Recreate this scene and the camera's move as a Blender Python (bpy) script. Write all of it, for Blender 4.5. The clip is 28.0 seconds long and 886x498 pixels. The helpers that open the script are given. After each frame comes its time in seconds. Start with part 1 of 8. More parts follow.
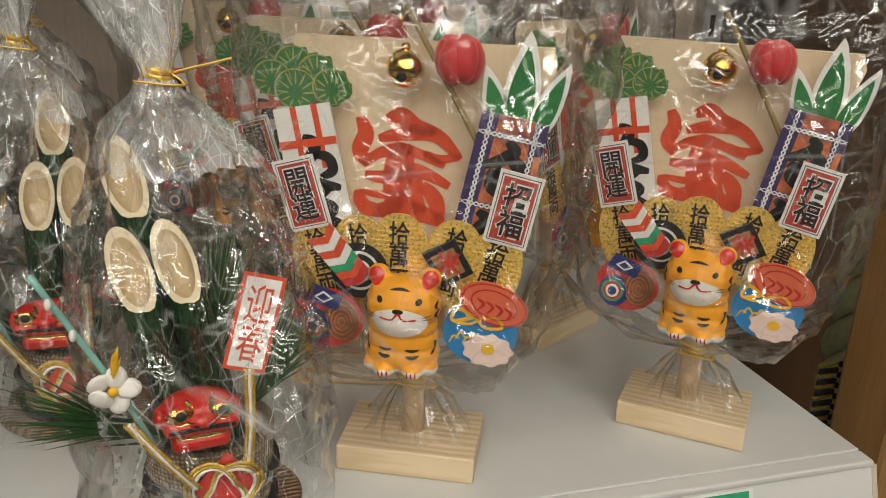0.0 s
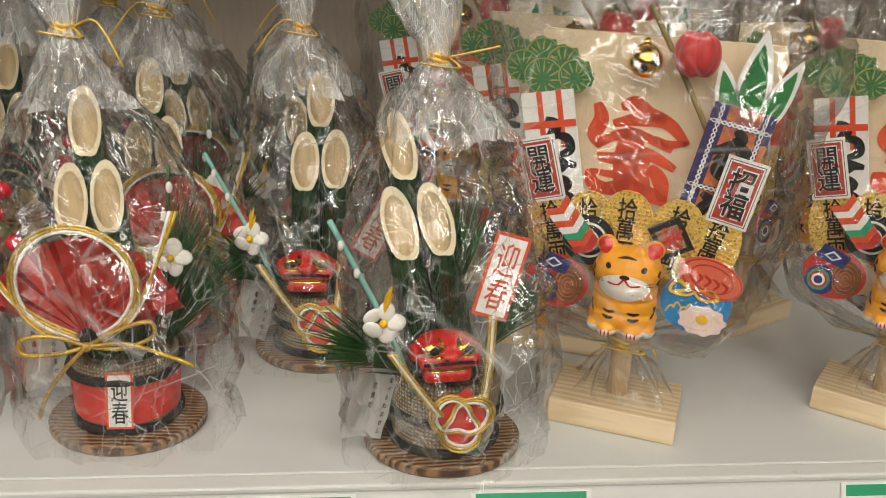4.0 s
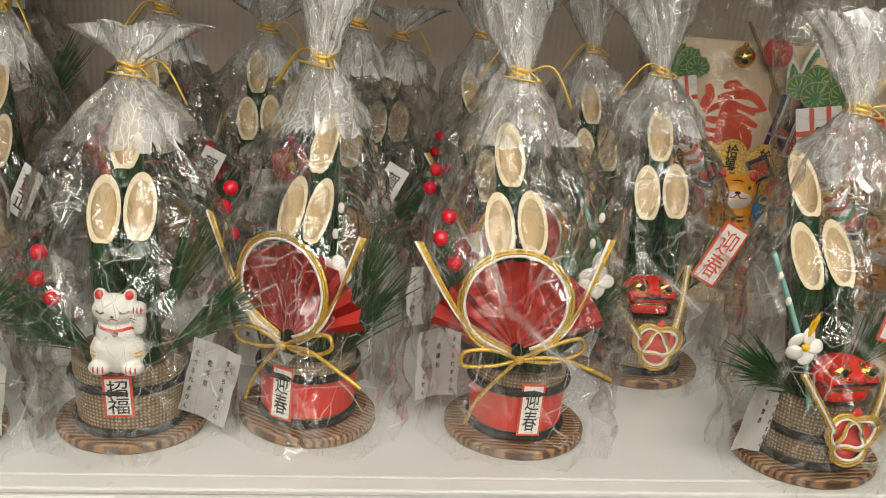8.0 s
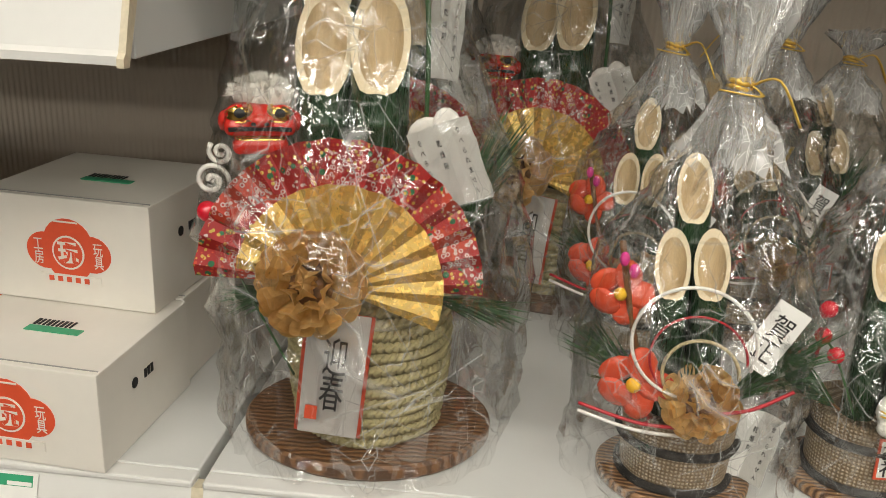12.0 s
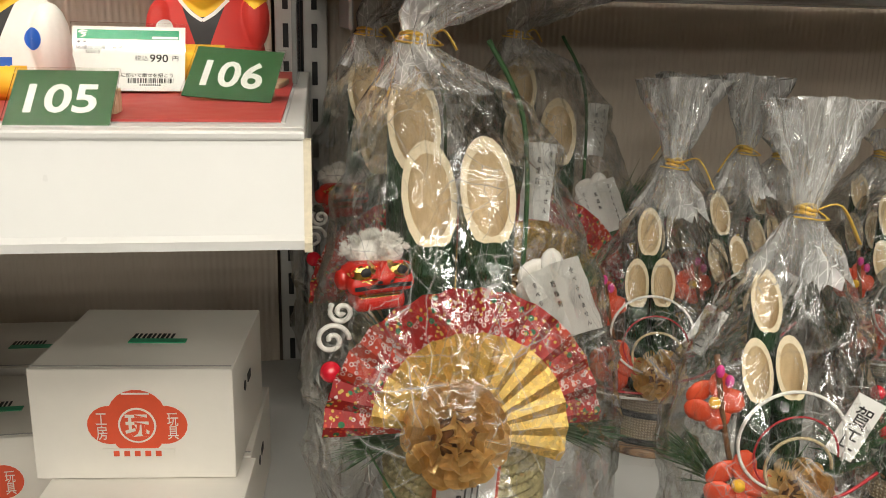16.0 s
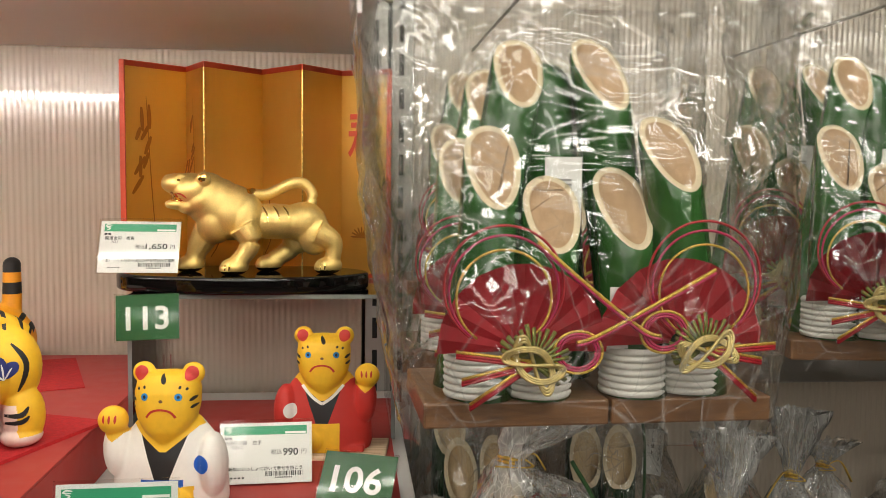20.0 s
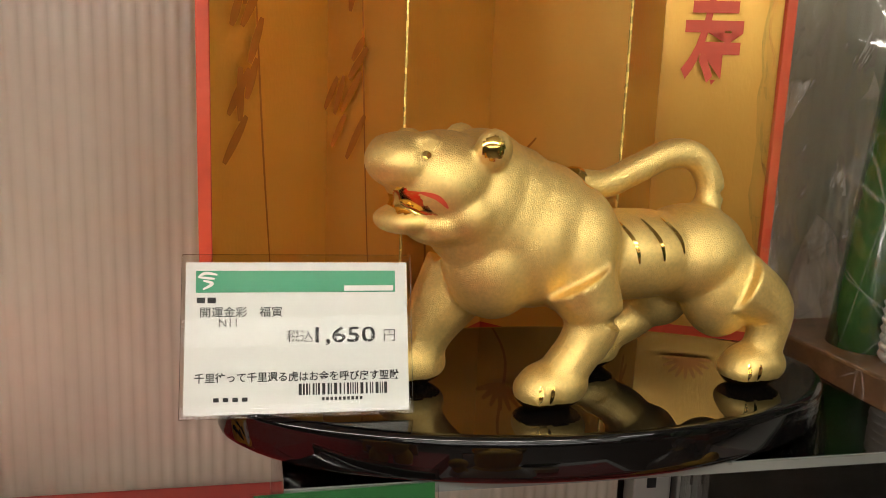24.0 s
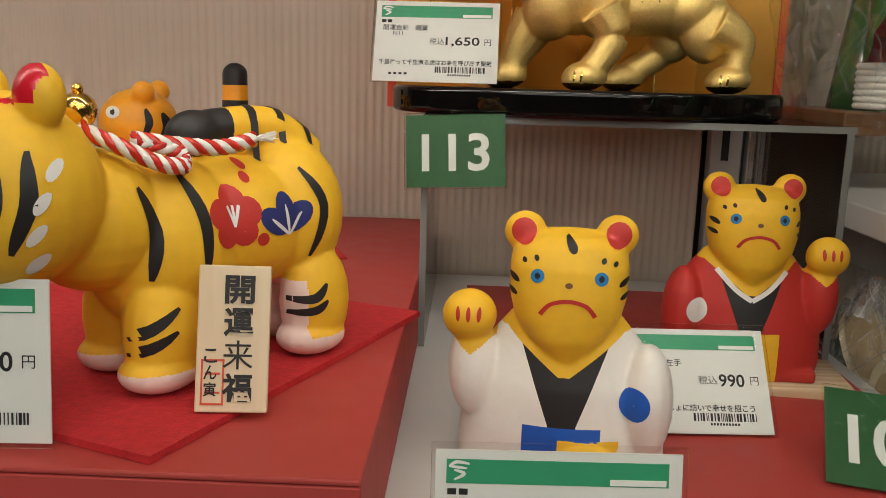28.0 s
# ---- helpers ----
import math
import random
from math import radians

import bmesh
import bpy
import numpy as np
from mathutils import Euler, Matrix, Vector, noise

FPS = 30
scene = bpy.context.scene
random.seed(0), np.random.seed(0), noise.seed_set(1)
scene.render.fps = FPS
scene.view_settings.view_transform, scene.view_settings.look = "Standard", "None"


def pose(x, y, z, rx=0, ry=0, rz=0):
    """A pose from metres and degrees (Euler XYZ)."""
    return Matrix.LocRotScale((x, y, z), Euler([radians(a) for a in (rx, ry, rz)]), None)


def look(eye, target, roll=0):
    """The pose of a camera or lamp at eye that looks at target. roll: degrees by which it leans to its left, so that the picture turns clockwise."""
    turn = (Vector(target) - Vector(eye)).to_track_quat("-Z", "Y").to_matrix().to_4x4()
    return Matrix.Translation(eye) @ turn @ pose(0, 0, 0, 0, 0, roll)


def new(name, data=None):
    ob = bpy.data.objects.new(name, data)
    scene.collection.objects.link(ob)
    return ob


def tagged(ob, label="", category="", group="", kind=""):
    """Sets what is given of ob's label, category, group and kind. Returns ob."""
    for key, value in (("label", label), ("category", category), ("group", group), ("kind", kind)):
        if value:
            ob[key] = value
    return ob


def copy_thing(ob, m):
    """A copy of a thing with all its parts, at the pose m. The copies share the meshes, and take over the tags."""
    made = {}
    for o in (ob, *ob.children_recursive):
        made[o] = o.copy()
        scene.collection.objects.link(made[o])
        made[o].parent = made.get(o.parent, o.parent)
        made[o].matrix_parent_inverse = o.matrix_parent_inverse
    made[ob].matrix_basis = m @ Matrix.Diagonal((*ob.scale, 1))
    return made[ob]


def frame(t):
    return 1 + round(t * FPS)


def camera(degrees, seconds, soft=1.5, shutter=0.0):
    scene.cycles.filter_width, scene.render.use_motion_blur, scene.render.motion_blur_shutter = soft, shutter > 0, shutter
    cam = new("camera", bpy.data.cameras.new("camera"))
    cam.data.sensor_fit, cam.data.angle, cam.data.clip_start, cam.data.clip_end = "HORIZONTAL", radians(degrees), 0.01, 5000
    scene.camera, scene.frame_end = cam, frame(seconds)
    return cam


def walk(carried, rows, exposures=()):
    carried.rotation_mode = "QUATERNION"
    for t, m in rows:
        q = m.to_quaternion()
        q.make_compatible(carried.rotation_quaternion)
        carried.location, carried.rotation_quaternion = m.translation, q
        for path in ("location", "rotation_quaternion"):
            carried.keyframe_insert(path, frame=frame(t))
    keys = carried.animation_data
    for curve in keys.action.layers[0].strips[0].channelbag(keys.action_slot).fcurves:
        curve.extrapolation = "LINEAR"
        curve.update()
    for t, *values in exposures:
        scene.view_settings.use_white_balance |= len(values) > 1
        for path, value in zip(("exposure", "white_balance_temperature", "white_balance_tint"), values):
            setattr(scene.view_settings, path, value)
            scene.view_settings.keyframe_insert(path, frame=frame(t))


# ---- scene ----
cam = camera(53.99, 28.0, soft=0.9)
PATH = [
    (0, -0.0669, 0.0132, 0.2450, -17.70, -19.06, 2.56),
    (0.5, -0.0691, 0.0076, 0.2460, -17.56, -18.78, 2.90),
    (1, -0.0690, 0.0069, 0.2464, -17.09, -18.67, 3.06),
    (1.5, -0.0715, 0.0055, 0.2454, -16.41, -18.55, 3.12),
    (2, -0.0727, 0.0006, 0.2470, -15.00, -18.58, 3.13),
    (2.5, -0.0877, -0.0152, 0.2478, -12.65, -18.98, 2.80),
    (3, -0.1011, -0.0246, 0.2428, -9.93, -19.27, 2.55),
    (3.5, -0.1077, -0.0275, 0.2437, -8.29, -19.40, 2.71),
    (5.5, -0.1547, -0.0324, 0.2506, -6.01, -19.99, 4.09),
    (6, -0.1741, -0.0373, 0.2559, -5.43, -20.37, 4.26),
    (6.5, -0.2072, -0.0413, 0.2549, -5.25, -20.17, 4.41),
    (7, -0.2426, -0.0434, 0.2537, -5.11, -19.48, 4.49),
    (7.5, -0.2794, -0.0465, 0.2572, -5.95, -19.24, 4.73),
    (8, -0.3195, -0.0452, 0.2514, -6.66, -18.55, 4.42),
    (8.5, -0.3542, -0.0446, 0.2543, -6.83, -18.70, 3.99),
    (9, -0.3974, -0.0421, 0.2550, -7.57, -18.84, 4.06),
    (9.5, -0.4309, -0.0470, 0.2487, -7.19, -18.37, 3.49),
    (10, -0.4620, -0.0451, 0.2464, -6.66, -18.40, 3.42),
    (10.5, -0.4830, -0.0377, 0.2533, -5.04, -18.39, 3.26),
    (11, -0.5233, -0.0384, 0.2528, -2.59, -18.66, 3.03),
    (11.5, -0.5698, -0.0403, 0.2571, 0.96, -18.98, 2.81),
    (12, -0.6184, -0.0310, 0.2579, 5.18, -19.39, 2.79),
    (12.5, -0.6426, 0.0044, 0.2640, 9.79, -19.03, 2.66),
    (13, -0.6608, 0.0556, 0.2702, 12.28, -18.68, 2.56),
    (13.5, -0.6640, 0.0959, 0.2585, 12.25, -18.06, 2.87),
    (15.5, -0.7472, 0.0085, 0.2859, -6.44, -16.10, 0.76),
    (16, -0.7718, -0.0337, 0.2928, -8.51, -14.59, 1.30),
    (16.5, -0.7885, -0.0598, 0.3379, -9.09, -11.96, 0.86),
    (17, -0.7878, -0.0569, 0.3932, -9.01, -8.85, 0.96),
    (17.5, -0.7889, -0.0556, 0.4258, -8.94, -5.87, 0.90),
    (18, -0.7931, -0.0802, 0.4501, -8.62, -3.98, 0.31),
    (18.5, -0.7907, -0.1001, 0.4491, -8.39, -2.89, 0.28),
    (19, -0.7961, -0.0969, 0.4444, -8.29, -2.62, 0.32),
    (19.5, -0.7953, -0.0955, 0.4441, -7.39, -3.13, 0.52),
    (20, -0.8152, -0.0939, 0.4428, -5.96, -4.25, 0.71),
    (20.5, -0.8685, -0.0401, 0.4324, -4.92, -5.27, 1.23),
    (21, -0.9192, 0.1068, 0.4252, -6.21, -7.58, 1.99),
    (21.5, -0.9629, 0.2628, 0.4536, -9.75, -8.84, 2.64),
    (22, -0.9757, 0.3362, 0.4668, -13.65, -11.36, 3.57),
    (22.5, -0.9849, 0.3705, 0.4666, -16.67, -12.31, 3.86),
    (24.5, -0.9834, 0.3075, 0.4596, -11.10, -10.98, 1.94),
    (25, -0.9888, 0.2578, 0.4446, -9.93, -10.64, 2.02),
    (25.5, -0.9853, 0.2247, 0.4287, -7.93, -10.56, 2.29),
    (26, -0.9572, 0.2067, 0.4084, -4.90, -11.28, 2.22),
    (26.5, -0.9350, 0.1973, 0.3933, -2.96, -12.32, 2.37),
    (27, -0.9211, 0.1943, 0.3846, -0.52, -12.90, 2.38),
    (27.5, -0.9169, 0.1753, 0.3819, 0.86, -12.47, 2.07),
    (28, -0.9530, 0.1491, 0.3799, 1.75, -11.45, 1.58),
]
walk(cam, [(t, pose(x, y, z, 0, 0, yaw) @ pose(0, 0, 0, 90 + pitch) @ pose(0, 0, 0, 0, 0, roll)) for t, x, y, z, yaw, pitch, roll in PATH],
     exposures=[(0, -0.4), (3, -0.2), (6, -0.2), (8, 0.0), (10, -0.02), (13, -0.1), (16, -0.05), (18, -0.4), (20, -0.53), (22, -0.63), (25, -0.74), (26, -0.6), (28, -1.02)])
scene.cycles.transparent_max_bounces = 40

# ---- world and lamps: a shop interior under rows of ceiling lamps ----
world = bpy.data.worlds.new("shop")
scene.world = world
world.use_nodes = True
world.node_tree.nodes["Background"].inputs[0].default_value = (1.0, 0.93, 0.84, 1)
world.node_tree.nodes["Background"].inputs[1].default_value = 0.12
FLOOR, CEIL = -1.0, 1.55
WARM = (1.0, 0.96, 0.86)


def area_lamp(x, y, z, sx, sy, watts, target=None, colour=WARM):
    data = bpy.data.lights.new("ceiling_lamp_light", "AREA")
    data.shape, data.size, data.size_y, data.energy, data.color = "RECTANGLE", sx, sy, watts, colour
    ob = new("ceiling_lamp_light", data)
    ob.matrix_world = look((x, y, z), target or (x, y, z - 1))
    return ob


LAMPS = [(-1.40, -0.75), (-1.05, -0.35), (-0.80, -1.05), (-0.55, -0.55), (-0.25, -0.95), (-0.05, -0.35), (0.25, -0.75), (0.60, -0.45)]
for lx, ly in LAMPS:
    area_lamp(lx, ly, CEIL - 0.03, 0.26, 0.26, 6.5, (lx * 0.6 - 0.25, 0.5, 0.15))
STRIPS = [(-0.4, -1.05, 10.0), (-0.4, -1.7, 20.0), (-0.4, -2.5, 36.0), (-0.4, -5.0, 90.0), (-0.4, -8.0, 120.0)]
for lx, ly, watts in STRIPS:
    area_lamp(lx, ly, CEIL - 0.05, 3.8 if ly > -3 else 6.0, 0.20, watts, (lx, ly + 0.8, 0.2))
# strip light added under the top left shelf front to brighten panel and screen
area_lamp(-1.26, 0.352, 0.5505, 0.88, 0.010, 2.8, (-1.26, 0.66, 0.38), (1.0, 0.93, 0.82))


# ---- materials ----
def mat(name, colour, rough=0.5, metal=0.0, var=0.12, vscale=40.0, bump=0.0, bscale=200.0, stretch=(1, 1, 1), colour2=None, spec=0.5, coat=0.0, sheen=0.0, wave=None):
    """A surface with colour varying at two scales and fine relief; sizes are in metres."""
    m = bpy.data.materials.new(name)
    m.use_nodes = True
    nt = m.node_tree
    n, l = nt.nodes, nt.links
    b = n["Principled BSDF"]
    b.inputs["Roughness"].default_value, b.inputs["Metallic"].default_value = rough, metal
    b.inputs["Specular IOR Level"].default_value = spec
    b.inputs["Coat Weight"].default_value = coat
    b.inputs["Sheen Weight"].default_value = sheen
    tc, mp = n.new("ShaderNodeTexCoord"), n.new("ShaderNodeMapping")
    mp.inputs["Scale"].default_value = stretch
    l.new(tc.outputs["Object"], mp.inputs["Vector"])
    c = np.array(colour)
    c2 = np.array(colour2) if colour2 else c * (1 - var * 1.6)
    big, small = n.new("ShaderNodeTexNoise"), n.new("ShaderNodeTexNoise")
    big.inputs["Scale"].default_value, small.inputs["Scale"].default_value = vscale, vscale * 7.3
    big.inputs["Detail"].default_value = 5
    small.inputs["Detail"].default_value = 3
    for t in (big, small):
        l.new(mp.outputs["Vector"], t.inputs["Vector"])
    add = n.new("ShaderNodeMath")
    add.operation = "MULTIPLY_ADD"
    add.inputs[1].default_value = 0.45
    l.new(small.outputs["Fac"], add.inputs[0])
    scaled = n.new("ShaderNodeMath")
    scaled.operation = "MULTIPLY"
    scaled.inputs[1].default_value = 0.6
    source = big.outputs["Fac"]
    if wave:
        w = n.new("ShaderNodeTexWave")
        w.inputs["Scale"].default_value, w.inputs["Distortion"].default_value = wave
        w.inputs["Detail"].default_value, w.inputs["Detail Scale"].default_value = 3, 1.6
        w.bands_direction = "Y"
        l.new(mp.outputs["Vector"], w.inputs["Vector"])
        source = w.outputs["Fac"]
    l.new(source, scaled.inputs[0])
    l.new(scaled.outputs[0], add.inputs[2])
    ramp = n.new("ShaderNodeValToRGB")
    ramp.color_ramp.elements[0].position, ramp.color_ramp.elements[1].position = 0.3, 0.72
    ramp.color_ramp.elements[0].color = (*[float(v) for v in c2], 1)
    ramp.color_ramp.elements[1].color = (*[float(v) for v in c], 1)
    l.new(add.outputs[0], ramp.inputs["Fac"])
    l.new(ramp.outputs["Color"], b.inputs["Base Color"])
    rr = n.new("ShaderNodeMapRange")
    rr.inputs["To Min"].default_value, rr.inputs["To Max"].default_value = max(0.02, rough * 0.8), min(1, rough * 1.2)
    l.new(small.outputs["Fac"], rr.inputs["Value"])
    l.new(rr.outputs["Result"], b.inputs["Roughness"])
    if bump:
        bt, bp = n.new("ShaderNodeTexNoise"), n.new("ShaderNodeBump")
        bt.inputs["Scale"].default_value, bt.inputs["Detail"].default_value = bscale, 4
        l.new(mp.outputs["Vector"], bt.inputs["Vector"])
        bp.inputs["Strength"].default_value, bp.inputs["Distance"].default_value = bump, 0.0006
        l.new((w.outputs["Fac"] if wave else bt.outputs["Fac"]), bp.inputs["Height"])
        l.new(bp.outputs["Normal"], b.inputs["Normal"])
    return m


def woven(name, colour, dark, pitch):
    """Burlap or cord cloth: crossing threads of the given pitch."""
    m = mat(name, colour, 0.9, var=0.3, vscale=60)
    nt = m.node_tree
    n, l = nt.nodes, nt.links
    b = n["Principled BSDF"]
    tc = n.new("ShaderNodeTexCoord")
    mp = n.new("ShaderNodeMapping")
    mp.inputs["Scale"].default_value = (0.18, 0.037, 1)
    l.new(tc.outputs["UV"], mp.inputs["Vector"])
    ws = []
    for axis in "XY":
        w = n.new("ShaderNodeTexWave")
        w.bands_direction = axis
        w.inputs["Scale"].default_value = 0.314 / pitch
        w.inputs["Distortion"].default_value = 1.1
        w.inputs["Detail Scale"].default_value = 3.0
        l.new(mp.outputs["Vector"], w.inputs["Vector"])
        ws.append(w)
    mx = n.new("ShaderNodeMath")
    mx.operation = "MULTIPLY"
    l.new(ws[0].outputs["Fac"], mx.inputs[0])
    l.new(ws[1].outputs["Fac"], mx.inputs[1])
    old = b.inputs["Base Color"].links[0].from_socket
    mix = n.new("ShaderNodeMix")
    mix.data_type = "RGBA"
    l.new(mx.outputs[0], mix.inputs["Factor"])
    mix.inputs["A"].default_value = (*dark, 1)
    l.new(old, mix.inputs["B"])
    l.new(mix.outputs["Result"], b.inputs["Base Color"])
    bp = n.new("ShaderNodeBump")
    bp.inputs["Strength"].default_value, bp.inputs["Distance"].default_value = 0.9, 0.0006
    l.new(mx.outputs[0], bp.inputs["Height"])
    l.new(bp.outputs["Normal"], b.inputs["Normal"])
    return m


def film_material(name, haze=0.02, gloss=0.05, cell=38.0, tilt=0.5, fine_tilt=0.22, crease_glint=0.4, shine=2.0, upright=0.34, relief=0.9, streak_glint=0.3):
    """Clear crinkled cellophane: flat facets that tilt at random between sharp folds, see-through, with hard glints.
    Haze and extra glints along the folds are painted in as diffuse white.
    """
    m = bpy.data.materials.new(name)
    m.use_nodes = True
    nt = m.node_tree
    n, l = nt.nodes, nt.links
    n.remove(n["Principled BSDF"])
    out = n["Material Output"]
    tr, gl, df = n.new("ShaderNodeBsdfTransparent"), n.new("ShaderNodeBsdfGlossy"), n.new("ShaderNodeBsdfDiffuse")
    tr.inputs["Color"].default_value = (0.985, 0.985, 0.98, 1)
    gl.inputs["Roughness"].default_value = gloss
    df.inputs["Color"].default_value = (0.9, 0.9, 0.88, 1)
    tc, geo, mp = n.new("ShaderNodeTexCoord"), n.new("ShaderNodeNewGeometry"), n.new("ShaderNodeMapping")
    mp.inputs["Scale"].default_value = (1, 1, upright)
    l.new(tc.outputs["Object"], mp.inputs["Vector"])
    wob = n.new("ShaderNodeTexNoise")
    wob.inputs["Scale"].default_value, wob.inputs["Detail"].default_value = 26, 2
    l.new(mp.outputs["Vector"], wob.inputs["Vector"])
    warp = n.new("ShaderNodeVectorMath")
    warp.operation = "MULTIPLY_ADD"
    warp.inputs[1].default_value = (0.016, 0.016, 0.016)
    l.new(wob.outputs["Color"], warp.inputs[0])
    l.new(mp.outputs["Vector"], warp.inputs[2])
    total = geo.outputs["Normal"]
    edges = []
    for scale, amount in ((cell, tilt), (cell * 2.9, fine_tilt)):
        for feature in ("F1", "DISTANCE_TO_EDGE"):
            vo = n.new("ShaderNodeTexVoronoi")
            vo.feature = feature
            vo.inputs["Scale"].default_value = scale
            l.new(warp.outputs[0], vo.inputs["Vector"])
            if feature == "F1":
                half, add = n.new("ShaderNodeVectorMath"), n.new("ShaderNodeVectorMath")
                half.operation, add.operation = "SUBTRACT", "MULTIPLY_ADD"
                half.inputs[1].default_value = (0.5, 0.5, 0.5)
                add.inputs[1].default_value = (amount * 2, amount * 2, amount * 2.4)
                l.new(vo.outputs["Color"], half.inputs[0])
                l.new(half.outputs[0], add.inputs[0])
                l.new(total, add.inputs[2])
                total = add.outputs[0]
            else:
                edges.append(vo.outputs["Distance"])
    unit = n.new("ShaderNodeVectorMath")
    unit.operation = "NORMALIZE"
    l.new(total, unit.inputs[0])
    bp, bt = n.new("ShaderNodeBump"), n.new("ShaderNodeTexNoise")
    bt.inputs["Scale"].default_value, bt.inputs["Detail"].default_value, bt.inputs["Distortion"].default_value = 38, 3, 1.2
    l.new(mp.outputs["Vector"], bt.inputs["Vector"])
    bp.inputs["Strength"].default_value, bp.inputs["Distance"].default_value = relief, 0.0048
    l.new(bt.outputs["Fac"], bp.inputs["Height"])
    l.new(unit.outputs[0], bp.inputs["Normal"])
    l.new(bp.outputs["Normal"], gl.inputs["Normal"])
    fr = n.new("ShaderNodeFresnel")
    fr.inputs["IOR"].default_value = 1.5
    l.new(bp.outputs["Normal"], fr.inputs["Normal"])
    gain, cap = n.new("ShaderNodeMath"), n.new("ShaderNodeMath")
    gain.operation, cap.operation = "MULTIPLY", "MINIMUM"
    gain.inputs[1].default_value, cap.inputs[1].default_value = shine, 0.5
    l.new(fr.outputs["Fac"], gain.inputs[0])
    l.new(gain.outputs[0], cap.inputs[0])
    patch = n.new("ShaderNodeTexNoise")
    patch.inputs["Scale"].default_value, patch.inputs["Detail"].default_value = 30, 4
    l.new(mp.outputs["Vector"], patch.inputs["Vector"])
    haz, some = n.new("ShaderNodeMapRange"), n.new("ShaderNodeMapRange")
    haz.inputs["From Min"].default_value, haz.inputs["From Max"].default_value = 0.4, 0.75
    haz.inputs["To Min"].default_value, haz.inputs["To Max"].default_value = haze * 0.3, haze * 1.7
    some.inputs["From Min"].default_value, some.inputs["From Max"].default_value = 0.38, 0.54
    l.new(patch.outputs["Fac"], haz.inputs["Value"])
    l.new(patch.outputs["Fac"], some.inputs["Value"])
    # Glints along the facet edges, painted as thin diffuse white lines.
    lines = []
    for source, width, peak in ((edges[0], 0.010, 1.0), (edges[1], 0.022, 0.6)):
        cr = n.new("ShaderNodeMapRange")
        cr.inputs["From Min"].default_value, cr.inputs["From Max"].default_value = 0.0, width
        cr.inputs["To Min"].default_value, cr.inputs["To Max"].default_value = crease_glint * peak, 0.0
        l.new(source, cr.inputs["Value"])
        lines.append(cr.outputs["Result"])
    # Long straight glints, painted the same way in three directions.
    for turn, dense in ((14, 1.0), (-38, 0.7), (63, 0.5)):
        fold, long_lines, thin = n.new("ShaderNodeMapping"), n.new("ShaderNodeTexVoronoi"), n.new("ShaderNodeMapRange")
        fold.vector_type = "TEXTURE"
        fold.inputs["Rotation"].default_value = (radians(turn * 0.3), radians(turn), radians(turn * 0.5))
        fold.inputs["Scale"].default_value = (1, 1, 9)
        l.new(tc.outputs["Object"], fold.inputs["Vector"])
        long_lines.feature = "DISTANCE_TO_EDGE"
        long_lines.inputs["Scale"].default_value = cell * dense * 1.6
        l.new(fold.outputs["Vector"], long_lines.inputs["Vector"])
        thin.inputs["From Min"].default_value, thin.inputs["From Max"].default_value = 0.0, 0.012
        thin.inputs["To Min"].default_value, thin.inputs["To Max"].default_value = streak_glint, 0.0
        l.new(long_lines.outputs["Distance"], thin.inputs["Value"])
        top = n.new("ShaderNodeMath")
        top.operation = "MAXIMUM"
        l.new(lines[1], top.inputs[0])
        l.new(thin.outputs["Result"], top.inputs[1])
        lines[1] = top.outputs[0]
    both, crease = n.new("ShaderNodeMath"), n.new("ShaderNodeMath")
    both.operation, crease.operation = "MAXIMUM", "MULTIPLY_ADD"
    l.new(lines[0], both.inputs[0])
    l.new(lines[1], both.inputs[1])
    l.new(both.outputs[0], crease.inputs[0])
    l.new(some.outputs["Result"], crease.inputs[1])
    l.new(haz.outputs["Result"], crease.inputs[2])
    m1, m2 = n.new("ShaderNodeMixShader"), n.new("ShaderNodeMixShader")
    l.new(crease.outputs[0], m1.inputs["Fac"])
    l.new(tr.outputs[0], m1.inputs[1])
    l.new(df.outputs[0], m1.inputs[2])
    l.new(cap.outputs[0], m2.inputs["Fac"])
    l.new(m1.outputs[0], m2.inputs[1])
    l.new(gl.outputs[0], m2.inputs[2])
    l.new(m2.outputs[0], out.inputs["Surface"])
    return m


SHELF = mat("grey_laminate", (0.60, 0.60, 0.575), 0.35, var=0.04, vscale=6, bump=0.05)
WHITE = mat("white_steel", (0.58, 0.595, 0.585), 0.35, var=0.03, vscale=9)
RAIL = mat("white_plastic", (0.66, 0.65, 0.62), 0.3, var=0.03, vscale=12)
CREAMEDGE = mat("yellowed_plastic", (0.66, 0.58, 0.42), 0.45, var=0.2, vscale=60)
UPR = mat("grey_upright", (0.50, 0.49, 0.46), 0.4, 0.2, var=0.06, vscale=15)
STEEL = mat("grey_steel", (0.34, 0.33, 0.31), 0.4, 0.3, var=0.1, vscale=15)
BLACK = mat("black_slot", (0.012, 0.012, 0.012), 0.7)
PANEL = mat("ribbed_plastic", (0.60, 0.515, 0.42), 0.20, var=0.10, vscale=4, stretch=(1, 1, 0.3), spec=0.8, coat=1.0)
CEILM = mat("ceiling_board", (0.80, 0.79, 0.76), 0.9, var=0.05, vscale=3)
WALLM = mat("shop_wall", (0.17, 0.14, 0.11), 0.8, var=0.3, vscale=2)
FLOORM = mat("shop_floor", (0.16, 0.115, 0.08), 0.4, var=0.2, vscale=3)
PINE = mat("pine_wood", (0.72, 0.57, 0.38), 0.55, colour2=(0.60, 0.45, 0.27), stretch=(1, 8, 8), vscale=9, bump=0.15, bscale=60, wave=(8, 5))
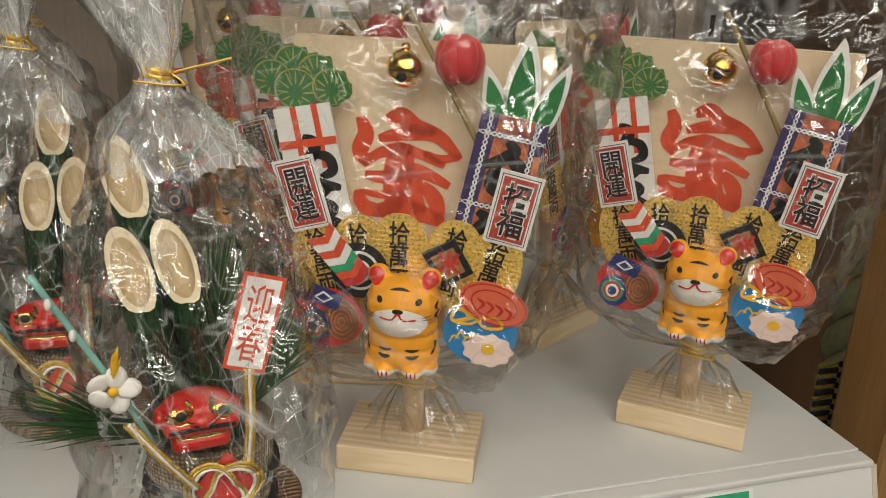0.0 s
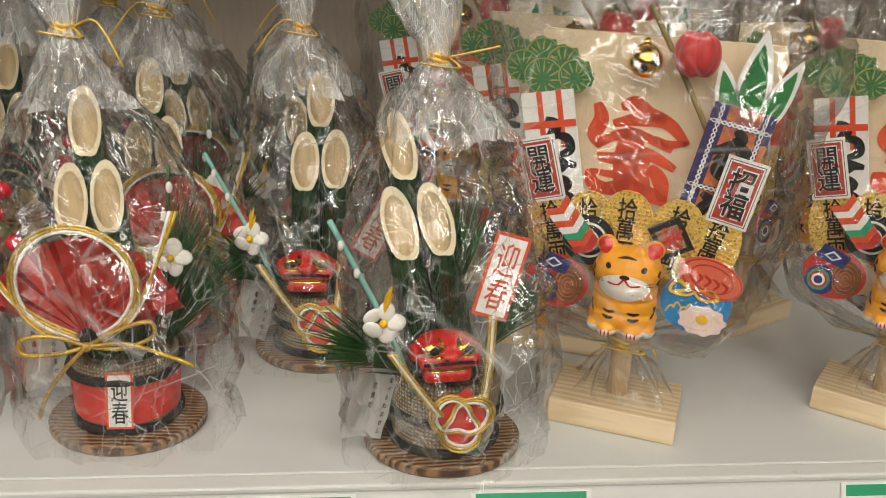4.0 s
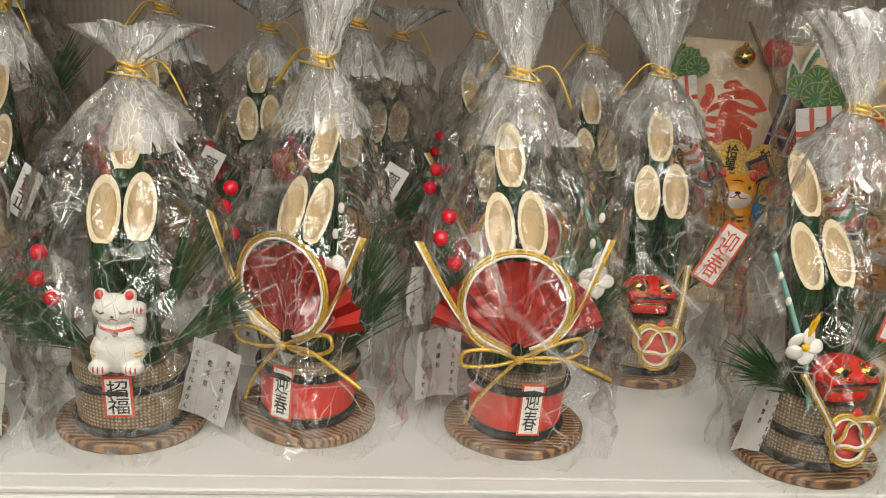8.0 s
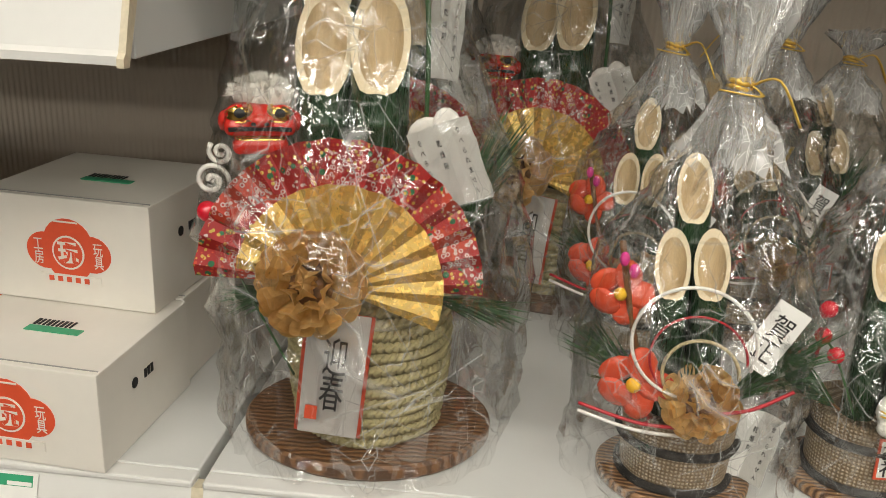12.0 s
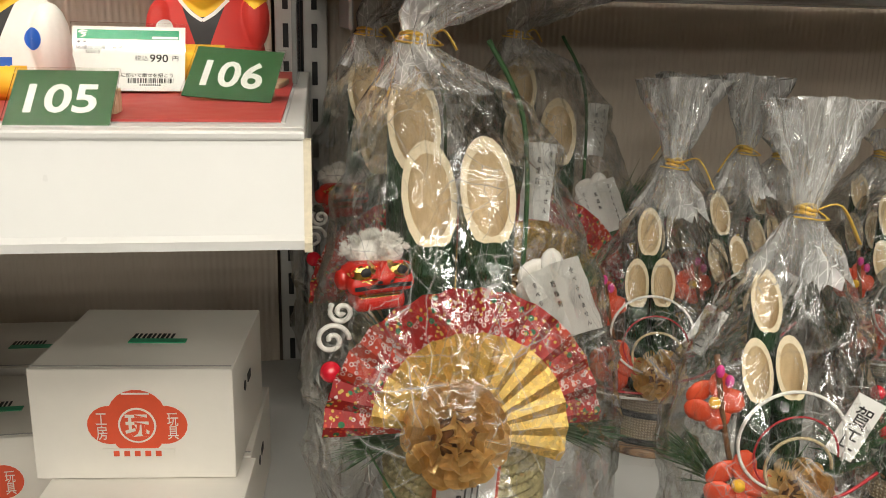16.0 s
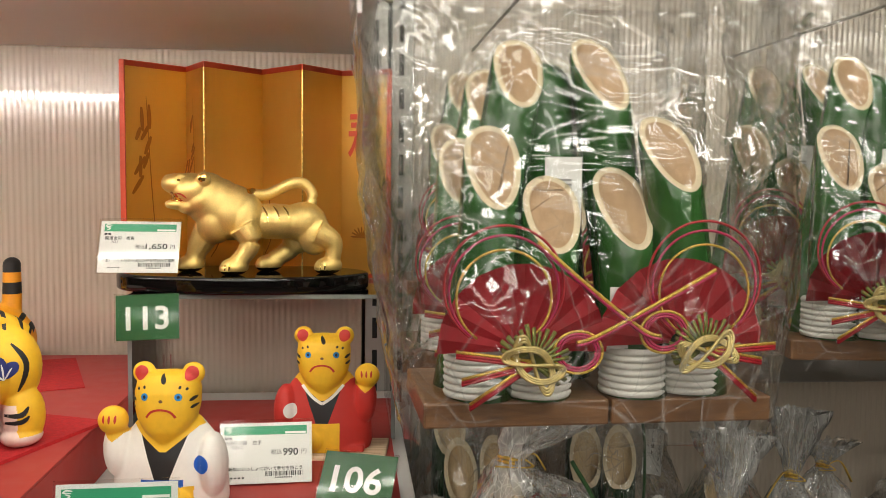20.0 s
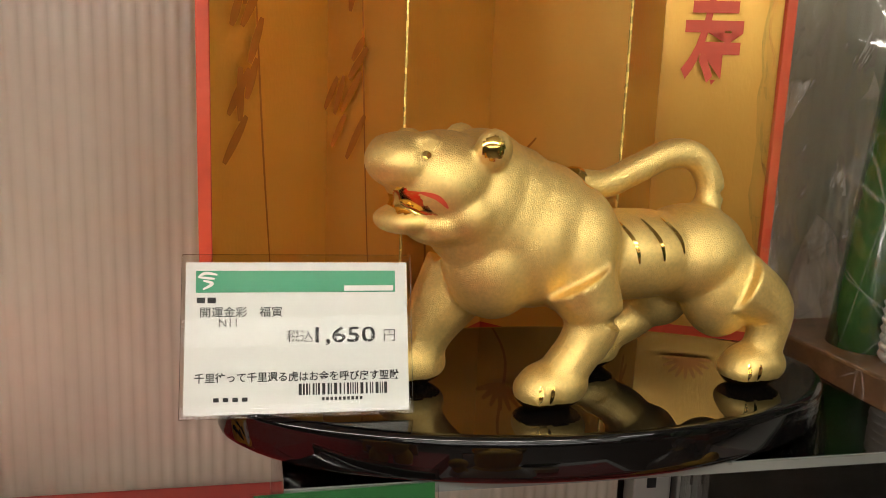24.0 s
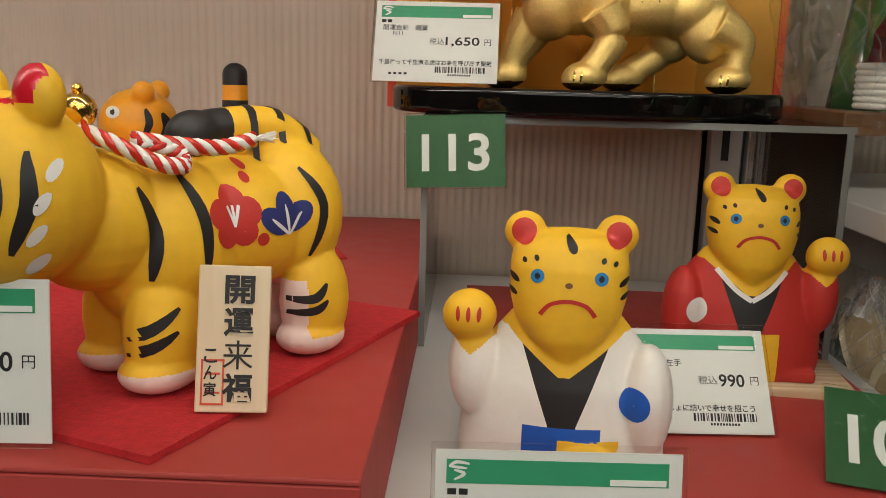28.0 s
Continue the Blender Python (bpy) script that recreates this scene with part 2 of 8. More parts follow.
PINEUP = mat("pine_board", (0.74, 0.60, 0.42), 0.55, colour2=(0.66, 0.51, 0.33), stretch=(14, 14, 1), vscale=6, bump=0.06, bscale=40)
BURNT = mat("burnt_wood", (0.32, 0.175, 0.080), 0.5, colour2=(0.075, 0.036, 0.016), stretch=(0.6, 1, 1), vscale=30, bump=0.8, wave=(105, 3.0))
BURNT2 = mat("dark_burnt_wood", (0.19, 0.090, 0.036), 0.45, colour2=(0.075, 0.033, 0.013), vscale=30, bump=0.5, wave=(80, 4))
TRAY = mat("brown_wood", (0.26, 0.125, 0.05), 0.4, colour2=(0.10, 0.045, 0.018), stretch=(1, 6, 6), vscale=14, bump=0.2, bscale=50, coat=0.3)
BURLAP = woven("burlap", (0.68, 0.55, 0.39), (0.20, 0.14, 0.08), 0.0021)
STRAW = mat("straw_rope", (0.48, 0.41, 0.20), 0.85, var=0.35, vscale=120, bump=0.6, bscale=500)
BAND = mat("black_band", (0.018, 0.016, 0.014), 0.85, var=0.3, vscale=300, bump=0.7, bscale=700)
BAMBOO = mat("dark_bamboo", (0.020, 0.062, 0.022), 0.28, colour2=(0.008, 0.026, 0.012), stretch=(4, 4, 0.6), vscale=40, coat=0.5)
BAMBOO2 = mat("green_bamboo", (0.035, 0.130, 0.024), 0.25, colour2=(0.016, 0.072, 0.014), stretch=(4, 4, 0.5), vscale=30, coat=0.5)
CUT = mat("cut_bamboo", (0.74, 0.62, 0.41), 0.5, var=0.08, vscale=60, stretch=(3, 3, 0.6))
CUTIN = mat("bamboo_hollow", (0.64, 0.48, 0.27), 0.55, var=0.15, vscale=50, stretch=(5, 5, 0.6))
NEEDLE = mat("pine_needle", (0.040, 0.115, 0.030), 0.5, colour2=(0.014, 0.045, 0.014), vscale=70)
LEAF = mat("green_leaf", (0.05, 0.14, 0.04), 0.5, colour2=(0.02, 0.06, 0.02), vscale=60)
REDP = mat("red_paper", (0.72, 0.060, 0.042), 0.55, var=0.12, vscale=40, bump=0.15, bscale=900)
REDCLOTH = mat("dark_red_cloth", (0.40, 0.008, 0.016), 0.7, var=0.2, vscale=60, bump=0.2, bscale=900)
REDBOX = mat("red_card", (0.44, 0.050, 0.042), 0.55, var=0.06, vscale=12, bump=0.05, bscale=300)
FELT = mat("red_felt", (0.60, 0.020, 0.025), 0.95, var=0.25, vscale=300, bump=0.8, bscale=900)
REDPAINT = mat("red_lacquer", (0.62, 0.025, 0.015), 0.25, var=0.1, vscale=60, coat=0.5)
BERRY = mat("red_berry", (0.65, 0.012, 0.03), 0.2, var=0.1, vscale=90, coat=0.6)
GOLD = mat("gold_foil", (0.92, 0.62, 0.14), 0.34, 0.6, var=0.15, vscale=50, bump=0.25, bscale=160)
GOLDCORD = mat("gold_cord", (0.93, 0.62, 0.12), 0.28, 0.65, var=0.3, vscale=300, bump=0.8, bscale=1200)
GOLDBODY = mat("satin_gold", (1.0, 0.73, 0.25), 0.42, 0.82, var=0.14, vscale=900, bump=0.45, bscale=2600)
GOLDSHINY = mat("polished_gold", (0.90, 0.60, 0.16), 0.12, 1.0, var=0.05, vscale=80)
CONE = mat("gilded_cone", (0.95, 0.72, 0.34), 0.30, 0.5, colour2=(0.66, 0.42, 0.16), vscale=60, bump=0.3, bscale=300)
WHITEC = mat("white_cord", (0.82, 0.80, 0.74), 0.6, var=0.1, vscale=300, bump=0.4, bscale=900)
PINKC = mat("pink_cord", (0.48, 0.02, 0.09), 0.4, var=0.2, vscale=300, bump=0.4, bscale=900)
REDC = mat("red_cord", (0.45, 0.02, 0.03), 0.4, var=0.2, vscale=300, bump=0.4, bscale=900)
GREENC = mat("green_tinsel", (0.05, 0.13, 0.035), 0.35, 0.3, colour2=(0.42, 0.34, 0.08), vscale=500)
CLAY = mat("white_clay", (0.80, 0.77, 0.71), 0.6, var=0.05, vscale=60, bump=0.15, bscale=150)
YELLOW = mat("yellow_paint", (0.86, 0.50, 0.022), 0.62, var=0.10, vscale=40, bump=0.4, bscale=130)
ORANGE = mat("orange_paint", (0.88, 0.37, 0.015), 0.45, var=0.1, vscale=50)
BRED = mat("brick_red_paint", (0.52, 0.030, 0.022), 0.6, var=0.08, vscale=40, bump=0.3, bscale=130)
INK = mat("black_ink", (0.012, 0.011, 0.011), 0.55, var=0.1)
BLUE = mat("blue_paint", (0.010, 0.10, 0.48), 0.5, var=0.1)
SKYB = mat("light_blue_paint", (0.02, 0.22, 0.52), 0.5, var=0.1)
PINKW = mat("pink_white_paint", (0.80, 0.62, 0.55), 0.6, var=0.08, vscale=60)
FANGOLD = mat("gold_paper", (1.0, 0.71, 0.19), 0.27, 0.42, var=0.12, vscale=40, bump=0.25, bscale=200)
COIN = mat("coin_gold", (1.0, 0.71, 0.19), 0.28, 0.45, var=0.15, vscale=90, bump=0.5, bscale=500)
FRAMERED = mat("card_red", (0.44, 0.055, 0.035), 0.5, var=0.08)
CLOTHRED = mat("red_tissue", (0.60, 0.035, 0.035), 0.6, var=0.2, vscale=160, bump=0.4, bscale=260, sheen=0.3)
BROWNP = mat("brown_print", (0.36, 0.20, 0.08), 0.45, colour2=(0.24, 0.12, 0.04), vscale=160)
CORAL = mat("coral_print", (0.70, 0.15, 0.075), 0.45, var=0.08)
VIOLETP = mat("dark_violet_print", (0.045, 0.03, 0.11), 0.5, var=0.1)
PINK = mat("pink_petal", (0.75, 0.05, 0.30), 0.5, var=0.2, vscale=100)
PAPER = mat("white_paper", (0.78, 0.77, 0.73), 0.6, var=0.04, vscale=30)
CARDG = mat("green_print", (0.035, 0.33, 0.16), 0.4, var=0.05, vscale=20)
CARDD = mat("dark_green_print", (0.014, 0.095, 0.022), 0.35, var=0.05, vscale=20)
# Card green with glare put into the colour; no card uses it.
CARDM = mat("glare_pale_green_print", (0.30, 0.60, 0.47), 0.3, var=0.05, vscale=20)
ORED = mat("orange_red_print", (0.70, 0.085, 0.03), 0.5, var=0.08)
LACQ = mat("black_lacquer", (0.004, 0.0035, 0.0035), 0.035, var=0.1)
GREENP = mat("green_print_card", (0.03, 0.22, 0.06), 0.5, var=0.2, vscale=80)
GREENL = mat("light_green_petal", (0.05, 0.20, 0.06), 0.5, var=0.2, vscale=80)
OLIVE = mat("olive_line", (0.34, 0.33, 0.10), 0.5)
NAVY = mat("navy_print", (0.02, 0.03, 0.16), 0.5)
ORP = mat("orange_print", (0.72, 0.20, 0.04), 0.5, colour2=(0.07, 0.02, 0.07), vscale=85)
BOXW = mat("white_carton", (0.74, 0.70, 0.63), 0.6, var=0.04, vscale=14)
FILM = film_material("cellophane", 0.009, 0.06, 34.0, 0.34, 0.16, 0.16, 2.3, relief=0.4, streak_glint=0.34)
BUNCH = film_material("gathered_cellophane", 0.46, 0.08, 80.0, 0.5, 0.3, 0.9, 3.6, 0.12, relief=0.6)
FILM2 = film_material("polypropylene_film", 0.008, 0.04, 30.0, 0.22, 0.10, 0.05, 1.35, 0.45, relief=0.14, streak_glint=0.17)
HEART = mat("bamboo_heart", (0.52, 0.35, 0.20), 0.6, colour2=(0.42, 0.27, 0.15), stretch=(30, 30, 2), vscale=12)


# ---- mesh helpers ----
from mathutils.bvhtree import BVHTree

TAU = math.tau


def link_mesh(name, bm, material, parent=None, label="", smooth=True):
    me = bpy.data.meshes.new(name)
    bm.to_mesh(me)
    bm.free()
    for m in (material if isinstance(material, (list, tuple)) else [material]):
        me.materials.append(m)
    if smooth:
        me.polygons.foreach_set("use_smooth", [True] * len(me.polygons))
    ob = new(name, me)
    if parent:
        ob.parent = parent
    if label:
        ob["label"] = label
    return ob


def part(name, bm, material, parent, label="", smooth=True):
    return link_mesh(name, bm, material, parent, label, smooth)


def thing(name, label, category, group="", kind="", m=None):
    ob = new(name)
    ob.empty_display_size = 0.02
    if m is not None:
        ob.matrix_world = m
    return tagged(ob, label, category, group, kind)


def box(bm, c, s, rz=0.0, bevel=0.0, m=None):
    r = bmesh.ops.create_cube(bm, size=1.0)
    vs = r["verts"]
    mm = Matrix.Translation(c) @ Matrix.Rotation(radians(rz), 4, "Z") @ Matrix.Diagonal((*s, 1))
    bmesh.ops.transform(bm, matrix=(m @ mm if m is not None else mm), verts=vs)
    if bevel:
        es = list({e for v in vs for e in v.link_edges})
        bmesh.ops.bevel(bm, geom=es, offset=bevel, segments=2, affect="EDGES", profile=0.5)
    return bm


def boxed(c, s, rz=0.0, bevel=0.0):
    return box(bmesh.new(), c, s, rz, bevel)


def grid(rows, closed=False, bm=None, mi=0, cap=False):
    """A surface through rows of points; closed joins each row's end to its start."""
    bm = bm or bmesh.new()
    vv = [[bm.verts.new(p) for p in r] for r in rows]
    n = len(rows[0])
    uv = bm.loops.layers.uv.verify()
    for i in range(len(vv) - 1):
        for j in range(n if closed else n - 1):
            k = (j + 1) % n
            f = bm.faces.new((vv[i][j], vv[i][k], vv[i + 1][k], vv[i + 1][j]))
            f.material_index = mi
            for lo, (a, b) in zip(f.loops, ((i, j), (i, j + 1), (i + 1, j + 1), (i + 1, j))):
                lo[uv].uv = (b / n, a / (len(vv) - 1))
    if cap:
        for r in (vv[0][::-1], vv[-1]):
            bm.faces.new(r).material_index = mi
    return bm


def lathe(profile, n=24, bm=None, sx=1.0, sy=1.0, c=(0, 0, 0), mi=0):
    rows = [[(c[0] + r * sx * math.cos(TAU * j / n), c[1] + r * sy * math.sin(TAU * j / n), c[2] + z) for j in range(n)] for r, z in profile]
    return grid(rows, True, bm, mi)


def tube(pts, r, n=6, bm=None, mi=0, flat=1.0):
    """A cord along points."""
    bm = bm or bmesh.new()
    pts = [Vector(p) for p in pts]
    rows = []
    up = Vector((0.13, 0.2, 0.97))
    for i, p in enumerate(pts):
        d = (pts[min(i + 1, len(pts) - 1)] - pts[max(i - 1, 0)]).normalized()
        a = d.cross(up)
        if a.length < 0.05:
            a = d.cross(Vector((1, 0, 0)))
        a.normalize()
        b = d.cross(a)
        rr = r[i] if isinstance(r, (list, tuple)) else r
        rows.append([p + a * rr * math.cos(TAU * k / n) + b * rr * flat * math.sin(TAU * k / n) for k in range(n)])
    return grid(rows, True, bm, mi, cap=True)


def curve(pts, n=8):
    """A smooth run of points through pts."""
    pts = [Vector(p) for p in pts]
    out = []
    for i in range(len(pts) - 1):
        p0, p1, p2, p3 = pts[max(i - 1, 0)], pts[i], pts[i + 1], pts[min(i + 2, len(pts) - 1)]
        for k in range(n):
            t = k / n
            out.append(0.5 * (2 * p1 + (p2 - p0) * t + (2 * p0 - 5 * p1 + 4 * p2 - p3) * t * t + (3 * p1 - p0 - 3 * p2 + p3) * t ** 3))
    return out + [pts[-1]]


def ring_pts(c, r, a0, a1, n=28, sz=1.0, tilt=0.0):
    """Points of an arc standing upright, seen from the front (angles in degrees from the right, counterclockwise)."""
    return [(c[0] + r * math.cos(radians(a)), c[1] + tilt * r * math.sin(radians(a)), c[2] + r * sz * math.sin(radians(a))) for a in np.linspace(a0, a1, n)]


def ball(bm, c, r, mi=0, seg=14, m=None):
    s = bmesh.ops.create_uvsphere(bm, u_segments=seg, v_segments=max(6, seg * 2 // 3), radius=1)
    rr = r if isinstance(r, (tuple, list)) else (r, r, r)
    mm = Matrix.Translation(c) @ (m if m is not None else Matrix()) @ Matrix.Diagonal((*rr, 1))
    bmesh.ops.transform(bm, matrix=mm, verts=s["verts"])
    for f in {f for v in s["verts"] for f in v.link_faces}:
        f.material_index = mi
    return bm


def plate(bm, outline, t, mi=0, y=0.0):
    """A flat plate standing upright: an outline of (x, z), thickness t towards -y."""
    n = len(outline)
    a = [bm.verts.new((x, y, z)) for x, z in outline]
    b = [bm.verts.new((x, y - t, z)) for x, z in outline]
    fs = [bm.faces.new(a), bm.faces.new(b[::-1])]
    for i in range(n):
        fs.append(bm.faces.new((a[i], b[i], b[(i + 1) % n], a[(i + 1) % n])))
    for f in fs:
        f.material_index = mi
    bmesh.ops.recalc_face_normals(bm, faces=fs)
    return bm


def ellipse(cx, cz, rx, rz, n=24, rot=0.0):
    c, s = math.cos(radians(rot)), math.sin(radians(rot))
    return [(cx + rx * math.cos(TAU * i / n) * c - rz * math.sin(TAU * i / n) * s, cz + rx * math.cos(TAU * i / n) * s + rz * math.sin(TAU * i / n) * c) for i in range(n)]


def text_into(bm, body, size, c, mi, m=None, space=0.9, depth=0.0001, bold=0.0, fit=None):
    """Lettering, facing -y, centred on c, added to bm."""
    cu = bpy.data.curves.new("lettering", "FONT")
    cu.body, cu.size, cu.align_x, cu.align_y, cu.space_line = body, size, "CENTER", "CENTER", space
    cu.extrude, cu.offset, cu.resolution_u = depth, bold, 3
    ob = new("lettering", cu)
    bpy.context.view_layer.update()
    me = bpy.data.meshes.new_from_object(ob.evaluated_get(bpy.context.evaluated_depsgraph_get()))
    bpy.data.objects.remove(ob)
    bpy.data.curves.remove(cu)
    base = (m if m is not None else Matrix()) @ Matrix.Translation(c) @ Matrix.Rotation(radians(90), 4, "X")
    if fit:
        co = np.array([v.co[:] for v in me.vertices])
        lo, hi = co.min(0), co.max(0)
        base = base @ Matrix.Diagonal((fit[0] / (hi[0] - lo[0]), fit[1] / (hi[1] - lo[1]), 1, 1)) @ Matrix.Translation((-(lo[0] + hi[0]) / 2, -(lo[1] + hi[1]) / 2, 0))
    me.transform(base)
    k = len(bm.faces)
    bm.from_mesh(me)
    bm.faces.ensure_lookup_table()
    for f in bm.faces[k:]:
        f.material_index = mi
    bpy.data.meshes.remove(me)
    return bm


def fused(bm, voxel, rounds=4):
    """The union of overlapping closed shapes as one smooth skin."""
    me = bpy.data.meshes.new("clay")
    bm.to_mesh(me)
    bm.free()
    ob = new("clay", me)
    md = ob.modifiers.new("skin", "REMESH")
    md.mode, md.voxel_size, md.use_smooth_shade = "VOXEL", voxel, True
    sm = ob.modifiers.new("soft", "SMOOTH")
    sm.factor, sm.iterations = 0.5, rounds
    bpy.context.view_layer.update()
    out = bpy.data.meshes.new_from_object(ob.evaluated_get(bpy.context.evaluated_depsgraph_get()))
    bpy.data.objects.remove(ob)
    bpy.data.meshes.remove(me)
    res = bmesh.new()
    res.from_mesh(out)
    bpy.data.meshes.remove(out)
    return res


class Painter:
    """Thin coats of paint on a skin: each mark is drawn on a plane and pressed onto the surface."""

    def __init__(self, bm, origin, u, v, off=0.0003):
        self.bm, self.tree = bm, BVHTree.FromBMesh(bm)
        self.o, self.u, self.v, self.off = Vector(origin), Vector(u).normalized(), Vector(v).normalized(), off
        self.n = self.u.cross(self.v).normalized()

    def _put(self, a, b):
        p = self.o + self.u * a + self.v * b
        hit, normal, _, _ = self.tree.ray_cast(p + self.n * 0.3, -self.n)
        return hit + normal * self.off if hit else None

    def mesh(self, rows, mi, closed=False):
        vs = [[self._put(a, b) for a, b in r] for r in rows]
        vv = [[self.bm.verts.new(p) if p else None for p in r] for r in vs]
        n = len(rows[0])
        for i in range(len(vv) - 1):
            for j in range(n if closed else n - 1):
                q = (vv[i][j], vv[i][(j + 1) % n], vv[i + 1][(j + 1) % n], vv[i + 1][j])
                if all(q) and len(set(q)) == 4:
                    f = self.bm.faces.new(q)
                    f.material_index, f.smooth = mi, True

    def spot(self, a, b, ra, rb, mi, rot=0.0, n=16):
        rows = []
        for k in (0.02, 0.4, 0.75, 1.0):
            rows.append(ellipse(a, b, ra * k, rb * k, n, rot))
        self.mesh(rows, mi, True)

    def stroke(self, pts, w, mi, taper=True):
        c = [(p.x, p.y) for p in curve([(x, y, 0) for x, y in pts], 5)]
        rows = []
        for i, (x, y) in enumerate(c):
            x0, y0 = c[max(i - 1, 0)]
            x1, y1 = c[min(i + 1, len(c) - 1)]
            d = math.hypot(x1 - x0, y1 - y0) or 1
            s = i / (len(c) - 1)
            ww = w * (math.sin(math.pi * min(max(s, 0.04), 0.96)) ** 0.6 if taper else 1) / 2
            nx, ny = -(y1 - y0) / d * ww, (x1 - x0) / d * ww
            rows.append([(x + nx, y + ny), (x + nx * 0.33, y + ny * 0.33), (x - nx * 0.33, y - ny * 0.33), (x - nx, y - ny)])
        self.mesh(rows, mi)


def crumpled(rings, seed, amp=0.004, nt=44, nz=30, folds=11, sq=2.0):
    """A bag of thin film: rings of (z, half width, half depth, x shift, y shift, fold depth) from the bottom up."""
    rng = random.Random(seed)
    zs = [r[0] for r in rings]
    ph = [rng.uniform(0, TAU) for _ in range(6)]
    rows = []
    for i in range(nz + 1):
        s = i / nz
        z = zs[0] + (zs[-1] - zs[0]) * s
        q = [float(np.interp(z, zs, [r[k] for r in rings])) for k in range(1, 6)]
        row = []
        for j in range(nt):
            a = TAU * (j + rng.uniform(-0.25, 0.25)) / nt
            ca, sa = math.cos(a), math.sin(a)
            e = 2.0 / sq
            bx, by = math.copysign(abs(ca) ** e, ca), math.copysign(abs(sa) ** e, sa)
            fold = 1 + q[4] * (0.6 * math.sin(folds * a + ph[0] + z * 14) + 0.4 * math.sin((folds * 2 - 3) * a + ph[1]))
            v = Vector((q[0] * bx * fold + q[2], q[1] * by * fold + q[3], z + rng.uniform(-0.25, 0.25) * (zs[-1] - zs[0]) / nz))
            w = noise.noise_vector(v * 38 + Vector((seed * 3.1, 0, 0)))
            w2 = noise.noise_vector(v * 110 + Vector((seed * 1.7, 5, 0)))
            k = amp * min(1, (q[0] + q[1]) / 0.05)
            crease = abs(noise.noise(v * 55 + Vector((seed * 2.3, 1, 7)))) * 2.2 - 0.5
            row.append(v + w * k + w2 * k * 0.3 + Vector((bx, by, 0)) * crease * k * 0.6)
        rows.append(row)
    bm = grid(rows, True)
    bmesh.ops.triangulate(bm, faces=bm.faces[:], quad_method="ALTERNATE" if seed % 2 else "BEAUTY")
    return bm


def film_part(bm, parent, name="cellophane_bag", material=None, smooth=True, gathered=0.0):
    if gathered:
        for f in bm.faces:
            if f.calc_center_median().z > gathered:
                f.material_index = 1
    ob = part(name, bm, [material or FILM, BUNCH] if gathered else material or FILM, parent, "clear crinkled cellophane", smooth)
    ob.visible_shadow = False
    return ob


def twist_tie(z, r, parent, x=0.0, y=0.0, tail=(0.022, -0.008)):
    bm = bmesh.new()
    for dz in (-0.0012, 0.0012):
        tube([(x + r * math.cos(a), y + r * math.sin(a), z + dz + 0.0008 * math.sin(2 * a)) for a in np.linspace(0, TAU, 17)], 0.0011, 5, bm)
    tube(curve([(x + r, y - 0.001, z), (x + r + tail[0] * 0.5, y - 0.004, z + 0.003), (x + r + tail[0], y - 0.006, z + tail[1])], 5), 0.0016, 5, bm, flat=0.35)
    tube(curve([(x + r, y - 0.002, z), (x + r + 0.004, y - 0.006, z - 0.004), (x - r - 0.004, y - 0.008, z - 0.002)], 5), 0.0014, 5, bm, flat=0.35)
    return part("twist_tie", bm, GOLD, parent, "gold foil twist tie")


# ---- the setting ----
def structure(name, bm, material, label, category, smooth=False):
    return tagged(link_mesh(name, bm, material, None, "", smooth), label, category, kind="structure")


BACK = 0.715
structure("floor", boxed((-0.4, -4.6, FLOOR - 0.02), (8.0, 11.6, 0.04)), FLOORM, "brown shop floor in front of the shelves", "floor")
structure("ceiling", boxed((-0.4, -4.6, CEIL + 0.02), (8.0, 11.6, 0.04)), CEILM, "pale shop ceiling above the aisle", "ceiling")
structure("wall_back", boxed((-0.4, 0.80, 0.275), (8.0, 0.06, 2.55)), WALLM, "plain wall behind the shelving", "wall")
structure("wall_front", boxed((-0.4, -10.03, 0.275), (8.0, 0.06, 2.55)), WALLM, "plain wall far across the shop", "wall")
structure("wall_left", boxed((-4.43, -4.6, 0.275), (0.06, 11.6, 2.55)), WALLM, "plain side wall of the shop", "wall")
structure("wall_right", boxed((3.63, -4.6, 0.275), (0.06, 11.6, 2.55)), WALLM, "plain side wall of the shop", "wall")
for lx, ly in LAMPS:
    bm = boxed((lx, ly, CEIL - 0.012), (0.32, 0.32, 0.022), 0, 0.004)
    tagged(link_mesh("ceiling_downlight", bm, WHITE, None, "", False), "square white panel light on the ceiling", "ceiling lamp", "ceiling panel lights")


for lx, ly, watts in STRIPS:
    bm = boxed((lx, ly, CEIL - 0.022), (3.9 if ly > -3 else 6.1, 0.26, 0.036), 0, 0.004)
    tagged(link_mesh("strip_light", bm, WHITE, None, "", False), "long white strip light housing on the ceiling", "ceiling lamp", "ceiling strip lights")


def ribbed(x0, x1, z0, z1, pitch=0.0054):
    n = int((x1 - x0) / pitch)
    rows = []
    for z in (z0, z1):
        row = []
        for i in range(n):
            x = x0 + i * pitch
            row += [(x, BACK, z), (x + pitch * 0.25, BACK - 0.0005, z), (x + pitch * 0.5, BACK - 0.0011, z), (x + pitch * 0.75, BACK - 0.0005, z)]
        rows.append(row)
    return grid(rows)


structure("back_panel_right", ribbed(-0.7605, 0.40, -0.04, 0.90), PANEL, "translucent ribbed plastic back panel, brownish", "panel", True)
structure("back_panel_left", ribbed(-1.75, -0.8030, -0.04, 0.90), PANEL, "translucent ribbed plastic back panel, brownish", "panel", True)


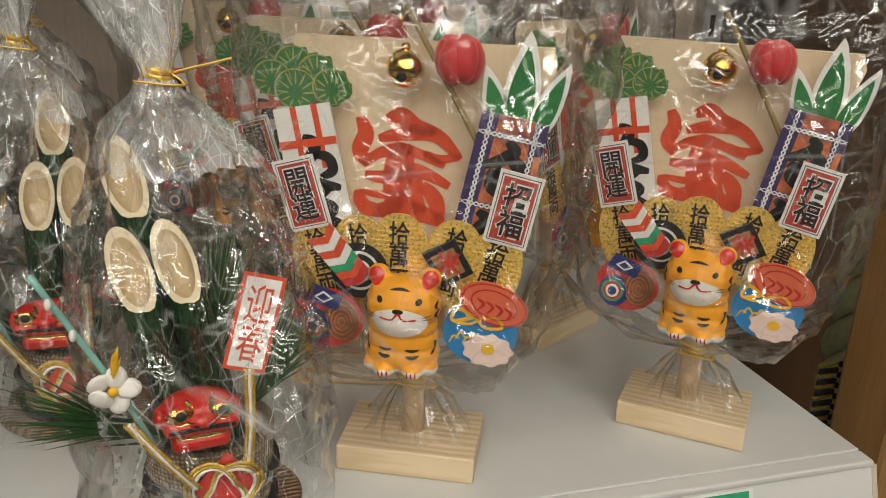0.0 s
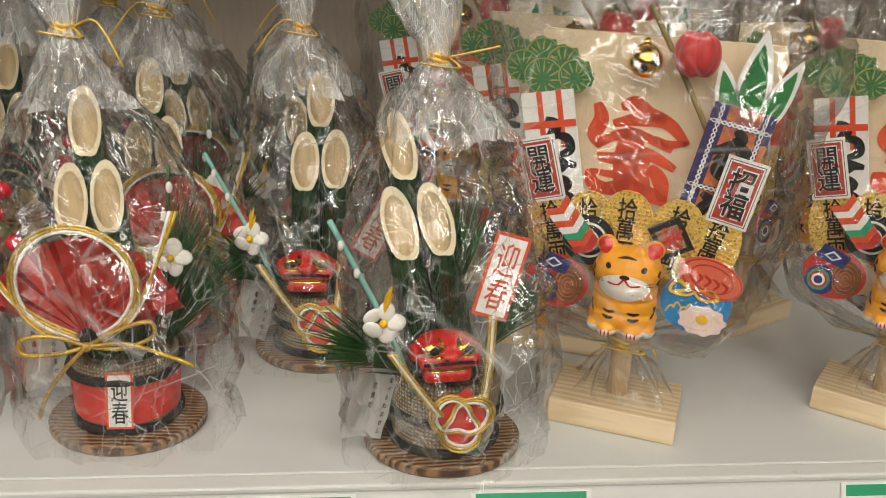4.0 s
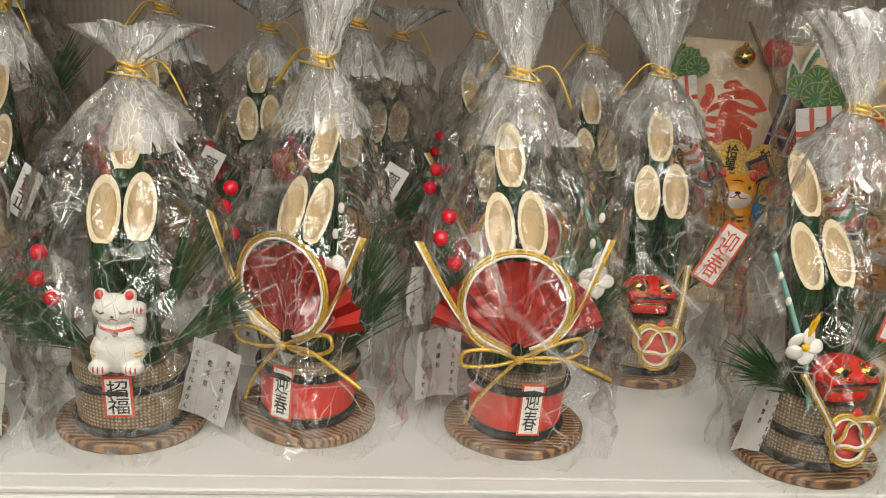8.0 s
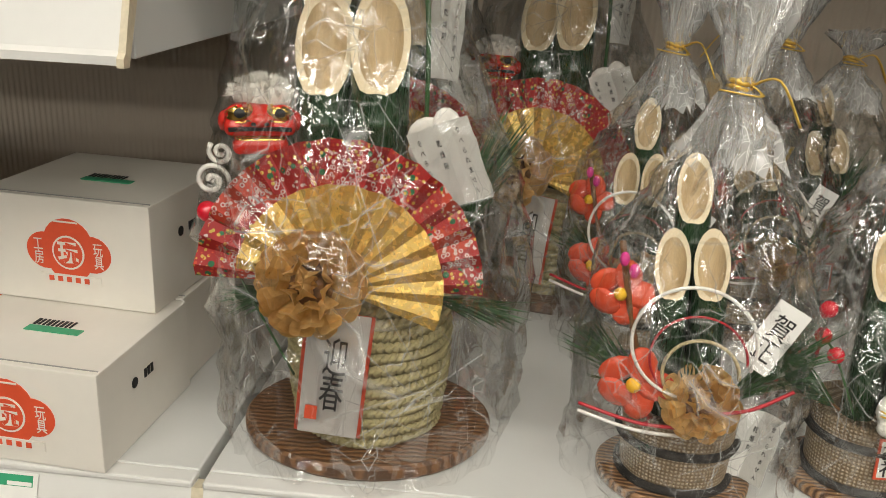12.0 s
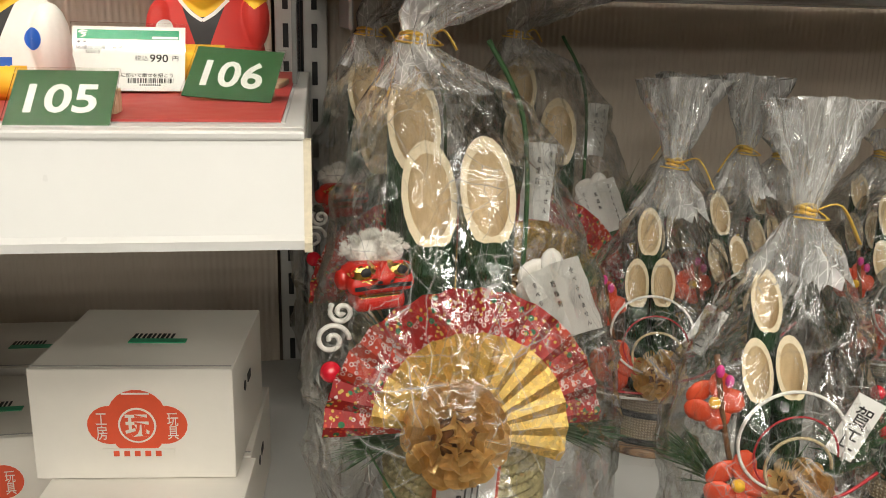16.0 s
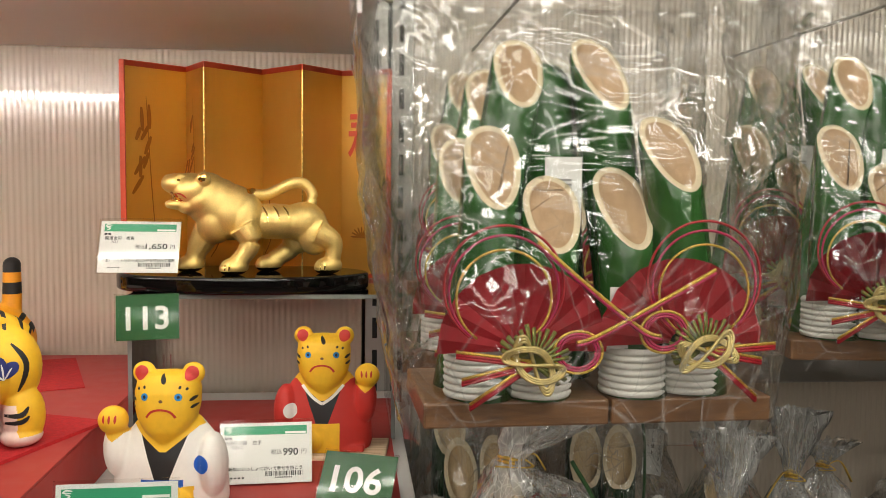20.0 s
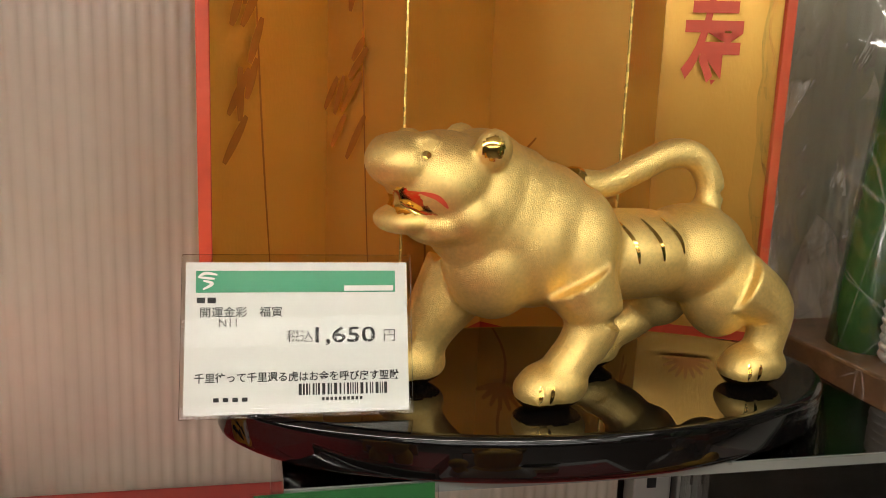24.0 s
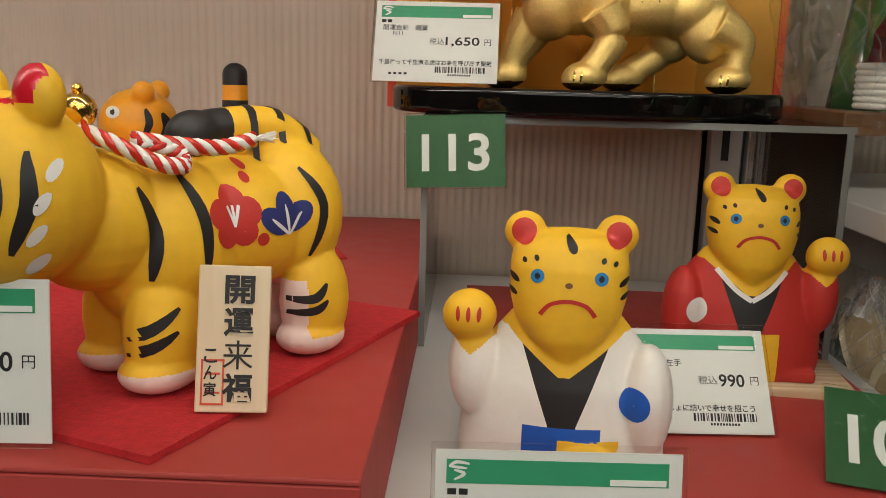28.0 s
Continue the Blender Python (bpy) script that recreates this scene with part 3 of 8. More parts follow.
def upright(x):
    t = thing("shelf_upright", "grey slotted steel shelf upright behind the shelves", "upright", "slotted uprights", m=pose(x, BACK - 0.012, 0))
    part("channel", boxed((0, 0.006, 0.30), (0.0195, 0.012, 1.3), 0, 0.001), UPR, t, "white painted steel channel", False)
    for z in np.arange(-0.2, 0.90, 0.030):
        part("slot", boxed((-0.001, -0.0003, z), (0.0045, 0.0012, 0.019)), BLACK, t, "black slot", False)
    return t


for ux in (-0.7935, -0.7705, 0.395):
    upright(ux)
# Black bar in place of the shade between the paired uprights.
structure("upright_gap_shade", boxed((-0.7820, BACK - 0.004, 0.30), (0.0015, 0.008, 1.3)), BLACK, "black strip for the shade in the gap between the two uprights", "gap")


def shelf(name, x0, x1, y0, z, label, rail=True, depth=None, thick=0.012):
    t = thing(name, label, "shelf", kind="structure")
    y1 = BACK - 0.014
    part("board", boxed(((x0 + x1) / 2, (y0 + y1) / 2, z - thick / 2), (x1 - x0, y1 - y0, thick), 0, 0.001), SHELF, t, "smooth light grey shelf board", False)
    if rail:
        w, c = x1 - x0, (x0 + x1) / 2
        bm = boxed((c, y0 - 0.0055, z - 0.0022), (w, 0.011, 0.004), 0, 0.0012)
        part("top_lip", bm, RAIL, t, "white plastic lip", False)
        prof = [(-0.0035, -0.0100), (-0.006, -0.0106), (-0.0385, -0.0215), (-0.0405, -0.0235), (-0.044, -0.0235), (-0.044, -0.019), (-0.004, -0.002)]
        rows = [[(x, y0 + dy, z + dz) for dz, dy in prof] for x in (x0, x1)]
        bm = grid(rows, True, cap=True)
        bmesh.ops.recalc_face_normals(bm, faces=bm.faces[:])
        part("price_rail", bm, RAIL, t, "slanted white price rail", False)
        for x in (x0 - 0.001, x1 + 0.001):
            bm = bmesh.new()
            o = [(x, y0 + dy * 1.04, z + dz * 1.02) for dz, dy in prof]
            a, b = [bm.verts.new((p[0] - 0.0015, p[1], p[2])) for p in o], [bm.verts.new((p[0] + 0.0015, p[1], p[2])) for p in o]
            bm.faces.new(a)
            bm.faces.new(b[::-1])
            for i in range(len(a)):
                bm.faces.new((a[i], b[i], b[(i + 1) % len(a)], a[(i + 1) % len(a)]))
            bmesh.ops.recalc_face_normals(bm, faces=bm.faces[:])
            part("end_cap", bm, CREAMEDGE, t, "yellowed plastic end cap", False)
    for sx in (x0 + 0.012, x1 - 0.012):
        part("bracket", boxed((sx, y0 + (y1 - y0) * 0.55, z - thick - 0.013), (0.003, (y1 - y0) * 0.86, 0.026), 0, 0.001), WHITE, t, "white steel bracket", False)
    return t


shelf("shelf_lower_right", -0.765, 0.276, 0.3345, 0.0, "light grey shelf with a white front rail")
shelf("shelf_lower_left", -1.75, -0.770, 0.3345, 0.0, "light grey shelf with a white front rail")
shelf("shelf_upper_left", -1.75, -0.776, 0.316, 0.2515, "white shelf with a slanted price rail in front")
shelf("shelf_top_left", -1.75, -0.80, 0.33, 0.570, "white shelf with a front rail above the gold screen")
structure("shelf_side_plate", boxed((-0.7765, 0.5020, 0.2240), (0.0024, 0.392, 0.031), 0, 0.0006), WHITE, "white steel side plate under the shelf end", "shelf side")
# Housing for the strip light added to brighten the panel and screen.
tagged(link_mesh("added_shelf_light", boxed((-1.26, 0.352, 0.5552), (0.90, 0.016, 0.0052), 0, 0.001), WHITE, None, "", False), "slim white strip light added under the shelf front", "shelf lamp")
shelf("shelf_base_right", -0.765, 0.276, 0.30, -0.32, "light grey shelf low down in the bay")
shelf("shelf_base_left", -1.75, -0.770, 0.30, -0.32, "light grey shelf low down in the bay")
t = thing("shelf_upper_right", "grey shelf with a steel front edge, set back in the bay", "shelf", kind="structure")
part("board", boxed((-0.2, 0.59, 0.3195), (1.15, 0.22, 0.013), 0, 0.001), SHELF, t, "grey shelf board", False)
part("front_edge", boxed((-0.2, 0.477, 0.3175), (1.15, 0.006, 0.019), 0, 0.0015), STEEL, t, "grey steel front edge", False)
for bx in (-0.75, 0.36):
    part("bracket", boxed((bx, 0.60, 0.300), (0.003, 0.20, 0.025), 0, 0.001), STEEL, t, "steel bracket", False)


# ---- the small wrapped new-year decorations ----
def bamboo_into(bm, x, y, z0, zb, zt, r, lean=(0, 0), n=20, ring=0.77, node=True):
    """A bamboo length with a slanting cut that faces the front; materials 0 skin, 1 cut wood, 2 hollow."""
    def at(a, rr, z):
        k = z - z0
        return (x + rr * math.cos(a) + lean[0] * k, y + rr * math.sin(a) + lean[1] * k, z)
    ang = [TAU * j / n for j in range(n)]
    def cut(s, d=0.0):
        return (zb + zt) / 2 + (zt - zb) / 2 * max(s, -0.84 - 0.5 * (s + 1)) - d
    rows = [[at(a, r, z0) for a in ang]]
    if node:
        zn = zb - (zt - zb) * 0.22
        rows += [[at(a, r, zn - 0.06 * r) for a in ang], [at(a, r * 1.05, zn + 0.02 * r) for a in ang], [at(a, r, zn + 0.12 * r) for a in ang]]
    rows.append([at(a, r, cut(math.sin(a))) for a in ang])
    grid(rows, True, bm, 0)
    grid([[at(a, r, cut(math.sin(a))) for a in ang], [at(a, r * 0.93, cut(math.sin(a) * 0.93) + r * 0.03) for a in ang], [at(a, r * ring, cut(math.sin(a) * ring)) for a in ang]], True, bm, 1)
    d = (zt - zb) * 0.50
    grid([[at(a, r * ring, cut(math.sin(a) * ring)) for a in ang], [at(a, r * ring * 0.86, cut(math.sin(a) * ring * 0.8, d)) for a in ang], [at(a, r * 0.02, cut(0, d * 1.02)) for a in ang]], True, bm, 2)
    return bm


def needles_into(bm, o, d, count, length, spread, rng, w=0.00055, mi=0):
    o, d = Vector(o), Vector(d).normalized()
    for _ in range(count):
        v = (d + Vector((rng.uniform(-1, 1), rng.uniform(-1, 1), rng.uniform(-1, 1))) * spread).normalized()
        s = o + d * rng.uniform(0, length * 0.45)
        l = length * rng.uniform(0.6, 1.0)
        side = v.cross(Vector((rng.uniform(-1, 1), -1, rng.uniform(-1, 1)))).normalized() * w
        e = s + v * l + Vector((0, 0, -0.12 * l * rng.random()))
        mid = s + v * l * 0.5
        vs = [bm.verts.new(p) for p in (s - side * 0.5, mid - side, e, mid + side, s + side * 0.5)]
        bm.faces.new(vs).material_index = mi
    return bm


def sprig(parent, specs, seed, w=0.00055):
    rng = random.Random(seed)
    for o, d, count, length, spread in specs:
        bm = tube([o, tuple(Vector(o) + Vector(d).normalized() * length * 0.5)], 0.0009, 5, None, 1)
        needles_into(bm, o, d, count, length, spread, rng, w)
        part("pine_sprig", bm, [NEEDLE, TRAY], parent, "dark green pine needles", False)


def tag_card(parent, name, body, w, h, m, border=ORED, ink=INK, size=0.011, label="", base=PAPER, space=0.95, fit=(0.6, 0.8)):
    """A small upright printed card; materials: border, paper, ink."""
    bm = bmesh.new()
    plate(bm, [(-w / 2, -h / 2), (w / 2, -h / 2), (w / 2, h / 2), (-w / 2, h / 2)], 0.0006, 0)
    i = min(w, h) * 0.09
    plate(bm, [(-w / 2 + i, -h / 2 + i), (w / 2 - i, -h / 2 + i), (w / 2 - i, h / 2 - i), (-w / 2 + i, h / 2 - i)], 0.0002, 1, -0.0006)
    text_into(bm, body, size, (0, -0.00092, 0), 2, space=space, bold=0.00004, fit=(w * fit[0], h * fit[1]))
    bm.transform(m)
    return part(name, bm, [border, base, ink], parent, label, False)


def leaflet(parent, m, w=0.026, h=0.042, lines=2, seed=1):
    """A folded slip of thin paper with a warning printed in loose columns."""
    rng = random.Random(seed)
    bend = rng.uniform(-0.0014, 0.0014)
    rows = [[(-w / 2 + w * j / 6 + 0.0004 * math.sin(i * 2.1 + seed), bend * math.cos(j * 0.8) - 0.0008 * abs(j - 3) + rng.uniform(-0.0003, 0.0003), -h / 2 + h * i / 6) for j in range(7)] for i in range(7)]
    bm = grid(rows)
    bmesh.ops.solidify(bm, geom=bm.faces[:], thickness=0.0003)
    for x, z, hh, body in ((0.30, 0.02, 0.80, "食べられません"), (-0.05, 0.16, 0.36, "乾燥剤"), (-0.34, 0.0, 0.80, "食べられません"))[:lines + 1]:
        text_into(bm, "\n".join(body), 0.004, (w * x, -0.0050, h * z), 1, space=1.5, bold=0.00004, fit=(h * 0.055, h * hh))
    bm.transform(m)
    return part("leaflet", bm, [PAPER, INK], parent, "white paper slip with printed columns", False)


def disc_base(parent, rx, ry, h=0.006, material=None):
    bm = lathe([(0.0, 0.0), (rx * 0.97, 0.0), (rx, h * 0.25), (rx, h * 0.8), (rx * 0.975, h), (0.0, h)], 40, sy=ry / rx)
    return part("base_disc", bm, material or BURNT, parent, "scorched brown wooden disc with raised grain", False)


def basket(parent, r0, r1, z0, z1, bands=(0.1, 0.85), red=False):
    bm = lathe([(r0 + (r1 - r0) * k / 4, z0 + (z1 - z0) * k / 4) for k in range(5)], 36)
    part("basket", bm, BURLAP, parent, "pot wrapped in coarse brown burlap")
    part("pot_top", lathe([(r1, z1), (r1 * 0.93, z1 + 0.0012), (r1 * 0.9, z1 - 0.002), (0.0, z1 - 0.003)], 36), BURLAP, parent, "burlap filling")
    for k in bands:
        z, r = z0 + (z1 - z0) * k, r0 + (r1 - r0) * k + 0.0012
        bm = tube([(r * math.cos(a), r * math.sin(a), z + 0.0005 * math.sin(3 * a)) for a in np.linspace(0, TAU, 41)], 0.0021, 8, flat=1.1)
        part("black_band", bm, BAND, parent, "black cord band")
    if red:
        bm = lathe([(r0 + (r1 - r0) * k + 0.0012, z0 + (z1 - z0) * k) for k in (0.16, 0.3, 0.5, 0.72)], 36)
        part("red_band", bm, REDP, parent, "red paper band")


def berries(parent, pts, r=0.0042):
    bm = bmesh.new()
    tube(curve([pts[0], *pts[1:], (pts[-1][0] * 0.5, pts[-1][1], 0.045)], 4), 0.0006, 5, bm, 1)
    part("berry_stem", bm, [BERRY, LEAF], parent, "thin green stem")
    for p in pts:
        b = ball(bmesh.new(), p, r, 0, 14)
        part("berry", b, BERRY, parent, "glossy red berry")


def flower(parent, c, r, material, petals=5, label="", tilt=0.0, heart=YELLOW):
    bm = bmesh.new()
    for k in range(petals):
        a = TAU * k / petals + 0.3
        m = Matrix.Rotation(-a, 4, "Y") @ Matrix.Rotation(radians(18), 4, "Z")
        ball(bm, (c[0] + math.sin(a) * r * 0.55, c[1], c[2] + math.cos(a) * r * 0.55), (r * 0.42, r * 0.12, r * 0.5), 0, 10, m)
    ball(bm, (c[0], c[1] - r * 0.15, c[2]), r * 0.2, 1, 8)
    return part("flower", bm, [material, heart], parent, label)


def pleated(parent, name, c, r0, r1, a0, a1, pleats, depth, material, label, edge=None, tilt=0.25):
    """A folded paper fan standing upright and leaning back."""
    rows = []
    n = pleats * 2
    rads = [r0, r0 + (r1 - r0) * 0.5, r1] if edge is None else [r0, r0 + (r1 - r0) * 0.97, r1]
    for rr in rads:
        row = []
        for i in range(n + 1):
            a = radians(a0 + (a1 - a0) * i / n)
            y = (-1 if i % 2 else 1) * depth * rr / r1
            row.append((c[0] + rr * math.cos(a), c[1] + y + tilt * rr * math.sin(a), c[2] + rr * math.sin(a)))
        rows.append(row)
    bm = grid(rows)
    bmesh.ops.solidify(bm, geom=bm.faces[:], thickness=0.0004)
    return part(name, bm, material, parent, label, False)


def pinecone(parent, c, r, m=None):
    """An open cone seen from its tip: rings of curled scales round a dark core."""
    bm = bmesh.new()
    ball(bm, (0, 0.0, 0), r * 0.50, 1, 10)
    for ring_i, (el, cnt, ln) in enumerate(((-14, 10, 1.04), (8, 10, 1.02), (30, 9, 0.94), (50, 7, 0.82), (68, 5, 0.68), (84, 3, 0.52))):
        for j in range(cnt):
            a, e = TAU * (j + 0.5 * (ring_i % 2) + 0.18 * math.sin(j * 5.1 + ring_i)) / cnt, radians(el + 7 * math.sin(j * 3.7 + ring_i * 2))
            d = Vector((math.cos(a) * math.cos(e), -math.sin(e), math.sin(a) * math.cos(e)))
            side = d.cross(Vector((0, -1, 0.01))).normalized()
            up = side.cross(d).normalized()
            o, w = d * r * 0.32, r * (0.27 - 0.02 * ring_i)
            rows = []
            for q, ww, lift in ((0.0, 0.30, 0.0), (0.4, 0.75, -0.02), (0.75, 1.0, 0.04), (0.93, 0.85, 0.16), (1.0, 0.40, 0.26)):
                p = o + d * r * ln * 0.70 * q + up * r * lift
                rows.append([p - side * w * ww - up * r * 0.03, p + up * r * 0.05, p + side * w * ww - up * r * 0.03])
            sc = grid([[tuple(v) for v in row] for row in rows])
            bmesh.ops.solidify(sc, geom=sc.faces[:], thickness=r * 0.045)
            me = bpy.data.meshes.new("scale")
            sc.to_mesh(me)
            sc.free()
            bm.from_mesh(me)
            bpy.data.meshes.remove(me)
    bm.transform(Matrix.Translation(c) @ (m if m is not None else Matrix()))
    return part("pine_cone", bm, [CONE, BURNT2], parent, "gilded pine cone", False)


def cord(parent, pts, material, r=0.0007, name="cord", label=""):
    return part(name, tube(pts, r, 6), material, parent, label)


def lion_head(parent, c, s=1.0, rz=0.0):
    """A broad square mask: brow, snout and a wide open mouth."""
    bm = bmesh.new()
    ball(bm, (0, 0.0025, 0.0045), (0.0152, 0.0115, 0.0068), seg=20)
    box(bm, (0, -0.0025, 0.0012), (0.0300, 0.0150, 0.0084), 0, 0.0034)
    box(bm, (0, -0.0010, -0.0072), (0.0235, 0.0135, 0.0080), 0, 0.0030)
    box(bm, (0, 0.0030, -0.0030), (0.0240, 0.0080, 0.0080), 0, 0.0020)
    ball(bm, (0, -0.0098, 0.0042), (0.0050, 0.0030, 0.0028))
    for sx in (-1, 1):
        ball(bm, (sx * 0.0085, -0.0066, 0.0070), (0.0060, 0.0034, 0.0036))
        ball(bm, (sx * 0.0152, 0.0020, 0.0020), (0.0024, 0.0050, 0.0044))
    bm = fused(bm, 0.0007, 2)
    p = Painter(bm, (0, 0, 0), (1, 0, 0), (0, 0, 1), 0.0002)
    for sx in (-1, 1):
        p.spot(sx * 0.0085, 0.0074, 0.0058, 0.0029, 1, sx * -14)
        p.spot(sx * 0.0026, 0.0034, 0.0010, 0.0008, 2)
        p.stroke([(sx * 0.0035, 0.0048), (sx * 0.0065, 0.0038), (sx * 0.0100, 0.0036)], 0.0008, 1)
    p.stroke([(-0.0128, 0.0006), (-0.0060, 0.0010), (0.0060, 0.0010), (0.0128, 0.0006)], 0.0019, 2, False)
    p.stroke([(-0.0138, -0.0028), (-0.0060, -0.0034), (0.0060, -0.0034), (0.0138, -0.0028)], 0.0024, 1, False)
    p.off = 0.0004
    for sx in (-1, 1):
        p.spot(sx * 0.0082, 0.0074, 0.0022, 0.0018, 2)
    bm.transform(Matrix.Translation(c) @ Matrix.Rotation(radians(rz), 4, "Z") @ Matrix.Diagonal((s, s, s, 1)))
    return part("lion_mask", bm, [REDPAINT, GOLDSHINY, INK, PAPER], parent, "red lacquered lion mask with gold eyes")


def knot(parent, c, r, material=None, white=None, name="knot"):
    """A flat interlaced cord knot."""
    for off, mt in ((0.0, material or GOLDCORD), (0.0016, material or GOLDCORD), (-0.0016, white or WHITEC)):
        pts = []
        for k in range(61):
            a = TAU * k / 60
            rr = (r + off) * (0.72 + 0.34 * math.cos(3 * a))
            b = 2 * a
            pts.append((c[0] + rr * math.cos(b + 0.5), c[1] - 0.0012 * math.sin(6 * a) - 0.001, c[2] + rr * math.sin(b + 0.5)))
        cord(parent, pts, mt, 0.00085, name, "interlaced paper cord knot")


def wrap_small(t, seed, top=0.198, flare=0.05, lean=(0.0, 0.0), fat=1.0):
    lx, ly = lean
    rings = [(0.001, 0.055 * fat, 0.046, 0, 0, 0.03), (0.03, 0.054 * fat, 0.047, 0, 0, 0.03), (0.075, 0.054 * fat, 0.046, 0, 0, 0.04), (0.112, 0.049 * fat, 0.040, lx * 0.3, 0, 0.06), (0.14, 0.040 * fat, 0.033, lx * 0.5, 0, 0.09),
             (0.168, 0.026, 0.023, lx * 0.8, ly, 0.15), (top - 0.006, 0.0085, 0.0075, lx, ly, 0.22), (top, 0.0045, 0.0045, lx, ly, 0.22), (top + 0.006, 0.007, 0.006, lx * 1.1, ly, 0.28),
             (top + flare * 0.6, 0.016, 0.010, lx * 1.5, ly, 0.35), (top + flare, 0.024, 0.012, lx * 2.0, ly, 0.4)]
    film_part(crumpled(rings, seed, 0.0062, 54, 42), t, gathered=top - 0.034)
    twist_tie(top, 0.005, t, lx, ly, ((0.022 if seed % 2 else -0.03), (-0.016 if seed % 3 else 0.006)))


def three_bamboo(t, lean=(0, 0), spread=0.0086, r=0.0080, dz=0.0, skin=None):
    for x, y, zb, zt in ((-spread, -0.004, 0.1030 + dz, 0.1365 + dz), (spread, -0.004, 0.1050 + dz, 0.1385 + dz), (-0.001, 0.013, 0.1370 + dz, 0.1705 + dz)):
        part("bamboo", bamboo_into(bmesh.new(), x, y, 0.036, zb, zt, r, lean), [skin or BAMBOO, CUT, CUTIN], t, "dark green bamboo with a slanting cut")


KADO = {}


def kado_fan(m, seed):
    t = thing("new_year_decoration", "wrapped bamboo decoration with a red folded fan and gold cord bow", "decoration", "small wrapped decorations", m=m)
    disc_base(t, 0.0395, 0.036)
    basket(t, 0.0245, 0.0262, 0.006, 0.043, (0.06, 0.80), True)
    three_bamboo(t, (-0.12, 0) if seed == 1 else (-0.02, 0))
    sprig(t, [((0.018, 0.004, 0.04), (0.55, -0.05, 0.9), 80, 0.060, 0.24), ((0.012, 0.012, 0.045), (0.3, 0.2, 1), 60, 0.066, 0.25), ((-0.015, 0.010, 0.04), (-0.5, 0.0, 0.9), 50, 0.055, 0.3)], seed)
    dx = 0.017 if seed == 2 else 0.0
    pleated(t, "paper_fan", (dx - 0.007, -0.029, 0.0615), 0.004, 0.047, 18, 166, 11, 0.0022, REDP, "red folded paper fan", tilt=0.12)
    for mt, off in ((GOLDCORD, 0.0), (GOLDCORD, 0.0016), (WHITEC, -0.0015)):
        cord(t, ring_pts((dx - 0.010, -0.0325, 0.0885), 0.0275 + off, -70, 250, 36, 0.97, 0.05), mt, 0.0008, "cord_loop", "gold and white paper cord ring")
        cord(t, curve([(dx - 0.010, -0.0325, 0.0620 + off), (dx - 0.036, -0.033, 0.078 + off), (dx - 0.061 + off, -0.030, 0.1175)], 6), mt, 0.0008, "cord_end")
        cord(t, curve([(dx + 0.001, -0.0325, 0.0620 + off), (dx + 0.019, -0.033, 0.080 + off), (dx + 0.035 + off, -0.028, 0.1240)], 6), mt, 0.0008, "cord_end")
    for pts in ([(-0.006, -0.0345, 0.059), (-0.020, -0.037, 0.0645), (-0.034, -0.037, 0.0625), (-0.034, -0.037, 0.0550), (-0.018, -0.036, 0.0555), (-0.006, -0.0345, 0.059)],
                [(-0.006, -0.0345, 0.059), (0.010, -0.037, 0.069), (0.024, -0.037, 0.0735), (0.025, -0.037, 0.0660), (0.010, -0.036, 0.0590), (-0.006, -0.0345, 0.059)]):
        cord(t, curve([(x + dx, y, z) for x, y, z in pts], 6), GOLDCORD, 0.0011, "bow_loop", "gold cord bow")
    cord(t, curve([(dx - 0.006, -0.035, 0.059), (dx - 0.016, -0.036, 0.048), (dx - 0.026, -0.035, 0.034), (dx - 0.0305, -0.036, 0.0214)], 6), GOLDCORD, 0.0011, "bow_tail")
    cord(t, curve([(dx - 0.006, -0.035, 0.059), (dx + 0.012, -0.037, 0.0620), (dx + 0.030, -0.037, 0.057), (dx + 0.043, -0.035, 0.0505)], 6), GOLDCORD, 0.0011, "bow_tail")
    part("cord_wrap", ball(bmesh.new(), (dx - 0.006, -0.0355, 0.059), (0.0028, 0.0022, 0.0024), 0, 10), GOLDCORD, t, "gold cord binding")
    tag_card(t, "label_card", "迎\n春", 0.0128, 0.030, pose(0.0045, -0.0273, 0.0265, -2, 2, 8), label="white label with an orange border")
    berries(t, [(-0.046, -0.012, 0.126), (-0.0495, -0.014, 0.115), (-0.0415, -0.016, 0.102)])
    cord(t, curve([(0.014, -0.008, 0.045), (0.026, -0.014, 0.085), (0.031, -0.016, 0.142)], 5), LEAF, 0.0010, "bud_stem", "pale green stem")
    for p in ((0.031, -0.017, 0.132), (0.028, -0.017, 0.118)):
        part("bud", ball(bmesh.new(), p, (0.0016, 0.0016, 0.0028), 0, 8), CLAY, t, "white bud")
    flower(t, (0.031, -0.020, 0.099), 0.0095, CLAY, label="white plum blossom")
    leaflet(t, pose(-0.046, 0.006, 0.035, 0, 0, 20), seed=seed)
    wrap_small(t, seed, 0.200, 0.055, (-0.016 if seed == 1 else 0.004, 0))
    return t


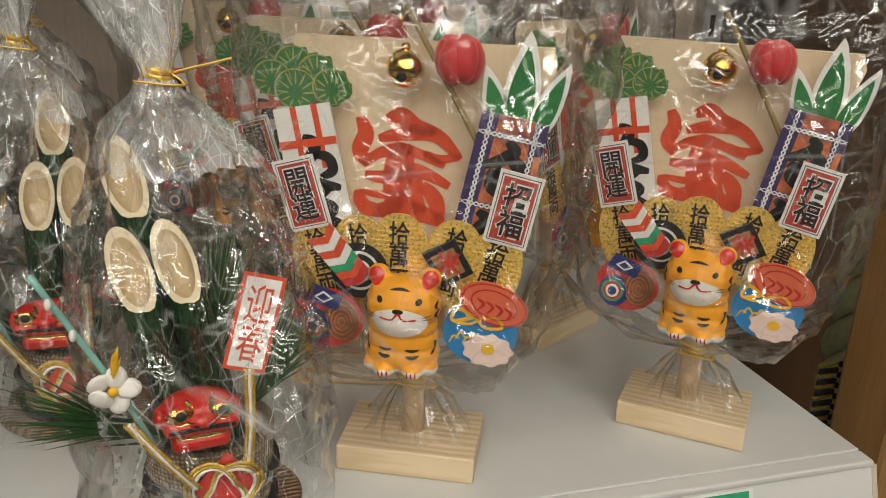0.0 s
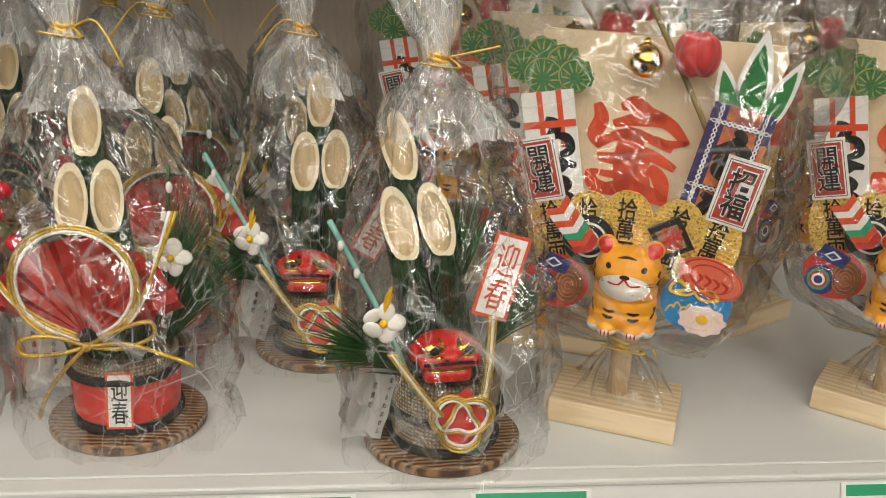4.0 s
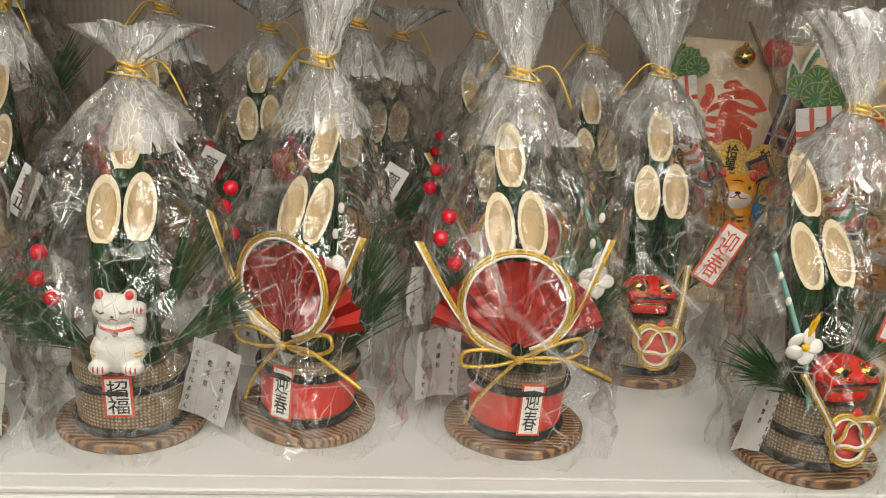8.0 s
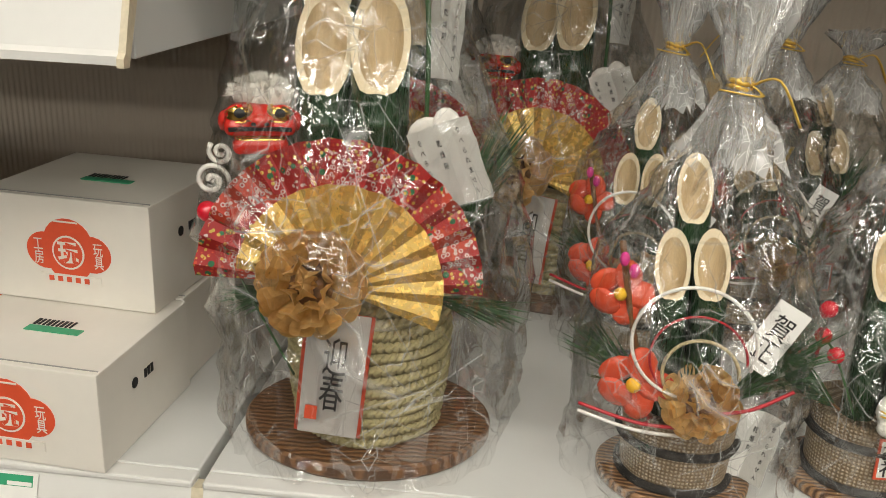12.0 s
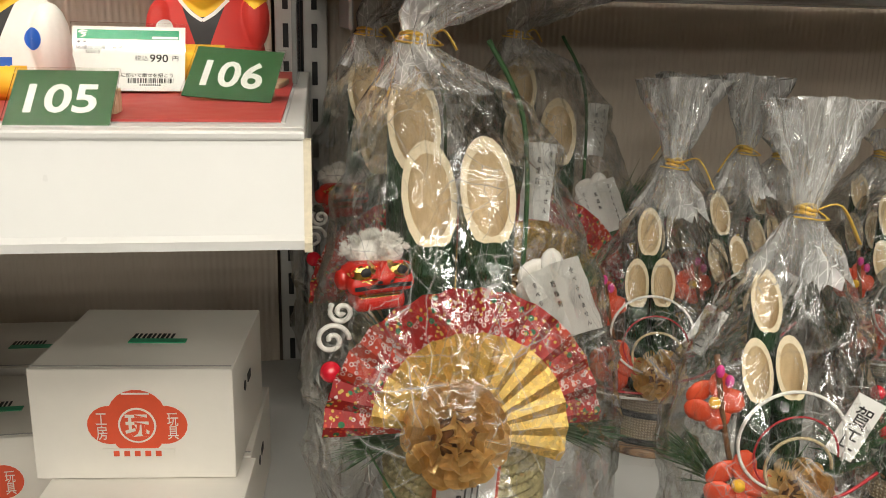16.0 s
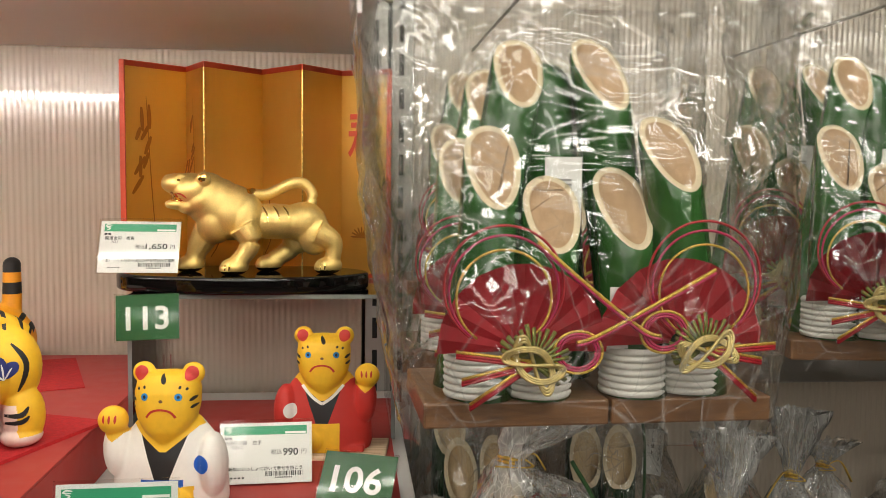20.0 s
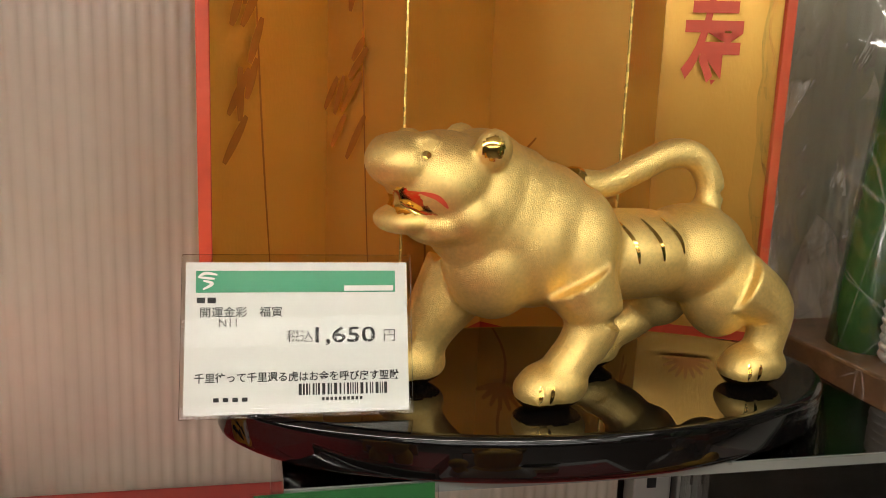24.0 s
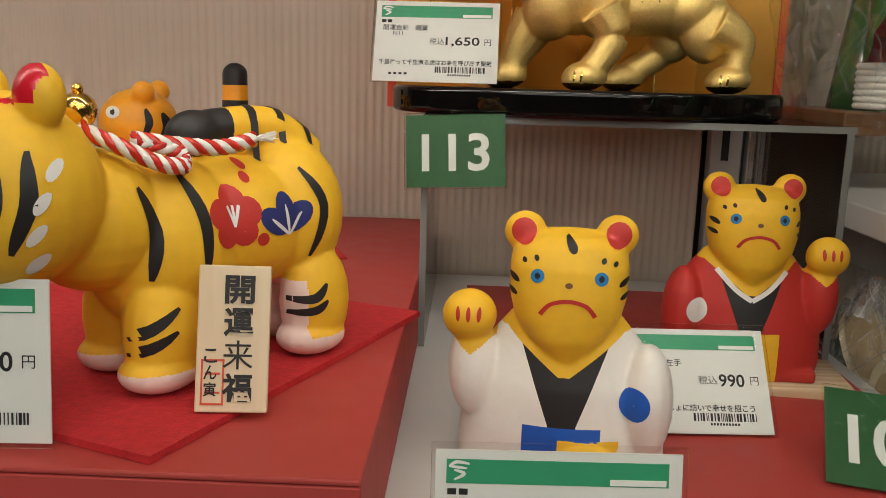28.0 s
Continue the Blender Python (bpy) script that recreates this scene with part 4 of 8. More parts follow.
def kado_lion(m, seed):
    t = thing("new_year_decoration", "wrapped bamboo decoration with a red lion mask and gold knot", "decoration", "small wrapped decorations", m=m)
    disc_base(t, 0.0405, 0.036)
    basket(t, 0.0262, 0.0285, 0.006, 0.044, (0.5, 0.06))
    three_bamboo(t, (-0.22, -0.04) if seed == 3 else (-0.01, 0.0), 0.0088, 0.0083)
    sprig(t, [((-0.014, -0.006, 0.04), (-0.85, -0.35, 0.62), 110, 0.060, 0.22), ((0.016, 0.004, 0.042), (0.6, 0.1, 0.8), 90, 0.058, 0.26), ((0.0, 0.015, 0.045), (0.2, 0.2, 1), 60, 0.07, 0.2)], seed)
    lion_head(t, (-0.006, -0.027, 0.0620), 1.0, 4)
    bm = bmesh.new()
    plate(bm, [(0.003, 0.013), (0.019, 0.030), (0.004, 0.047), (-0.012, 0.030)], 0.0008, 0, -0.0305)
    part("red_paper", bm, REDP, t, "red paper square", False)
    knot(t, (0.002, -0.0330, 0.0306), 0.0142)
    for mt, off in ((GOLDCORD, 0.0), (WHITEC, 0.0013), (GOLDCORD, 0.0026)):
        cord(t, curve([(-0.010 + off, -0.034, 0.034), (-0.021 + off, -0.035, 0.049), (-0.034 + off, -0.033, 0.067)], 6), mt, 0.0010, "cord_end", "gold and white cord")
        cord(t, curve([(0.010 + off, -0.034, 0.038), (0.012 + off, -0.034, 0.058), (0.0125 + off, -0.032, 0.084)], 6), mt, 0.0010, "cord_end", "gold and white cord")
    tag_card(t, "greeting_tag", "迎\n春", 0.0168, 0.0400, pose(0.0168, -0.030, 0.1026, -6, 15, -4) if seed == 3 else pose(0.0345, -0.026, 0.0905, -6, 27, -4), ink=ORED, label="white tag with a red border")
    cord(t, curve([(-0.020, -0.026, 0.042), (-0.034, -0.030, 0.078), (-0.061, -0.031, 0.130)], 6), mat("pale_green_stick", (0.25, 0.52, 0.45), 0.5), 0.0013, "flower_stick", "pale green stick")
    for p in ((-0.056, -0.032, 0.119), (-0.049, -0.032, 0.106)):
        part("bud", ball(bmesh.new(), p, (0.0014, 0.0014, 0.0024), 0, 8), CLAY, t, "white bud")
    flower(t, (-0.037, -0.034, 0.083), 0.0100, CLAY, 5, "white plum blossom")
    bm = needles_into(bmesh.new(), (-0.037, -0.035, 0.087), (0.1, -0.2, 1), 9, 0.012, 0.22, random.Random(2), 0.0009)
    part("stamen", bm, YELLOW, t, "yellow stamens", False)
    leaflet(t, pose(-0.040, -0.010, 0.030, 0, 14, 14), 0.022, 0.038, 1, seed)
    wrap_small(t, seed, 0.196, 0.045, (-0.012, 0), 0.98)
    return t


def cat_figure(parent, c):
    bm = bmesh.new()
    ball(bm, (0, 0, 0.012), (0.0150, 0.0085, 0.0135))
    ball(bm, (0, 0, 0.022), (0.0115, 0.0075, 0.0115))
    ball(bm, (-0.0005, -0.001, 0.0365), (0.0118, 0.0080, 0.0090))
    ball(bm, (0.0125, -0.003, 0.031), (0.0040, 0.0040, 0.0080))
    ball(bm, (0.0128, -0.004, 0.0385), (0.0042, 0.0042, 0.0042))
    for s in (-1, 1):
        ball(bm, (s * 0.0078, 0, 0.044), (0.0036, 0.0032, 0.0042))
        ball(bm, (s * 0.0085, -0.005, 0.004), (0.0065, 0.0055, 0.0045))
    bm = fused(bm, 0.0009, 3)
    p = Painter(bm, (0, 0, 0), (1, 0, 0), (0, 0, 1), 0.0002)
    for s in (-1, 1):
        p.spot(s * 0.0078, 0.0452, 0.0022, 0.0024, 1)
        p.stroke([(s * 0.0062 - 0.0025, 0.0378), (s * 0.0062, 0.0366), (s * 0.0062 + 0.0022, 0.0378)], 0.0009, 2, False)
        for k in (-1, 0, 1):
            p.stroke([(s * 0.0085 + k * 0.0024, 0.0062), (s * 0.0085 + k * 0.0024, 0.0024)], 0.0009, 1)
        p.stroke([(s * 0.008, 0.0335), (s * 0.0125, 0.0330)], 0.0005, 2)
        p.stroke([(s * 0.008, 0.0322), (s * 0.0120, 0.0312)], 0.0005, 2)
        p.stroke([(s * 0.010, 0.013), (s * 0.014, 0.0135)], 0.0010, 4)
        p.stroke([(s * 0.010, 0.0112), (s * 0.0135, 0.0105)], 0.0010, 4)
    p.spot(0, 0.0352, 0.0010, 0.0008, 2)
    p.stroke([(-0.0025, 0.0330), (0, 0.0338), (0.0025, 0.0330)], 0.0007, 1, False)
    p.stroke([(-0.0105, 0.0278), (0, 0.0262), (0.0105, 0.0278)], 0.0017, 1, False)
    p.spot(0.0006, 0.0246, 0.0017, 0.0017, 3)
    for k in (-1, 0, 1):
        p.stroke([(0.0128 + k * 0.0018, 0.0405), (0.0128 + k * 0.0018, 0.0370)], 0.0008, 1)
    bm.transform(Matrix.Translation(c) @ Matrix.Diagonal((0.9, 0.9, 0.9, 1)))
    return part("cat_figure", bm, [CLAY, REDPAINT, INK, GOLDSHINY, YELLOW], parent, "white painted clay cat with a red collar")


def kado_cat(m, seed):
    t = thing("new_year_decoration", "wrapped bamboo decoration with a white clay cat", "decoration", "small wrapped decorations", m=m)
    disc_base(t, 0.0390, 0.0355)
    basket(t, 0.0275, 0.0292, 0.006, 0.043, (0.06, 0.72))
    three_bamboo(t, (0, 0), 0.0088, 0.0082)
    sprig(t, [((0.016, -0.002, 0.04), (0.75, -0.25, 0.75), 150, 0.062, 0.2), ((-0.016, 0.0, 0.04), (-0.8, -0.1, 0.6), 90, 0.05, 0.25), ((0.010, 0.012, 0.045), (0.4, 0.1, 1), 70, 0.07, 0.2), ((-0.02, -0.01, 0.045), (-0.6, -0.3, 0.5), 50, 0.035, 0.3)], seed)
    cat_figure(t, (0.002, -0.0305, 0.046))
    tag_card(t, "label_card", "招\n福", 0.0145, 0.0225, pose(0.001, -0.0305, 0.0310, 0, -2, 0), label="white label with a red border", fit=(0.72, 0.84))
    berries(t, [(-0.037, -0.016, 0.101), (-0.038, -0.018, 0.088), (-0.031, -0.020, 0.079)])
    leaflet(t, pose(0.044, -0.014, 0.032, 0, 14, -18), 0.027, 0.045, 2, seed)
    wrap_small(t, seed, 0.191, 0.02, (0.006, 0))
    return t


def kado_cone(m, seed):
    t = thing("new_year_decoration", "wrapped bamboo decoration with a gilded pine cone and red flowers", "decoration", "small wrapped decorations", m=m)
    disc_base(t, 0.0390, 0.0350)
    basket(t, 0.0268, 0.0292, 0.006, 0.043, (0.05, 0.62))
    three_bamboo(t, (-0.06, -0.10), 0.0088, 0.0083)
    sprig(t, [((0.016, -0.004, 0.045), (0.75, -0.1, 0.8), 110, 0.058, 0.22), ((-0.016, 0.0, 0.042), (-0.8, -0.1, 0.8), 80, 0.05, 0.28), ((0.0, -0.016, 0.045), (0.1, -0.4, 1), 90, 0.038, 0.3)], seed)
    pinecone(t, (0.006, -0.034, 0.0625), 0.0175, Matrix.Rotation(radians(-35), 4, "X"))
    cord(t, ring_pts((-0.001, -0.035, 0.0915), 0.0275, -20, 262, 40), WHITEC, 0.0009, "cord_arc", "white paper cord arc")
    cord(t, ring_pts((0.002, -0.034, 0.0835), 0.0215, 0, 230, 36), REDC, 0.0006, "cord_arc", "red and gold cord arc")
    cord(t, ring_pts((0.004, -0.034, 0.0765), 0.0170, 0, 240, 36), mat("gold_white_cord", (0.75, 0.62, 0.36), 0.5, var=0.5, vscale=500), 0.0009, "cord_arc", "gold and white twisted cord arc")
    for z, mt in ((0.055, REDC), (0.051, WHITEC)):
        cord(t, curve([(0.0, -0.040, z - 0.004), (-0.022, -0.043, z - 0.003), (-0.049, -0.042, z + 0.002)], 6), mt, 0.0009, "cord_end")
    cord(t, curve([(0.010, -0.040, 0.060), (0.028, -0.038, 0.065), (0.045, -0.034, 0.075)], 6), REDC, 0.0009, "cord_end")
    flower(t, (-0.025, -0.030, 0.0655), 0.0185, ORED, 5, "orange red cloth flower")
    flower(t, (-0.036, -0.014, 0.104), 0.0165, ORED, 5, "orange red cloth flower")
    for p in ((-0.036, -0.020, 0.123), (-0.031, -0.021, 0.118)):
        part("bud", ball(bmesh.new(), p, (0.0024, 0.0024, 0.0036), 0, 8), PINK, t, "pink bud")
    cord(t, curve([(-0.016, -0.012, 0.045), (-0.028, -0.015, 0.085), (-0.038, -0.018, 0.131)], 5), TRAY, 0.0016, "twig", "brown twig")
    tag_card(t, "greeting_tag", "賀\n正", 0.0155, 0.034, pose(0.033, -0.028, 0.097, -6, 26, -6), border=PAPER, label="white paper tag", fit=(0.6, 0.7))
    leaflet(t, pose(0.036, -0.004, 0.028, 0, 10, -10), 0.022, 0.040, 1, seed)
    wrap_small(t, seed, 0.205, 0.055, (0.004, -0.004), 1.05)
    return t


def place(kind, x, y, rz=0.0, seed=1):
    m = pose(x, y, 0.0002, 0, 0, rz)
    key = (kind, seed)
    if key in KADO:
        ob = copy_thing(KADO[key], m)
    else:
        ob = KADO[key] = kind(m, seed)
    return ob


place(kado_lion, -0.060, 0.362, 4, 3)
place(kado_fan, -0.2215, 0.386, -4, 1)
place(kado_fan, -0.338, 0.396, -36, 2)
place(kado_cat, -0.431, 0.386, 0, 5)
place(kado_cone, -0.530, 0.371, -8, 7)
# the rows behind
place(kado_lion, -0.124, 0.470, -4, 4)
place(kado_cone, -0.535, 0.525, -22, 7)
place(kado_cone, -0.455, 0.585, 5, 8)
place(kado_fan, -0.222, 0.495, 6, 2)
place(kado_cone, -0.322, 0.570, -8, 8)
place(kado_fan, -0.212, 0.605, 12, 1)
place(kado_cat, -0.392, 0.645, 8, 5)
place(kado_lion, -0.135, 0.590, 10, 4)
place(kado_cat, -0.290, 0.660, -10, 5)
place(kado_fan, -0.470, 0.670, 0, 2)


# ---- battledore ornaments with a clay tiger ----
def clay_tiger(parent, c):
    bm = bmesh.new()
    ball(bm, (0, 0, 0.0105), (0.0176, 0.013, 0.0118))
    ball(bm, (0, 0, 0.0190), (0.0168, 0.0125, 0.0140))
    ball(bm, (0, -0.001, 0.0275), (0.0164, 0.0125, 0.0100))
    ball(bm, (0, -0.002, 0.0385), (0.0178, 0.0140, 0.0150))
    box(bm, (0, -0.001, 0.0440), (0.0300, 0.0180, 0.0170), 0, 0.0060)
    ball(bm, (0, -0.0085, 0.0325), (0.0122, 0.0070, 0.0086))
    for s in (-1, 1):
        ball(bm, (s * 0.0118, 0, 0.0525), (0.0052, 0.0040, 0.0058))
        ball(bm, (s * 0.0065, -0.009, 0.0045), (0.0055, 0.0060, 0.0045))
        ball(bm, (s * 0.0128, -0.004, 0.0045), (0.0046, 0.0056, 0.0048))
    bm = fused(bm, 0.0008, 4)
    for f in bm.faces:
        q = f.calc_center_median()
        if q.z < 0.0055 and q.y < -0.002:
            f.material_index = 1
    p = Painter(bm, (0, 0, 0), (1, 0, 0), (0, 0, 1), 0.00025)
    p.spot(0, 0.0328, 0.0126, 0.0084, 1, n=28)
    p.off = 0.0005
    p.spot(0, 0.0400, 0.0024, 0.0014, 2)
    p.off = 0.00025
    for s in (-1, 1):
        p.spot(s * 0.0086, 0.0445, 0.0014, 0.0016, 2)
        p.spot(s * 0.0122, 0.0534, 0.0036, 0.0040, 3)
        p.off = 0.0005
        p.stroke([(s * 0.0002, 0.0390), (s * 0.0030, 0.0352), (s * 0.0078, 0.0358)], 0.0010, 3, False)
        p.stroke([(s * 0.0100, 0.0362), (s * 0.0140, 0.0372)], 0.0004, 2)
        p.stroke([(s * 0.0100, 0.0350), (s * 0.0140, 0.0350)], 0.0004, 2)
        p.off = 0.00025
        for k in range(3):
            p.stroke([(s * 0.0168, 0.0440 - k * 0.0052), (s * 0.0155, 0.0415 - k * 0.0052), (s * 0.0160, 0.0390 - k * 0.0052)], 0.0011, 2)
        p.stroke([(s * 0.0030, 0.0170), (s * 0.0060, 0.0162), (s * 0.0090, 0.0168)], 0.0020, 2)
        p.stroke([(s * 0.0035, 0.0132), (s * 0.0062, 0.0125), (s * 0.0090, 0.0134)], 0.0020, 2)
        p.stroke([(s * 0.0150, 0.0200), (s * 0.0160, 0.0165), (s * 0.0140, 0.0130)], 0.0018, 2)
        for k in (-1, 0, 1):
            p.stroke([(s * 0.0065 + k * 0.0018, 0.0055), (s * 0.0065 + k * 0.0018, 0.0020)], 0.0007, 3)
    p.stroke([(-0.0045, 0.0492), (0, 0.0500), (0.0045, 0.0492)], 0.0011, 2)
    bm.transform(Matrix.Translation(c) @ Matrix.Diagonal((0.95, 1.0, 0.82, 1)))
    return part("clay_tiger", bm, [ORANGE, CLAY, INK, REDPAINT], parent, "orange painted clay tiger")


def brush_mark(bm, strokes, y, mi, scale=1.0, c=(0, 0)):
    for pts, w in strokes:
        cs = curve([(x, 0, z) for x, z in pts], 6)
        rows = []
        for i, q in enumerate(cs):
            d = (cs[min(i + 1, len(cs) - 1)] - cs[max(i - 1, 0)]).normalized()
            s = i / (len(cs) - 1)
            ww = w * (0.55 + 0.6 * math.sin(math.pi * s)) / 2
            nx, nz = -d.z * ww, d.x * ww
            rows.append([(c[0] + (q.x + nx) * scale, y, c[1] + (q.z + nz) * scale), (c[0] + (q.x - nx) * scale, y, c[1] + (q.z - nz) * scale)])
        grid(rows, False, bm, mi)
    return bm


BRUSH = [([(656, 222), (667, 250), (657, 282), (674, 304)], 27), ([(703, 226), (728, 216), (752, 232), (790, 240)], 27), ([(690, 258), (735, 246), (790, 246), (832, 284)], 24), ([(832, 280), (795, 286), (770, 276)], 14),
         ([(662, 306), (694, 282), (742, 274), (806, 298)], 19), ([(666, 322), (706, 324), (756, 308), (816, 332)], 24), ([(734, 262), (726, 312), (718, 380)], 46), ([(760, 318), (752, 350), (770, 386)], 30),
         ([(656, 352), (700, 356), (742, 352)], 13), ([(654, 350), (668, 380), (730, 388)], 24), ([(680, 386), (742, 378), (808, 398)], 30), ([(768, 332), (792, 358), (800, 396)], 26)]
TREASURE = [([((x - 740) * 0.000258, (305 - z) * 0.000262) for x, z in pts], w * 0.000258) for pts, w in BRUSH]
HAGO = []


def battledore(m, seed):
    if HAGO:
        return copy_thing(HAGO[seed % 2 if len(HAGO) > 1 else 0], m)
    t = thing("battledore_ornament", "wrapped battledore ornament with a clay tiger on a pine stand", "ornament", "battledore ornaments", m=m)
    part("stand_base", boxed((0, 0, 0.0068), (0.068, 0.047, 0.0135), 0, 0.0008), PINE, t, "pale pine block", False)
    part("stand_post", lathe([(0.0, 0.0135), (0.0058, 0.0135), (0.0058, 0.075), (0.0, 0.075)], 16), PINE, t, "round pine post")
    bm = plate(bmesh.new(), [(-0.026, 0.070), (0.026, 0.070), (0.034, 0.120), (0.058, 0.200), (0.056, 0.207), (-0.056, 0.207), (-0.058, 0.200), (-0.034, 0.120)], 0.006, 0, -0.004)
    part("paddle", bm, PINEUP, t, "pale wooden paddle", False)
    part("red_mark", brush_mark(bmesh.new(), TREASURE, -0.0106, 0, 1.0, (-0.0052, 0.1515)), ORED, t, "red brushed character", False)
    # pine leaves cut from card
    for dx, dz, r in ((-0.0546, 0.1955, 0.0084), (-0.0440, 0.1922, 0.0086), (-0.0640, 0.1888, 0.0086), (-0.0376, 0.1864, 0.0086), (-0.0535, 0.1848, 0.0096)):
        y = -0.0165 - (0.205 - dz) * 0.06
        bm = plate(bmesh.new(), [(px + 0.0009 * math.sin(i * 2.1), pz + 0.0009 * math.cos(i * 1.7)) for i, (px, pz) in enumerate(ellipse(dx, dz, r, r * 0.92, 26))], 0.0007, 0, y)
        for a in range(-70, 251, 32):
            c, q = math.cos(radians(a)), math.sin(radians(a))
            brush_mark(bm, [([(dx + r * 0.35 * c, dz - r * 0.15 + r * 0.35 * q), (dx + r * 0.85 * c, dz - r * 0.05 + r * 0.85 * q)], 0.0007)], y - 0.0009, 1)
        brush_mark(bm, [(ellipse(dx, dz, r * 0.96, r * 0.88, 14)[:13], 0.0006)], y - 0.0010, 1)
        part("pine_cutout", bm, [GREENL, OLIVE], t, "green card pine tuft", False)
    # long cards left and right
    mm = pose(-0.0447, -0.020, 0.1483, 0, -12, -6)
    bm = plate(bmesh.new(), [(-0.0135, -0.032), (0.0135, -0.032), (0.0135, 0.030), (-0.0135, 0.030)], 0.0007, 0)
    for x in (-0.004, 0.006):
        plate(bm, [(x - 0.0014, 0.002), (x + 0.0014, 0.002), (x + 0.0014, 0.030), (x - 0.0014, 0.030)], 0.0002, 1, -0.0007)
    plate(bm, [(-0.0135, 0.012), (0.0135, 0.012), (0.0135, 0.0155), (-0.0135, 0.0155)], 0.0002, 1, -0.00095)
    brush_mark(bm, [([(-0.002, 0.0165), (0.003, 0.0135), (0.000, 0.0075), (-0.0075, 0.0035)], 0.0052), ([(0.001, 0.0085), (0.008, 0.0065), (0.009, 0.0005), (0.003, -0.0020)], 0.0045), ([(-0.006, -0.0005), (0.002, -0.0050), (0.0115, -0.0075)], 0.0046),
                    ([(0.006, -0.0075), (-0.001, -0.0120), (0.006, -0.0165), (0.000, -0.0215)], 0.0048), ([(-0.004, -0.0245), (0.004, -0.0225), (0.0105, -0.0265)], 0.0045)], -0.0011, 2)
    bm.transform(mm)
    part("wish_card", bm, [PAPER, ORED, INK], t, "white card with red ribbons and black writing", False)
    mm = pose(0.0365, -0.022, 0.1477, 0, 11, 6)
    bm = plate(bmesh.new(), [(-0.0145, -0.040), (0.0145, -0.040), (0.0145, 0.032), (-0.0145, 0.032)], 0.0007, 0)
    plate(bm, [(-0.0145, -0.040), (-0.0070, -0.040), (-0.0070, 0.032), (-0.0145, 0.032)], 0.0002, 4, -0.0007)
    plate(bm, [(0.0085, 0.018), (0.0145, 0.018), (0.0145, 0.032), (0.0085, 0.032)], 0.0002, 4, -0.0007)
    braids = [[(x, -0.040 + 0.072 * k / 28) for k in range(29)] for x in (-0.0102, 0.0102)] + [[(-0.0145 + 0.029 * k / 12, z) for k in range(13)] for z in (0.0235, -0.0080, -0.0320)]
    for line in braids:
        upright_braid = line[0][0] == line[-1][0]
        a, b = line[0], line[-1]
        w = (0.0013, 0) if upright_braid else (0, 0.0013)
        plate(bm, [(a[0] - w[0], a[1] - w[1]), (b[0] + w[0], a[1] - w[1]), (b[0] + w[0], b[1] + w[1]), (a[0] - w[0], b[1] + w[1])], 0.0002, 1, -0.00095)
        for sg in (-1, 1):
            wave = [(x + (w[0] * 0.62 * sg * (1 if k % 2 else -1)), z + (w[1] * 0.62 * sg * (1 if k % 2 else -1))) for k, (x, z) in enumerate(line)]
            brush_mark(bm, [(wave, 0.0007)], -0.00125, 3)
    brush_mark(bm, [([(-0.001, 0.0215), (0.003, 0.0180), (-0.002, 0.0130), (-0.0085, 0.0095)], 0.0052), ([(0.001, 0.0150), (0.0065, 0.0115), (0.0045, 0.0060)], 0.0058), ([(-0.006, 0.0075), (0.000, 0.0045), (0.006, 0.0045)], 0.0058),
                    ([(0.000, 0.0100), (-0.0035, 0.0020), (0.003, -0.0025)], 0.0050), ([(-0.006, -0.0110), (-0.001, -0.0140), (-0.004, -0.0200), (0.002, -0.0260)], 0.0050)], -0.0012, 2)
    bm.transform(mm)
    part("festival_card", bm, [ORP, NAVY, INK, PAPER, VIOLETP], t, "orange and purple card with blue and white braids", False)
    # bamboo leaves cut from card
    for tip, base, w in (((0.0467, 0.2146), (0.0420, 0.166), 0.0078), ((0.0288, 0.2000), (0.0385, 0.165), 0.0058), ((0.0640, 0.2023), (0.0465, 0.164), 0.0058)):
        for k, (mt, dy, s) in enumerate(((PAPER, 0.0, 1.0), (GREENP, -0.0006, 0.74))):
            dx, dz = tip[0] - base[0], tip[1] - base[1]
            l = math.hypot(dx, dz)
            nx, nz = -dz / l, dx / l
            o = []
            for q in list(np.linspace(0.05, 1, 7)) + list(np.linspace(0.94, 0.05, 6)):
                o.append(q)
            out = []
            for i, q in enumerate(o):
                sd = 1 if i < 7 else -1
                ww = w * s * math.sin(math.pi * min(q, 0.985) ** 0.8) ** 0.8 * sd
                qq = q if k == 0 else 0.05 + q * 0.82
                out.append((base[0] + dx * qq + nx * ww, base[1] + dz * qq + nz * ww))
            part("leaf_cutout", plate(bmesh.new(), out, 0.0005, 0, -0.0185 + dy), mt, t, "green card bamboo leaf edged white", False)
    # bell, bud and twig
    bm = ball(bmesh.new(), (-0.0054, -0.020, 0.1965), 0.0082, 0, 18)
    ball(bm, (-0.0054, -0.020, 0.2052), 0.0022, 0, 8)
    part("bell", bm, GOLDSHINY, t, "round gold bell")
    bm = ball(bmesh.new(), (-0.0054, -0.0276, 0.1940), (0.0022, 0.0009, 0.0022), 0, 8)
    plate(bm, [(-0.0114, 0.1960), (0.0006, 0.1960), (0.0006, 0.1967), (-0.0114, 0.1967)], 0.0004, 0, -0.0272)
    part("bell_slot", bm, BLACK, t, "dark slot", False)
    bm = bmesh.new()
    ball(bm, (0.0176, -0.020, 0.2012), (0.0086, 0.0078, 0.0092), 0, 14)
    for k in range(6):
        a = TAU * k / 6
        ball(bm, (0.0176 + 0.0040 * math.cos(a), -0.0215 + 0.0034 * math.sin(a), 0.2012 + 0.0008 * (k % 2)), (0.0068, 0.0062, 0.0100), 0, 12)
    part("flower_bud", bm, CLOTHRED, t, "red cloth plum bud")
